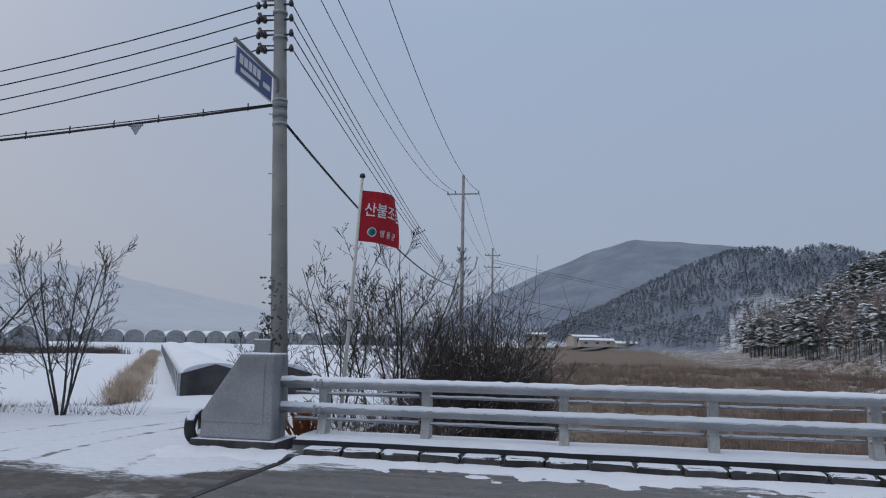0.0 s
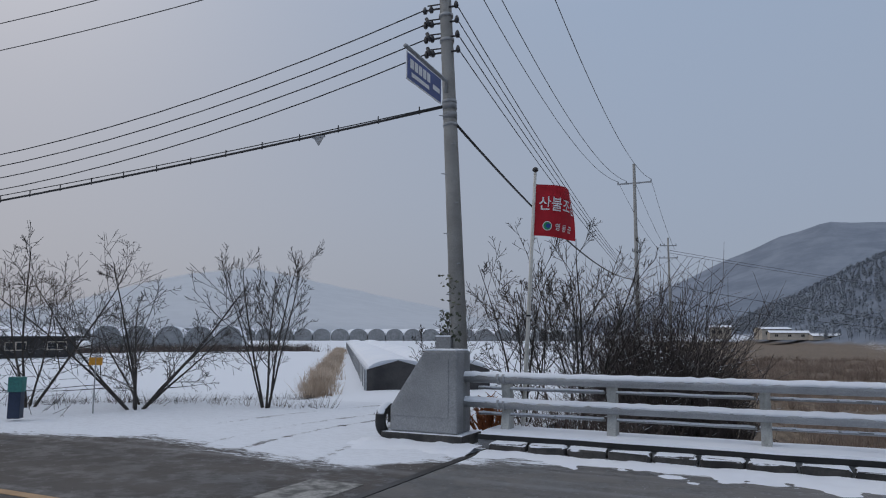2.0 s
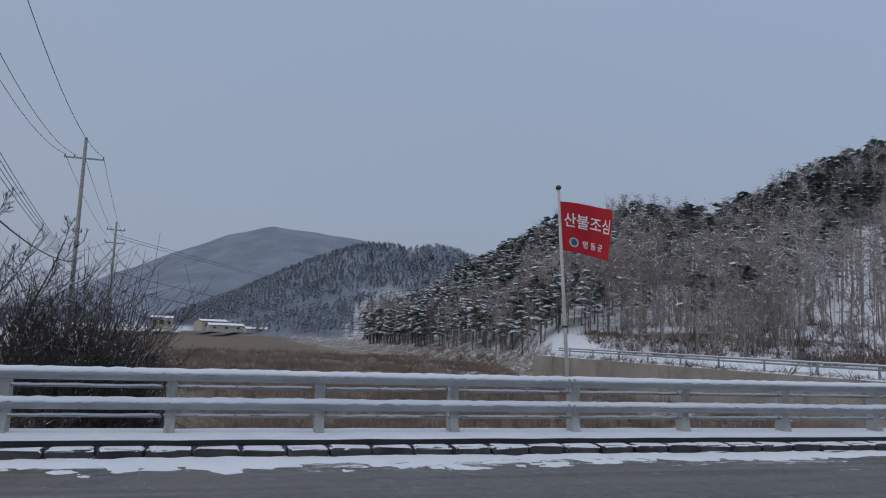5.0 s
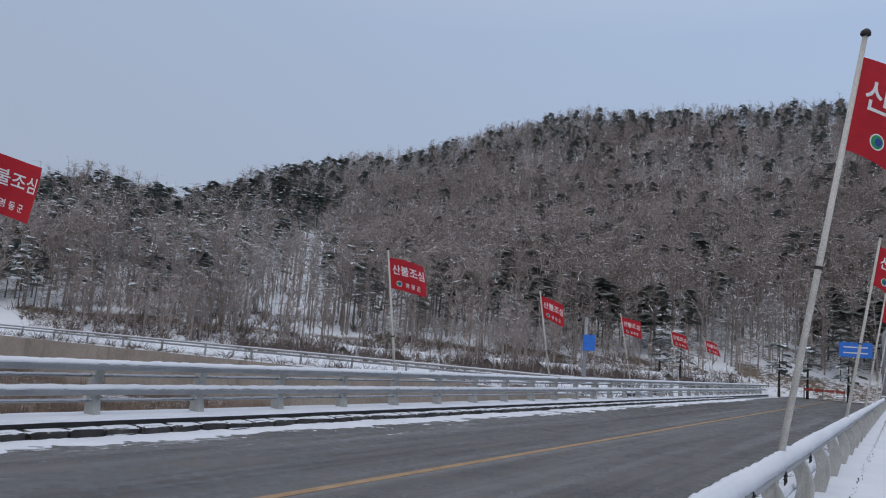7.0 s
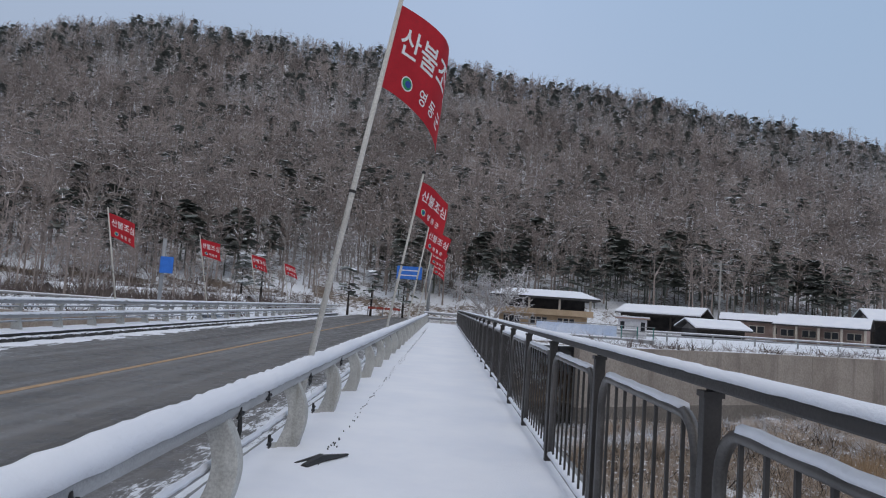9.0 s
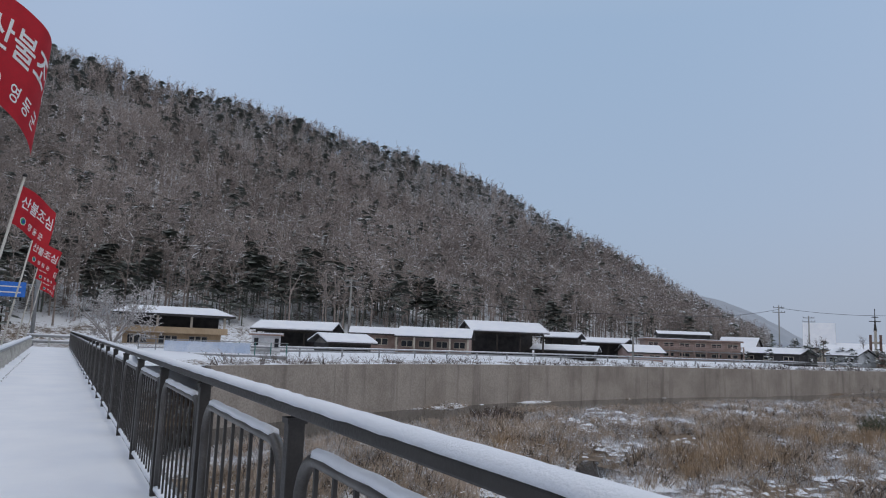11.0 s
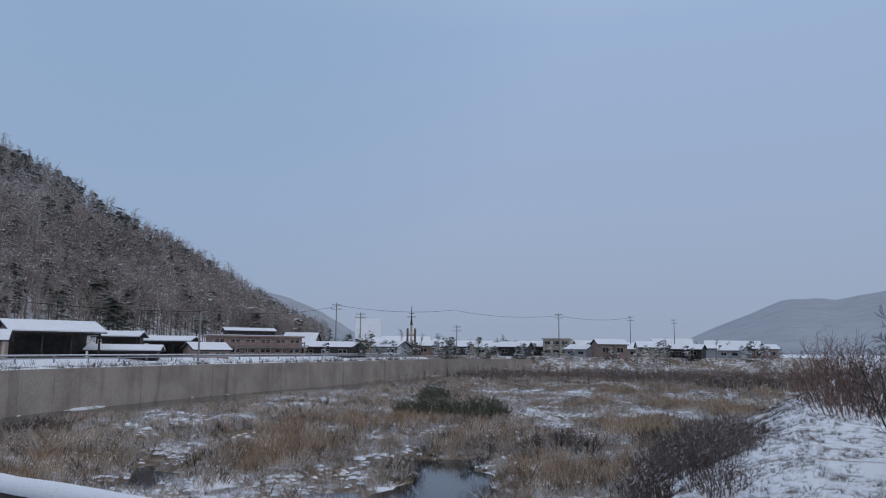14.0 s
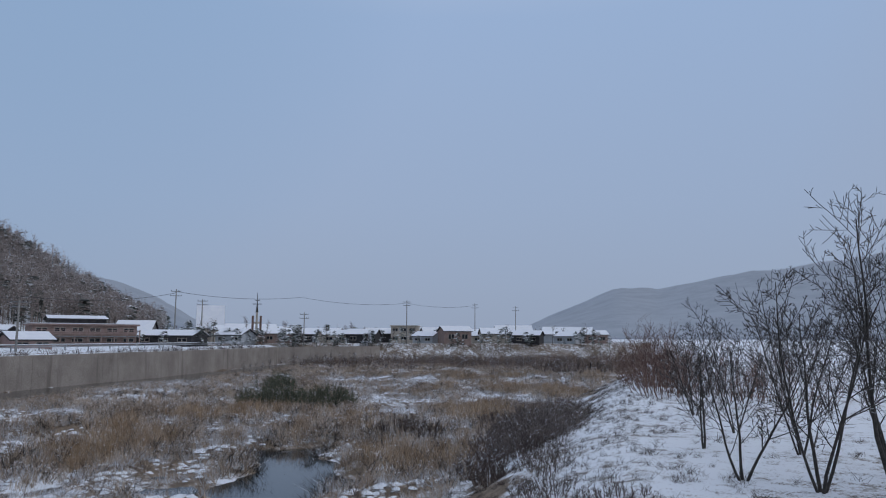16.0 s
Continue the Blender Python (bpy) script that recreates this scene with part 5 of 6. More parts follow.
snowy = (rough_field(x, y, 38.0) + 0.9 * step(u, 0.45, 0.85) > 0.72) & (g.random(len(az)) < 0.7) & ~ispine
snowy |= (az > 41) & (az < 58) & (g.random(len(az)) < 0.40) & ~ispine
M_rime = paint("snow_laden_twigs", (0.31, 0.285, 0.27), (0.47, 0.445, 0.435), 0.05, 2.0, 0.9, 0, 0, snow=0.6, snow_scale=0.4)
scatter(BARE, x[ok & snowy], y[ok & snowy], z[ok & snowy], g.uniform(6.0, 9.5, int((ok & snowy).sum())), "snowy_woods", M_rime, "bare woods whitened by clinging snow")
sel = ok & ~ispine & ~snowy
size = g.uniform(6.5, 11.0, len(az))
scatter(BARE, x[sel], y[sel], z[sel], size[sel], "bare_woods", M_woods, "leafless brown winter woods on the hillside")
sel = ok & ispine
low = sel & (u < 0.25) & (az < 35)
scatter(PINE, x[sel & ~low], y[sel & ~low], z[sel & ~low], size[sel & ~low] * 0.85, "pine_woods", M_pine, "snow-dusted dark pines on the hillside")
M_fir = paint("dark_green_pine", (0.10, 0.115, 0.10), (0.17, 0.185, 0.165), 0.3, 6.0, 0.9, 0, 0, snow=1.15, snow_scale=1.2)
scatter(PINE, x[low], y[low], z[low], size[low] * 0.85, "foot_pines", M_fir, "dark pines at the foot of the hill")
# far pines carry the pale tone of haze in their base colour
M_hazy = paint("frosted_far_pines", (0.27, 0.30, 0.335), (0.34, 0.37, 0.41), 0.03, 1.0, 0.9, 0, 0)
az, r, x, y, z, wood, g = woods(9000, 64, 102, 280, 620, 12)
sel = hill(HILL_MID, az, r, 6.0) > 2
scatter(PINE, x[sel], y[sel], z[sel], g.uniform(2.6, 4.6, int(sel.sum())), "far_woods", M_hazy, "woods on a far hill, paled with painted haze")

# ---- river bed: dry reeds, grass and evergreen scrub ----
def tuft(n, wide, lean):
    pts = []
    for i in range(n):
        a, q = RNG.uniform(0, 6.28), RNG.uniform(0, wide)
        b = np.array([math.cos(a) * q, math.sin(a) * q, -0.05])
        e = b + np.array([RNG.normal(0, lean), RNG.normal(0, lean), RNG.uniform(0.55, 1.1)])
        pts.append((tuple(b), tuple(e), 0.042))
    v, f = blades(pts)
    return np.array(v), np.array(f)


TUFT = [tuft(14, 0.38, 0.28) for _ in range(8)]
WEED = [tuft(10, 0.5, 0.5) for _ in range(5)]


def reeds(n, x0, x1, y0, y1, seed, lo, hi, dens, gaps=False):
    g = np.random.default_rng(seed)
    x, y = g.uniform(x0, x1, n), y0 + (y1 - y0) * g.random(n) ** 1.5
    xl, xr = bank(LEFT_BANK, y), bank(RIGHT_BANK, y)
    z = land(x, y)[0]
    patch = rough_field(x, y, 7.0) + 0.6 * rough_field(x, y, 2.2)
    keep = (x > xl + 0.4) & (x < xr - 0.6) & ((patch < dens) if gaps else (patch > dens)) & (z > BED_Z - 0.36)
    return x[keep], y[keep], z[keep], g.uniform(lo, hi, int(keep.sum()))


scatter(TUFT, *reeds(48000, 3, 66, -5, -130, 21, 0.28, 0.72, -0.25), "reeds", M_reed, "dry tan reeds over the river bed", "reeds")
M_dull = paint("dull_brown_reed", (0.17, 0.125, 0.10), (0.33, 0.255, 0.205), 0.18, 6.0, 0.9, 0, 0, snow=0.9, snow_scale=0.35)
scatter(TUFT, *reeds(15000, -10, 42, 13, 140, 22, 0.4, 1.15, -0.35), "reeds", M_dull, "dry brown reeds over the river bed upstream", "reeds")
M_srd = paint("snow_laden_reed", (0.50, 0.45, 0.41), (0.66, 0.63, 0.61), 0.4, 8.0, 0.9, 0, 0, snow=0.6, snow_scale=0.8)
M_stf = paint("snow_clad_tussock", (0.60, 0.62, 0.66), (0.74, 0.77, 0.82), 0.8, 12.0, 0.9, 0, 0)
scatter([tuft(9, 0.55, 0.5) for _ in range(5)], *reeds(26000, 3, 60, -5, -90, 33, 0.22, 0.50, 0.12, True), "snowy_tussocks", M_stf, "tussocks clad in fresh snow on the river bed", "grass")
scatter(WEED, *reeds(9000, 3, 60, -5, -90, 34, 0.2, 0.5, -0.05, True), "dark_weeds", M_bramble, "dark dead weeds among snowy tussocks", "weeds")
M_gold = paint("golden_reed", (0.36, 0.25, 0.155), (0.52, 0.38, 0.25), 0.3, 8.0, 0.9, 0, 0)
scatter(TUFT, *reeds(30000, 3, 66, -5, -130, 27, 0.22, 0.5, -0.3), "snowy_reeds", M_srd, "low reeds whitened by snow on the river bed", "reeds")
scatter(TUFT, *reeds(7000, 6, 30, -14, -100, 28, 0.45, 1.0, 0.45), "golden_reeds", M_gold, "golden-brown reeds beside the pool", "reeds")
scatter(WEED, *reeds(20000, 3, 66, -5, -120, 23, 0.3, 0.75, -0.2), "dead_weeds", M_bark, "dark dead weeds among the reeds", "weeds")
scatter([tuft(8, 0.3, 0.45) for _ in range(5)], *reeds(30000, 3, 60, -5, -75, 29, 0.18, 0.42, -1.2), "short_grass", M_reed, "short dead grass over the snowy river bed", "grass")


def snow_lump():
    """A low uneven cushion of snow."""
    v, f = [(0.0, 0.0, RNG.uniform(0.12, 0.30))], []
    for k, (q, h) in enumerate(((0.5, 0.16), (1.0, -0.15))):
        for j in range(6):
            a = (j + 0.5 * k) * math.pi / 3
            w = q * RNG.uniform(0.45, 1.4)
            v.append((math.cos(a) * w, math.sin(a) * w, h * RNG.uniform(0.7, 1.2)))
    for j in range(6):
        j2 = (j + 1) % 6
        f += [(0, 1 + j, 1 + j2), (1 + j, 7 + j, 1 + j2), (1 + j2, 7 + j, 7 + j2)]
    return np.array(v), np.array(f)


LUMP = [snow_lump() for _ in range(6)]
lx, ly, lz, ls = reeds(46000, 3, 60, -5, -95, 35, 0.05, 0.22, -0.38, True)
scatter(LUMP, lx, ly, lz + 0.02, ls, "snow_cushions", M_snow, "cushions of fresh snow between the reeds", "snow")
lx, ly, lz, ls = reeds(34000, 3, 60, -5, -80, 36, 0.012, 0.045, -0.3)
scatter(LUMP, lx, ly, lz + 0.18 + 0.25 * np.random.default_rng(5).random(len(lx)), ls, "snow_flecks", M_snow, "flecks of snow caught on the bent reeds", "snow")
scatter(TUFT, *reeds(9000, -30, 70, -118, -215, 37, 0.7, 1.5, -0.4), "far_reeds", M_dull, "dull dry reeds far downstream", "reeds")
gb = np.random.default_rng(44)
xb, yb = gb.uniform(-6, 7.2, 7000), -8.5 - 60 * gb.random(7000) ** 1.6
kb = (rough_field(xb, yb, 1.6) + 0.30 * (xb - 0.6) > 0.15) | (gb.random(7000) < 0.08)
M_litter = paint("brown_leaf_litter", (0.035, 0.026, 0.022), (0.085, 0.062, 0.052), 3.0, 20, 0.9, 0, 0)
scatter([tuft(12, 0.7, 0.6) for _ in range(4)], xb[kb], yb[kb], land(xb, yb)[0][kb], gb.uniform(0.07, 0.24, int(kb.sum())), "bank_debris", M_litter, "dead stalks and leaf litter on the snowy bank", "debris")
yb = gb.uniform(-34, -8, 700)
xb = np.clip(13.0 + 0.42 * (-22 - yb) + 0.5 * np.sin(yb * 0.6), 6, 17.5) + np.where(gb.random(700) < 0.5, -1.35, 1.35) + gb.normal(0, 0.35, 700)
scatter(WEED, xb, yb, land(xb, yb)[0] - 0.05, gb.uniform(0.2, 0.65, 700), "pool_edge_weeds", M_bark, "dark weeds hanging over the pool's edge", "weeds")
for i, (x, y, rx, ry, h, n) in enumerate(((27.5, -47, 2.4, 2.2, 2.1, 300), (23, -46, 2.2, 2.0, 1.9, 260), (33, -58, 1.2, 1.2, 1.9, 140), (12, -33, 1.6, 1.3, 1.0, 120), (38, -24, 2, 1.4, 0.9, 120), (15.5, -37, 1.4, 1.2, 0.9, 90), (9.2, -38, 1.0, 1.6, 1.0, 90))):
    thicket("evergreen_scrub", x, y, rx, ry, h, n, 80 + i, M_green if i < 3 else M_bramble, "dull green scrub on the river bed" if i < 3 else "dark leafless scrub on the river bed", r0=0.022, twigs=14)
M_tangle = paint("snow_flecked_bramble", (0.12, 0.092, 0.082), (0.20, 0.155, 0.14), 0.8, 9, 0.9, 0, 0, snow=0.65, snow_scale=2.0)
gs = np.random.default_rng(57)
xs_, ys_ = gs.uniform(4, 60, 650), gs.uniform(-142, -92, 650)
scatter(BARE, xs_, ys_, land(xs_, ys_)[0] - 0.1, gs.uniform(0.9, 2.2, 650), "willow_shoots", M_tangle, "grey-brown willow shoots flecked with snow downstream", "shrubs")
for i, (x, y, rx, ry, h, n) in enumerate(((6.3, -25.5, 1.2, 2.0, 1.0, 330), (6.9, -30, 1.4, 2.2, 1.2, 380), (6.7, -36, 1.4, 2.8, 1.3, 330), (6.0, -43, 1.6, 3.2, 1.4, 300), (4.3, -23.5, 0.9, 0.8, 0.5, 160), (5.0, -20.5, 0.8, 1.0, 0.5, 160), (3.6, -31, 0.9, 1.2, 0.5, 120))):
    thicket("bramble", x, y, rx, ry, h, n, 130 + i, M_bramble if i > 3 else M_tangle, "dark tangled brambles on the edge of the bank", r0=0.022, twigs=7)
for i, (x, y, rx, ry, h, n) in enumerate(((52, -118, 11, 10, 1.9, 260), (38, -128, 12, 10, 2.0, 260), (24, -120, 9, 8, 1.9, 190), (12, -105, 6, 8, 2.0, 160))):
    thicket("willow_scrub", x, y, rx, ry, h, n, 90 + i, M_bramble, "grey snow-dusted willow scrub downstream", r0=0.05, twigs=6)

water = sheet("water", -30, 90, -140, 140, BED_Z - 0.42, M_water, lambda x, y: x * 0, 2, 2, "dark still water of the shallow stream", "water")


# ---- retaining wall of the far bank ----
def wall_run(name, ys, top, thick=0.5):
    t = thing(name, "stained tan concrete river retaining wall", "retaining wall", kind="structure")
    for y0, y1 in zip(ys, ys[1:]):
        a, b = Vector((float(bank(RIGHT_BANK, y0)), y0, 0)), Vector((float(bank(RIGHT_BANK, y1)), y1, 0))
        d = (b - a).normalized()
        n = Vector((-d.y, d.x, 0))
        if n.x < 0:
            n = -n
        s = Shape()
        k = 0
        for p in (a + d * 0.012, b - d * 0.012):
            for off, z in ((0, BED_Z - 1.2), (0.05, top), (thick, top), (thick, BED_Z - 1.2)):
                s.v.append(tuple(p + n * off + Vector((0, 0, z))))
        s.f += [(0, 1, 5, 4), (1, 2, 6, 5), (2, 3, 7, 6), (0, 3, 2, 1), (4, 5, 6, 7)]
        part("panel", s, M_wall, t)
    return t


def berm(name, ys, z0):
    """The snowy strip of ground between the wall's top and the bank road."""
    ny_, nx_ = len(ys), 14
    yy_, oo_ = np.meshgrid(np.array(ys, dtype=float), np.linspace(0.42, 9.0, nx_), indexing="ij")
    xx_ = bank(RIGHT_BANK, yy_) + oo_
    zz_ = z0 + 0.32 * step(oo_, 0.5, 4.5) + 0.07 * rough_field(xx_, yy_, 1.6)
    a_ = (np.arange(ny_ - 1)[:, None] * nx_ + np.arange(nx_ - 1)[None, :]).ravel()
    c_ = 0.66 - 0.16 * np.exp(-((oo_ - 2.0) / 1.3) ** 2)
    ob = array_mesh(name, np.stack([xx_.ravel(), yy_.ravel(), zz_.ravel()], -1), np.stack([a_, a_ + nx_, a_ + nx_ + 1, a_ + 1], -1), M_ground,
                    {"cover": c_.ravel(), "wood": c_.ravel() * 0, "frost": c_.ravel() * 0}, smooth=True)
    return tagged(ob, "snowy verge behind the river wall", "ground", kind="structure")


berm("verge", np.arange(-127, -4, 0.9), -0.34)
berm("verge_upstream", np.arange(13, 72, 0.9), -0.34)
wall_run("wall_river", [-150, -137, -125, -114, -103, -92, -79, -68, -57, -46, -36, -26, -17, -8], -0.30)
wall_run("wall_river_upstream", [13, 22, 32, 40, 47, 58, 70], -0.30)


def verge_rail(name, ys, off, z0, label):
    """A low steel guard rail on the bank road."""
    t = thing(name, label, "guard rail")
    pts = [(float(bank(RIGHT_BANK, y)) + off, y, z0 + 0.62) for y in ys]
    for dz in (0.0, -0.22):
        part("beam", Shape().tube([(p[0], p[1], p[2] + dz) for p in pts], 0.07, 6), M_rail, t, smooth=True)
    part("snow_cap", Shape().tube([(p[0], p[1], p[2] + 0.06) for p in pts], 0.05, 6), M_snow, t, smooth=True)
    for y in np.arange(ys[0], ys[-1], 4.0):
        x = float(bank(RIGHT_BANK, y)) + off
        part("post", Shape().quad_box((x - 0.05, y - 0.05, z0 - 0.2), (x + 0.05, y + 0.05, z0 + 0.62)), M_rail, t)
    return t


verge_rail("guard_rail", list(range(-120, -9, 6)), 5.5, 0.0, "low guard rail along the snowy bank road")
verge_rail("guard_rail", list(range(14, 74, 6)), 1.8, -0.1, "low guard rail along the upstream bank road")


# ---- village ----
def house(az, d, w, depth, h, rise, wall, label, turn=None, windows=3, flat=False, z=None, porch=False, storeys=1, roofmat=None, eave=0.35):
    """A low house facing the river; w across the view."""
    h, rise = h * (0.72 if d < 140 else 0.9), rise * 1.1
    x, y = polar(az, d)
    g = ground_at(x, y) if z is None else z
    t = thing("house", label, "house", (x, y, g), az - 90 + ((az * 7.3) % 1 - 0.5) * 56 if turn is None else turn, "village houses")
    part("wall", Shape().quad_box((-w / 2, -depth / 2, -0.4), (w / 2, depth / 2, h)), wall, t)
    rm = roofmat or M_slate
    if flat:
        rf = part("roof", Shape().quad_box((-w / 2 - eave, -depth / 2 - eave, h), (w / 2 + eave, depth / 2 + eave, h + 0.22)), wall, t, bevel=0.03)
        part("snow", Shape().quad_box((-w / 2 - eave * 0.9, -depth / 2 - eave * 0.9, h + 0.222), (w / 2 + eave * 0.9, depth / 2 + eave * 0.9, h + 0.33)), M_snow, rf, bevel=0.04)
    else:
        o = [(-depth / 2 - eave, h - 0.1), (0, h + rise), (depth / 2 + eave, h - 0.1), (depth / 2 + eave, h + 0.04), (0, h + rise + 0.16), (-depth / 2 - eave, h + 0.04)]
        sn = [(-depth / 2 - eave - 0.03, h + 0.05), (0, h + rise + 0.17), (depth / 2 + eave + 0.03, h + 0.05), (depth / 2 + eave, h + 0.10), (0, h + rise + 0.24), (-depth / 2 - eave, h + 0.10)]
        for nm, out, m in (("roof", o, rm), ("snow", sn, M_snow)):
            s = Shape()
            ww = w / 2 + eave - (0.02 if nm == "snow" else 0)
            for xx_ in (-ww, ww):
                s.v += [(xx_, yy_, zz_) for yy_, zz_ in out]
            n = len(out)
            s.f += [(j, (j + 1) % n, n + (j + 1) % n, n + j) for j in range(n)]
            s.f += [(0, 5, 4, 1), (1, 4, 3, 2), (6, 7, 10, 11), (7, 8, 9, 10)]
            ob = part(nm, s, m, rf if nm == "snow" else t)
            if nm == "roof":
                rf = ob
        for xx_ in (-w / 2, w / 2 - 0.12):
            s = Shape()
            for x2 in (xx_, xx_ + 0.12):
                s.v += [(x2, -depth / 2, h), (x2, depth / 2, h), (x2, 0, h + rise)]
            s.f += [(0, 2, 1), (3, 4, 5), (0, 3, 5, 2), (1, 2, 5, 4)]
            part("gable", s, wall, t)
    for st in range(storeys):
        hs = h / storeys
        for i in range(windows):
            cx = -w / 2 + w * (i + 0.5) / windows
            ww, zz0, zz1 = min(0.75, w / windows * 0.33), st * hs + hs * 0.38, st * hs + hs * 0.78
            yf = -depth / 2
            fr = part("window", Shape().quad_box((cx - ww, yf - 0.05, zz0), (cx + ww, yf + 0.02, zz1)), M_cream, t)
            for sgn in (-1, 1):
                part("pane", Shape().quad_box((cx + sgn * ww / 2 - ww * 0.42, yf - 0.065, zz0 + 0.07), (cx + sgn * ww / 2 + ww * 0.42, yf - 0.052, zz1 - 0.07)), M_glass, fr)
    if porch:
        for i in range(5):
            cx = -w / 2 + w * i / 4
            part("column", Shape().quad_box((cx - 0.09, -depth / 2 - 1.2, -0.3), (cx + 0.09, -depth / 2 - 1.02, h - 0.1)), M_cream, t)
        pr = part("porch_roof", Shape().quad_box((-w / 2 - 0.2, -depth / 2 - 1.4, h - 0.1), (w / 2 + 0.2, -depth / 2, h + 0.02)), M_slate, t)
        part("snow", Shape().quad_box((-w / 2 - 0.2, -depth / 2 - 1.4, h + 0.022), (w / 2 + 0.2, -depth / 2, h + 0.10)), M_snow, pr)
    return t


Z = 0.15


def villa():
    """Tan house: plain ground floor, balcony, recessed dark upper floor, broad hipped roof under snow."""
    t = thing("house", "tan two-storey house with a balcony and broad snowy roof", "house", (*polar(-8.0, 74), 0.1), -90 - 6, "village houses")
    part("wall", Shape().quad_box((-4.2, -3.4, -0.5), (4.2, 3.4, 1.15)), M_tan, t)
    part("balcony", Shape().quad_box((-4.7, -4.2, 1.16), (4.7, 3.4, 1.72)), M_tan, t, bevel=0.03)
    part("upper_floor", Shape().quad_box((-4.0, -2.4, 1.73), (4.0, 3.2, 2.70)), M_slate, t, "dark recessed upper floor")
    for i in range(4):
        part("column", Shape().quad_box((-4.4 + 2.9 * i, -4.05, 1.73), (-4.2 + 2.9 * i, -3.85, 2.72)), M_cream, t)
    s = Shape()
    for z, k in ((2.70, 0.0), (2.84, 0.0), (3.62, 1.0)):
        s.v += [(sx_ * (5.3 - 1.5 * k), sy_ * (4.7 - 4.5 * k) , z) for sx_, sy_ in ((-1, -1), (1, -1), (1, 1), (-1, 1))]
    s.f = [(3, 2, 1, 0), (0, 1, 5, 4), (1, 2, 6, 5), (2, 3, 7, 6), (3, 0, 4, 7), (4, 5, 9, 8), (5, 6, 10, 9), (6, 7, 11, 10), (7, 4, 8, 11), (8, 9, 10, 11)]
    rf = part("roof", s, M_slate, t)
    s2 = Shape()
    s2.v = [(x * 0.995, y * 0.995, z + 0.06) for x, y, z in s.v[4:]]
    s2.f = [(3, 2, 1, 0), (0, 1, 5, 4), (1, 2, 6, 5), (2, 3, 7, 6), (3, 0, 4, 7), (4, 5, 6, 7)]
    part("snow", s2, M_snow, rf)
    for cx in (-3.0, -0.4, 2.2):
        w = part("window", Shape().quad_box((cx - 0.8, -3.46, 0.15), (cx + 0.8, -3.39, 0.95)), M_cream, t)
        for k in (-0.55, 0.0, 0.55):
            part("pane", Shape().quad_box((cx + k - 0.22, -3.48, 0.2), (cx + k + 0.22, -3.462, 0.9)), M_glass, w)
    return t


def open_barn(az, d, w, depth, eave_z, ridge_z, label, turn=0.0, boards=0.5):
    """A shed on posts, open towards the river, boarded at the back, under a gabled roof with snow."""
    t = thing("barn", label, "barn", (*polar(az, d), 0.1), az - 90 + turn, "village barns")
    e, g = eave_z - 0.1, ridge_z - 0.1
    part("back_wall", Shape().quad_box((-w / 2, depth * (0.5 - boards), -0.4), (w / 2, depth / 2, e)), M_slate, t)
    n = max(3, int(w / 2.2))
    for i in range(n + 1):
        x_ = -w / 2 + w * i / n
        part("post", Shape().quad_box((x_ - 0.08, -depth / 2, -0.4), (x_ + 0.08, -depth / 2 + 0.16, e)), M_bark, t)
        if i % 2 == 0 and i < n:
            part("brace", Shape().tube([(x_, -depth / 2 + 0.08, e - 0.9), (x_ + 0.8, -depth / 2 + 0.08, e - 0.1)], 0.05, 5), M_bark, t)
    part("beam", Shape().quad_box((-w / 2, -depth / 2 - 0.02, e - 0.2), (w / 2, -depth / 2 + 0.18, e)), M_bark, t)
    hw, hd = w / 2 + 0.5, depth / 2 + 0.6
    for nm, lo, hi, m in (("roof", 0.0, 0.12, M_slate), ("snow", 0.125, 0.24, M_snow)):
        s = Shape()
        for x_ in (-hw, hw):
            s.v += [(x_, -hd, e + lo), (x_, 0, g + lo), (x_, hd, e + lo), (x_, hd, e + hi), (x_, 0, g + hi), (x_, -hd, e + hi)]
        s.f = [(j, (j + 1) % 6, 6 + (j + 1) % 6, 6 + j) for j in range(6)] + [(0, 5, 4, 1), (1, 4, 3, 2), (6, 7, 10, 11), (7, 8, 9, 10)]
        ob = part(nm, s, m, t if nm == "roof" else rf)
        rf = ob
    s = Shape()
    for x_ in (-w / 2, -w / 2 + 0.1):
        s.v += [(x_, -depth / 2, e), (x_, depth / 2, e), (x_, 0, g)]
    s.f = [(0, 2, 1), (3, 4, 5), (0, 3, 5, 2), (1, 2, 5, 4)]
    part("gable", s, M_board, t, "grey weathered gable boards")
    return t


M_board = paint("grey_weathered_boards", (0.16, 0.15, 0.145), (0.24, 0.225, 0.215), 1.5, 20, 0.85)
villa()
open_barn(-17.2, 80, 7.6, 5.5, 2.0, 2.85, "long open farm shed under a snowy roof", -14)
open_barn(-20.6, 68, 3.9, 4.0, 0.95, 1.65, "low dark gabled barn with snow on its roof", 22, 0.9)
house(-23.6, 82, 6.5, 5, 1.9 / 0.72, 0.5, M_brick, "low brown brick house under snow", z=Z, windows=3, turn=-23.6 - 90)
house(-27.9, 77, 7.2, 5.5, 1.75 / 0.72, 0.75, M_brick, "single-storey house with a columned porch and snowy roof", z=Z, porch=True, windows=4, turn=-27.9 - 96)
open_barn(-33.0, 84, 8.0, 6.0, 2.75, 3.85, "tall dark open barn with a snowy roof", 16, 0.35)
open_barn(-37.6, 94, 4.2, 4.5, 2.5, 3.1, "dark open shed with a snowy roof", -12)
open_barn(-41.0, 100, 5.4, 4.5, 2.1, 2.7, "dark low open shed with a snowy roof", -16)
open_barn(-38.0, 86, 6.6, 3.6, 0.95, 1.50, "low dark lean-to behind the bank road", -8, 0.9)
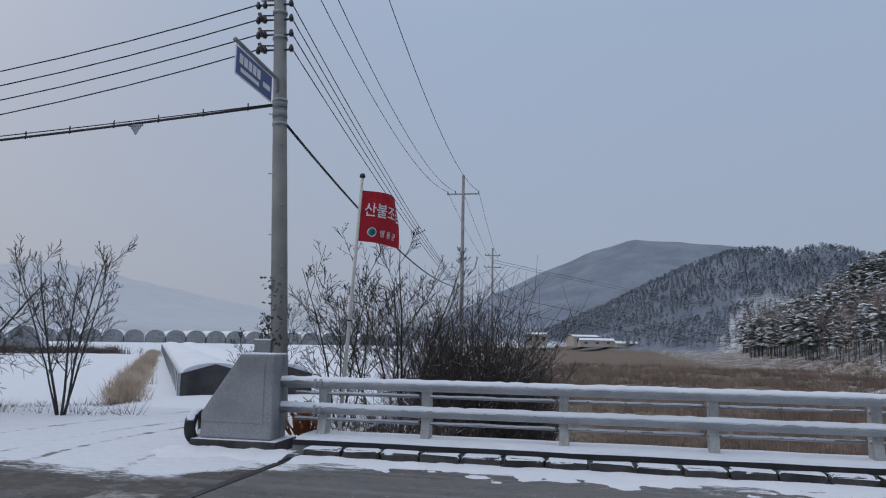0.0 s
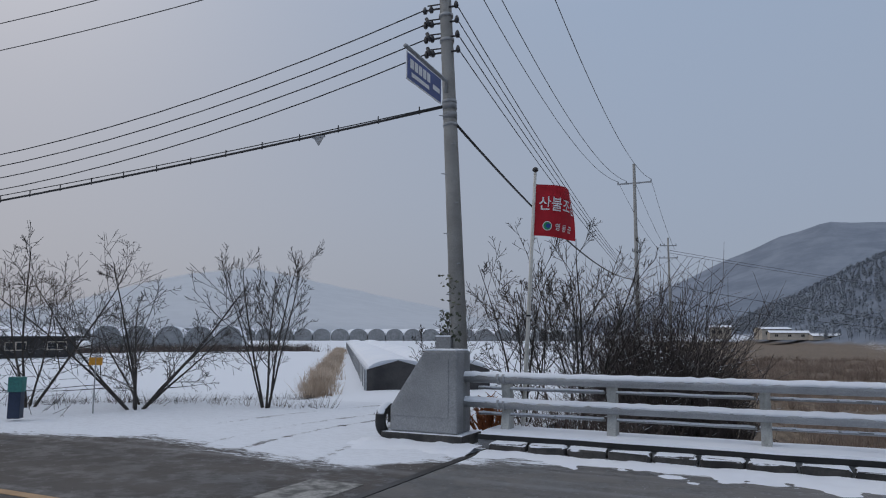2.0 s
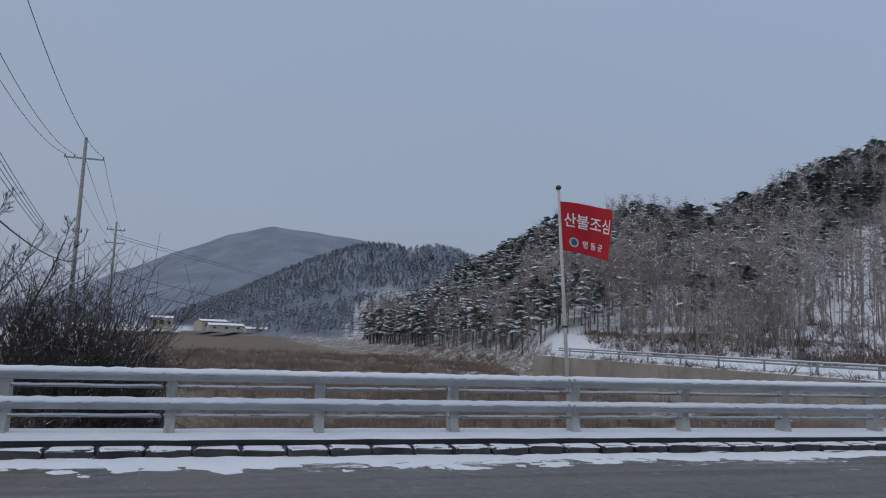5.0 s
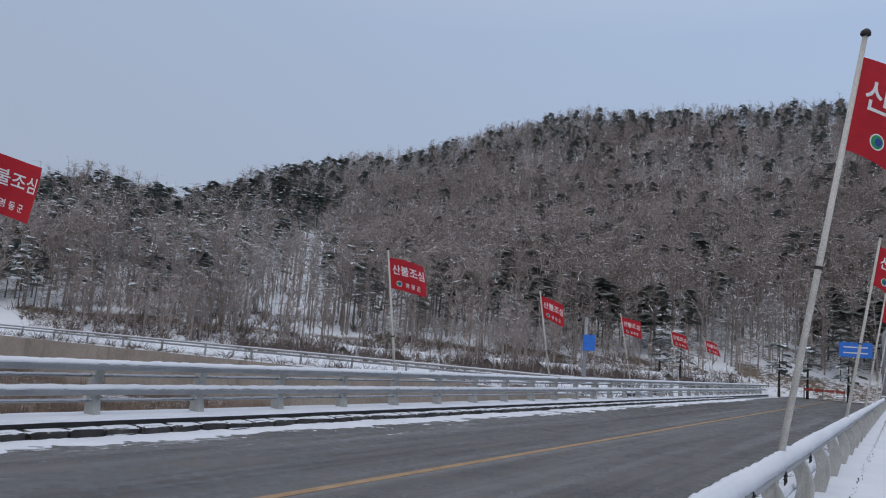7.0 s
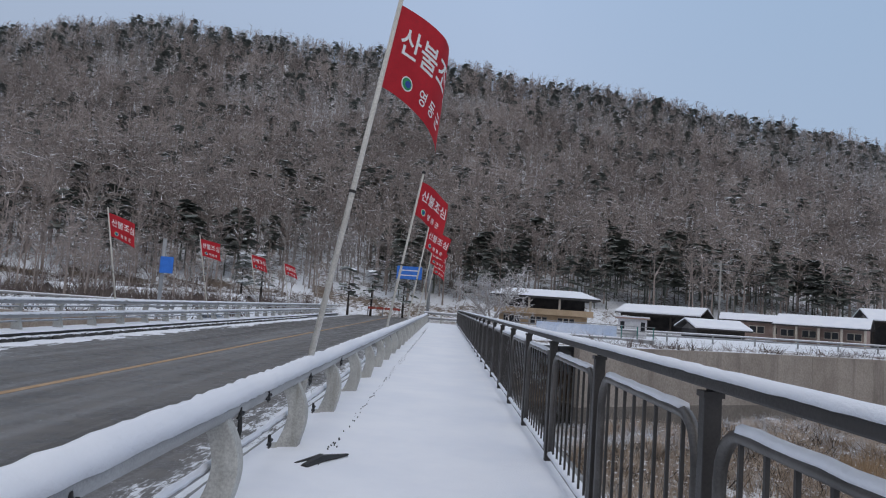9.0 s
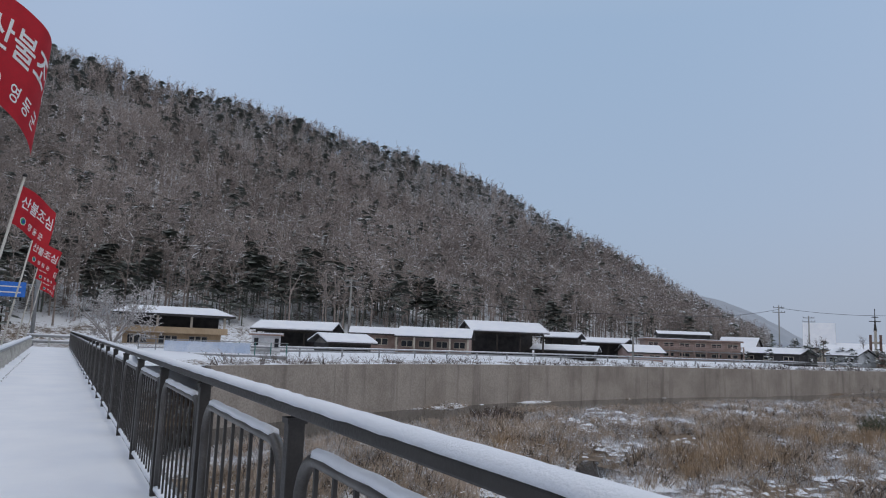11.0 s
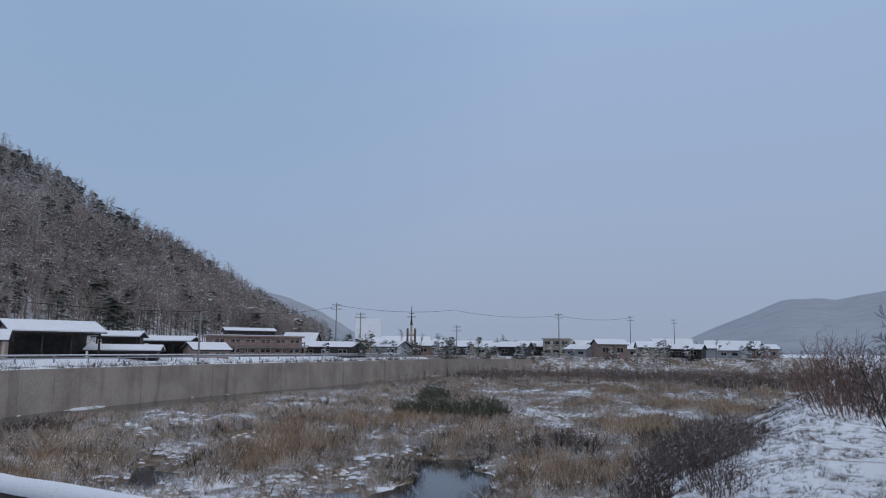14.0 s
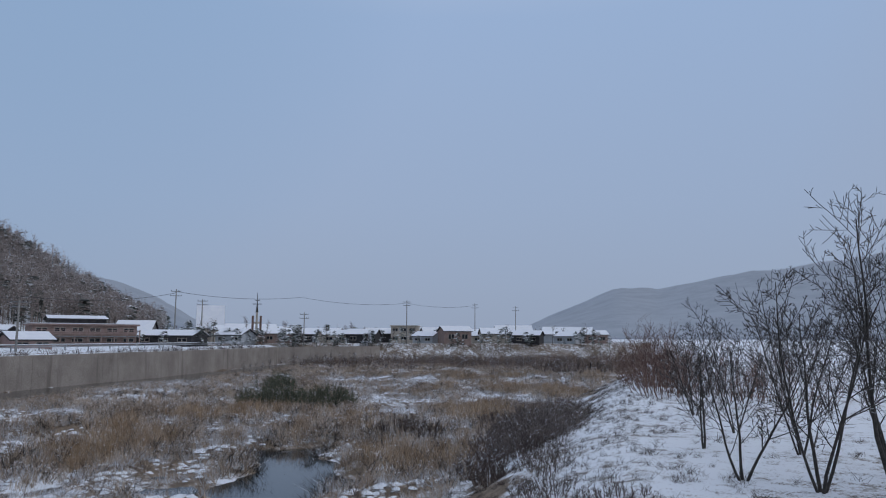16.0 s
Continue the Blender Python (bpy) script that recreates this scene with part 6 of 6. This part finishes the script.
house(-43.5, 97, 4.4, 4, 1.0 / 0.72, 0.7, M_pink, "small pink gabled house with a snowy roof", z=Z, windows=2, turn=-43.5 - 68)
house(-46.9, 122, 14.0, 8, 3.0 / 0.72, 0.5, M_brick, "pinkish brick two-storey building with a flat roof", z=Z, flat=True, storeys=2, windows=6, turn=-46.9 - 80)
bb_x, bb_y = polar(-46.9, 122)
balc = thing("balcony", "long brick balcony along the two-storey building", "balcony", (bb_x, bb_y, Z), -46.9 - 80)
part("slab", Shape().quad_box((-7.2, -5.2, 1.35), (7.2, -4.02, 1.5)), M_conc, balc)
for k_ in (0.30, 0.55, 0.80):
    part("rail", Shape().quad_box((-7.2, -5.2, 1.5 + k_), (7.2, -5.12, 1.56 + k_)), M_pink, balc)
for k_ in range(9):
    part("post", Shape().quad_box((-7.15 + 1.78 * k_, -5.2, -0.4), (-7.0 + 1.78 * k_, -5.08, 2.35)), M_brick, balc)
house(-46.5, 124, 7.6, 6, 4.0 / 0.72, 0.35, M_slate, "rooftop room of the brick building under snow", z=Z, windows=2, turn=-46.5 - 83)
house(-53.0, 126, 9, 7, 2.2, 0.7, M_slate, "dark house with a snowy roof", z=Z)
house(-53.5, 128, 7, 5, 1.0, 0.5, M_cream, "low pale house with a snowy roof", z=Z)
house(-58.0, 170, 14, 9, 3.2, 1.2, M_cream, "long pale hall with a white roof", z=Z, windows=5)
house(-62.0, 190, 10, 7, 2.4, 0.8, M_slate, "dark house among evergreens", z=Z)
house(-66.0, 205, 10, 8, 2.6, 0.8, M_film, "pale blue-grey shed with a snowy roof", z=Z)
house(-70.5, 200, 7, 7, 5.0, 0.3, M_cream, "square cream two-storey building with a flat roof", z=Z, flat=True, storeys=2)
for i, (a_, d_, w_, h_) in enumerate(((-64, 210, 16, 3.6), (-68.5, 205, 12, 3.0), (-73, 200, 12, 2.6), (-75.2, 215, 14, 3.6), (-77.5, 190, 10, 3.0), (-79, 230, 16, 4.0), (-81, 205, 12, 3.0), (-82.5, 245, 14, 4.4), (-84, 220, 12, 3.2), (-61, 230, 14, 4.4), (-56.5, 215, 12, 3.6), (-50.5, 150, 9, 2.8), (-72, 240, 16, 4.5))):
    house(a_, d_, w_ * 0.7, 7, h_ * 0.92, 0.8 + 0.5 * (i % 3), (M_cream, M_slate, M_film, M_conc)[i % 4], "distant village house with a snowy roof", z=Z, windows=3, turn=a_ + 90 + (i * 37 % 40 - 20))

# church: steep white roof and a slim tower
cx, cy = polar(-55.6, 172)
church = house(-55.6, 172, 5.4, 8, 3.6, 4.6, M_cream, "pale church with a tall steep white roof", z=Z, turn=-55.6 - 90)
church.name, church["category"] = "church", "church"
tx, ty = polar(-59.0, 155)
M_tower = paint("red_brown_brick", (0.17, 0.105, 0.085), (0.25, 0.16, 0.13), 1.5, 20, 0.85)
tower = thing("bell_tower", "slim open bell tower with a cross on its spire", "tower", (tx, ty, Z), -59 + 90)
for sx_ in (-0.8, 0.0, 0.8):
    part("pillar", Shape().quad_box((sx_ - 0.22, -0.5, -0.3), (sx_ + 0.22, 0.5, 5.8 if sx_ else 6.6)), M_cream if sx_ == 0 else M_tower, tower)
for zz_ in (2.2, 4.2):
    part("tie_slab", Shape().quad_box((-1.0, -0.45, zz_), (1.0, 0.45, zz_ + 0.35)), M_cream, tower)
sp_ = part("spire", Shape().tube([(0, 0, 6.4), (0, 0, 8.2), (0, 0, 10.6)], [0.3, 0.10, 0.05], 8), M_dark, tower)
part("cross_bar", Shape().quad_box((-0.55, -0.06, 9.0), (0.55, 0.06, 9.14)).quad_box((-0.9, -0.06, 8.2), (0.9, 0.06, 8.34)), M_dark, sp_)

for a_, d_, h_ in ((-21.0, 82, 8.0), (-43.0, 88, 6.4), (-53.1, 130, 9.4), (-55, 132, 7.8), (-62.6, 150, 10.0), (-70.6, 172, 10.2), (-76.0, 200, 11.0), (-79.2, 220, 11.0), (-12.0, 150, 9.0)):
    px_, py_ = polar(a_, d_)
    line_pole("utility_pole", px_, py_, h_, "village power pole with short crossarms", a_ + 90, ((0.96, 0.8), (0.88, 0.9)), 0.14)
for (a0, d0, h0), (a1_, d1, h1_) in (((-21, 82, 7.4), (-43, 88, 5.6)), ((-43, 88, 5.8), (-53.1, 130, 9.0)), ((-53.1, 130, 9.2), (-62.6, 150, 9.8)), ((-62.6, 150, 9.6), (-70.6, 172, 9.8)), ((-70.6, 172, 9.8), (-76, 200, 10.6))):
    p0, p1 = polar(a0, d0), polar(a1_, d1)
    cable("power_line", (*p0, h0), (*p1, h1_), 0.8, 0.03, "thin village power line")

# kiosk with a teal balcony at the far bridge corner
M_hut = paint("white_hut_paint", (0.60, 0.61, 0.63), (0.70, 0.71, 0.73), 1.5, 20, 0.7)
kx, ky = polar(-15.0, 52)
kiosk = thing("kiosk", "small white hut with a snowy red-edged roof", "kiosk", (kx, ky, 0.12), -15.0 - 90)
part("wall", Shape().quad_box((-0.95, -1.0, 0), (0.95, 1.0, 1.28)), M_hut, kiosk)
for sx_ in (-0.80, 0.55):
    part("pane", Shape().quad_box((sx_, -1.015, 0.45), (sx_ + 0.28, -1.002, 1.1)), M_glass, kiosk)
rf_ = part("roof", Shape().quad_box((-1.15, -1.25, 1.28), (1.15, 1.2, 1.38)), M_brick, kiosk)
part("snow", Shape().quad_box((-1.13, -1.23, 1.382), (1.13, 1.18, 1.47)), M_snow, rf_, bevel=0.02)
deck = thing("viewing_deck", "steel deck with a pale railing above the river bank", "deck", (*polar(-12.0, 50), 0.08), -12.0 - 90)
part("floor", Shape().quad_box((-5.2, -1.4, -0.18), (4.0, 2.4, 0.02)), M_rail, deck)
part("snow", Shape().quad_box((-5.2, -1.38, 0.024), (4.0, 2.4, 0.06)), M_snow, deck)
for i in range(10):
    part("post", Shape().tube([(-5.1 + 1.0 * i, -1.35, 0.0), (-5.1 + 1.0 * i, -1.35, 0.85)], 0.035, 6), M_rail if i < 6 else M_teal, deck)
for zz_ in (0.30, 0.58, 0.85):
    part("rail_bar", Shape().tube([(-5.15, -1.35, zz_), (4.0, -1.35, zz_)], 0.03, 6), M_rail, deck, smooth=True)
for i in range(7):
    part("bracket", Shape().tube([(-4.9 + 1.4 * i, -1.3, -0.18), (-4.9 + 1.4 * i, 0.4, -0.9)], 0.05, 6), M_dark, deck)
part("banner", Shape().quad_box((-3.6, -1.41, 0.12), (1.6, -1.395, 0.78)), paint("pale_blue_banner", (0.42, 0.52, 0.68), (0.62, 0.68, 0.78), 1.2, 20, 0.8), deck, "pale blue printed banner")

# trees among the far houses
gv = np.random.default_rng(91)
av_, dv_ = gv.uniform(-88, -52, 260), gv.uniform(135, 240, 260)
xv_, yv_ = 1 + dv_ * np.cos(np.radians(av_)), dv_ * np.sin(np.radians(av_))
kv_ = xv_ > bank(RIGHT_BANK, yv_) + 6
xv_, yv_ = xv_[kv_], yv_[kv_]
hv_ = gv.random(len(xv_)) < 0.5
scatter(PINE, xv_[hv_], yv_[hv_], np.full(int(hv_.sum()), -0.2), gv.uniform(2.5, 5.0, int(hv_.sum())), "village_pines", M_pine, "dark pines among the village houses", "trees")
scatter(BARE, xv_[~hv_], yv_[~hv_], np.full(int((~hv_).sum()), -0.2), gv.uniform(3.0, 5.5, int((~hv_).sum())), "village_trees", M_tangle, "bare trees among the village houses", "trees")
for i, (a_, d_, w_, h_) in enumerate(((-57.5, 150, 6, 2.0), (-60.3, 165, 7, 2.4), (-65, 178, 6, 2.2), (-67.2, 172, 7, 2.4), (-72.3, 182, 6, 2.0), (-74.4, 178, 7, 3.4), (-76.6, 196, 6, 2.2), (-80.2, 188, 7, 2.4), (-83.4, 196, 6, 2.2), (-85.2, 210, 7, 2.8))):
    house(a_, d_, w_, 5, h_, 1.0, (M_film, M_brick, M_cream, M_slate)[i % 4], "small village house with a snowy roof", z=Z, windows=2, turn=a_ - 90 + (i * 53 % 70 - 35))
# row of evergreens along the village bank
gp = np.random.default_rng(17)
ya = gp.uniform(-190, -92, 75)
xa = bank(RIGHT_BANK, ya) + gp.uniform(2, 14, 75)
scatter(PINE, xa, ya, np.full(75, -1.0), gp.uniform(2.2, 4.4, 75), "bank_evergreens", M_pine, "dark evergreens along the village bank")
ya = np.concatenate([gp.uniform(-120, -8, 420), gp.uniform(12, 68, 200)])
xa = bank(RIGHT_BANK, ya) + np.abs(gp.normal(0.6, 1.8, len(ya))) + 0.3
scatter(WEED, xa, ya, np.full(len(ya), -0.28), gp.uniform(0.35, 1.0, len(ya)), "verge_weeds", M_bramble, "dead weeds and brambles on the snowy verge", "weeds")
for i, yv in enumerate((-13.5, -19.5, -31, -40, -52)):
    bare_tree(float(bank(RIGHT_BANK, yv)) + 2.2, yv, 2.6, 500 + i, 3, 4, 0.45, "small bare tree on the bank verge", 0.5, 0.4, 0.06, 0.012)
n_ = 5000
aa_, rr_ = gp.uniform(4, 68, n_), gp.uniform(44, 92, n_)
xa, ya = 1 + rr_ * np.cos(np.radians(aa_)), rr_ * np.sin(np.radians(aa_))
ok_ = (xa > bank(RIGHT_BANK, ya) + 8) & (ya > 13) & (rough_field(xa, ya, 12.0) > -0.3)
xa, ya = xa[ok_], ya[ok_]
scatter(WEED + TUFT[:2], xa, ya, land(xa, ya)[0], gp.uniform(0.5, 1.6, len(xa)), "hillside_brush", M_bramble, "dead brush between the bank road and the woods", "brush")
sel_ = gp.random(len(xa)) < 0.10 + 0.20 * (np.degrees(np.arctan2(ya, xa - 1)) > 48)
scatter(BARE, xa[sel_], ya[sel_], land(xa, ya)[0][sel_], gp.uniform(3.0, 6.5, int(sel_.sum())), "young_trees", M_woods, "thin young trees at the hill's foot", "trees")

# ---- far end of the bridge: cross fence, direction sign, pines, roadside trees ----
fence = thing("fence", "white barrier closing the footway's far end", "fence", (BRIDGE_X1 + 1.0, -0.2, 0))
for zz_ in (0.35, 0.75):
    part("beam", Shape().tube([(0, -3.0, zz_), (0, 1.4, zz_)], 0.09, 8), M_rail, fence, smooth=True)
    part("snow_cap", Shape().tube([(0, -3.0, zz_ + 0.08), (0, 1.4, zz_ + 0.08)], 0.07, 8), M_snow, fence, smooth=True)
for yy_ in (-2.8, -1.4, 0, 1.3):
    part("post", Shape().quad_box((-0.07, yy_ - 0.07, -0.3), (0.07, yy_ + 0.07, 0.8)), M_post, fence)
red_fence = thing("road_barrier", "dull red slatted barrier across the junction", "barrier", (80, 8.4, -0.2))
M_redp = paint("dull_red_paint", (0.30, 0.05, 0.04), (0.38, 0.07, 0.05), 2, 20, 0.7)
for i in range(4):
    part("board", Shape().quad_box((-0.05, -4 + 0.9 * i, 0.75), (0.05, -4 + 0.9 * i + 0.80, 1.0)), M_redp, red_fence)
for yy_ in (-3.9, -2.1, -0.5):
    part("post", Shape().quad_box((0.05, yy_ - 0.06, -0.3), (0.15, yy_ + 0.06, 1.15)), M_rail, red_fence)
sign = thing("direction_sign", "large bright blue road direction sign on a mast", "sign", (62.5, 1.0, 0), 90)
part("mast", Shape().tube([(0, 0, -0.3), (0, 0, 5.2), (-0.4, 0, 5.9)], 0.14, 12), M_rail, sign, smooth=True)
part("arm", Shape().tube([(0, 0, 4.4), (2.6, 0.02, 4.4)], 0.07, 8), M_rail, sign, smooth=True)
for z0, z1 in ((3.45, 4.55),):
    pn = part("panel", Shape().quad_box((0.7, 0.12, z0), (2.85, 0.2, z1)), M_skyblue, sign, bevel=0.02)
    for k_ in range(2):
        part("lettering_bar", Shape().quad_box((1.0, 0.205, z0 + (z1 - z0) * (0.26 + 0.38 * k_)), (2.55, 0.215, z0 + (z1 - z0) * (0.34 + 0.38 * k_))), M_white, pn)
bx_, by_ = 44.7, 16.8
signb = thing("blue_sign_post", "blue roadside sign on a tall grey post", "sign", (bx_, by_, -0.3), 90)
part("post", Shape().tube([(0, 0, -0.3), (0, 0, 4.6)], 0.12, 10), M_rail, signb, smooth=True)
part("panel", Shape().quad_box((-0.7, 0.13, 2.5), (0.1, 0.2, 3.5)), M_skyblue, signb, bevel=0.02)
for a_, d_, w_ in ((27, 74, 4), (23, 72, 3.6), (17, 74, 4), (13.5, 78, 3.5), (34, 74, 4), (38, 76, 5)):
    house(a_, d_, w_, 4.4, 0.9, 0.9, M_conc, "low hut with a snow-covered roof at the hill's foot", z=-0.7, windows=1, turn=a_ - 60)
for i, (a_, d_) in enumerate(((5.5, 80), (7.3, 78), (3.0, 82), (14, 76), (15.5, 79))):
    px_, py_ = polar(a_, d_)
    t = thing("pine_tree", "dark roadside pine dusted with snow", "tree", (px_, py_, ground_at(px_, py_) - 0.2), i * 50, "roadside pines")
    tv, tf = PINE[i % 5]
    s = Shape()
    s.v = [tuple(float(c) * 5.5 for c in p) for p in tv]
    s.f = [tuple(int(c) for c in q) for q in tf]
    part("crown", s, M_pine, t)
    part("trunk", Shape().tube([(0, 0, -0.3), (0, 0, 3.8)], [0.16, 0.06], 7), M_bark, t, smooth=True)
bare_tree(65.0, -4.6, 6.4, 71, 7, 5, 0.5, "pale snow-clad bare tree at the bridge end", 0.8, 0.25, 0.16, 0.022, skin=M_rime)

# ---- fields west of the river ----
gh = thing("greenhouse", "long low plastic greenhouse with a dark end under snow", "greenhouse", (-12.6, 21.0, -0.5), 34)
part("end_wall", Shape().prism([(0.0, -0.3), (4.2, -0.3), (4.2, 0.72), (3.15, 1.02), (2.1, 0.74), (1.05, 1.02), (0.0, 0.72)], 0, 0.12), M_slate, gh, "dark end wall")
arch = [(2.1 * k_ + 1.05 + 1.02 * math.cos(math.pi * j / 10), 0.70 + 0.36 * math.sin(math.pi * j / 10)) for k_ in (1, 0) for j in range(11)]
part("roof", Shape().prism([(0, 0.64)] + [(4.2, 0.64)] + arch, 0.14, 72), M_snow, gh, "snow-laden roof")
part("side_wall", Shape().quad_box((-0.06, 0.1, -0.3), (0.0, 72, 0.72)), M_film, gh, "grey plastic side wall")
for i in range(36):
    part("hoop", Shape().quad_box((-0.09, 0.2 + 2 * i, -0.3), (-0.06, 0.26 + 2 * i, 0.72)), M_rail, gh)


def tunnel(x, y, w, length, h, turn, label, end=M_film):
    t = thing("greenhouse", label, "greenhouse", (x, y, -0.5), turn, "distant greenhouses")
    o = [(w / 2 * math.cos(math.pi * j / 10), h * 0.45 + h * 0.55 * math.sin(math.pi * j / 10)) for j in range(11)]
    part("end_wall", Shape().prism([(-w / 2, -0.3), (w / 2, -0.3)] + o, 0, 0.2), end, t)
    part("roof", Shape().prism([(-w / 2 - 0.05, h * 0.45)][:0] + [(p_[0] * 1.03, p_[1] + 0.08) for p_ in o], 0.15, length), M_snow, t)
    part("side_wall", Shape().quad_box((-w / 2, 0.2, -0.3), (w / 2, length, h * 0.45)), M_film, t)
    return t


for i in range(28):
    x0, y0 = polar(144 - 1.42 * i, 180)
    tunnel(x0, y0, 4.2, 40, 3.0, 35, "distant arched greenhouse under snow", M_conc)
M_grey_end = paint("grey_mesh_end", (0.20, 0.21, 0.22), (0.30, 0.31, 0.32), 1.5, 20, 0.85)
for i in range(5):
    x0, y0 = polar(141.0 - 2.1 * i, 95)
    tunnel(x0, y0, 3.2, 25, 2.7, 48 - 2.1 * i, "arched greenhouse with a dark end under snow", M_grey_end)
house(150.4, 62, 15, 6, 2.2, 0.5, M_slate, "long dark farmhouse with small white windows under snow", z=-0.5, windows=5, eave=0.5)
# brown dead-grass strips round the field
gs = np.random.default_rng(33)


def strip(x0, y0, x1, y1, wid, n, size):
    t = gs.random(n)
    x, y = x0 + (x1 - x0) * t + gs.normal(0, wid, n), y0 + (y1 - y0) * t + gs.normal(0, wid, n)
    return x, y, land(x, y)[0], gs.uniform(size * 0.6, size * 1.2, n)


scatter(TUFT, *strip(-12.6, 18.0, -44, 66, 0.24, 1300, 0.5), "dry_grass", M_reed, "strip of dry grass beside the field path", "grass")
scatter(TUFT, *strip(-46, 63, -66, 36, 1.0, 1100, 0.9), "dry_grass", M_bramble, "strip of dark dry grass along the field", "grass")
scatter(WEED, *strip(-24, 9.2, -9.5, 14.2, 0.30, 90, 0.4), "roadside_weeds", M_bramble, "dead weeds poking through roadside snow", "weeds")
post_b = thing("marker_post", "navy roadside box on a post with a teal top", "post", (-13.1, 9.15, -0.2), 35)
part("body", Shape().quad_box((-0.11, -0.1, 0), (0.11, 0.1, 0.5)), M_navy, post_b, bevel=0.01)
part("top", Shape().quad_box((-0.125, -0.115, 0.5), (0.125, 0.115, 0.78)), M_teal, post_b, "teal lid", bevel=0.01)
ysign = thing("warning_plate", "small yellow plate on a thin stake in the snow", "sign", (-12.9, 10.7, -0.25), 40)
part("stake", Shape().tube([(0, 0, 0), (0, 0, 1.2)], 0.015, 6), M_rail, ysign)
part("plate", Shape().quad_box((-0.13, -0.012, 1.0), (0.13, 0.012, 1.16)), paint("amber_plate", (0.60, 0.26, 0.02), (0.65, 0.30, 0.03), 3, 30, 0.5), ysign)

# ---- far bank upstream: white farm roofs at the foot of the hills ----
for a_, d_, w_, h_ in ((90.5, 360, 16, 3.0), (86, 360, 40, 1.6), (82, 350, 30, 1.6), (79, 330, 24, 1.4), (91.5, 380, 14, 5.0), (95, 390, 10, 6.0)):
    house(a_, d_, w_, 9, h_, 0.8, M_cream, "distant white-roofed farm building by the river", z=-0.6, windows=3)

# dead weeds and snow-covered clods along the edge of the lane
gw = np.random.default_rng(61)
tw_ = gw.random(150)
xw_, yw_ = -16.6 + 5.6 * tw_ + gw.normal(0, 0.15, 150), 10.7 + 4.9 * tw_ + gw.normal(0, 0.22, 150)
scatter(WEED, xw_, yw_, land(xw_, yw_)[0] - 0.02, gw.uniform(0.10, 0.38, 150), "lane_weeds", M_bark, "dark dead weeds poking through snow beside the lane", "weeds")
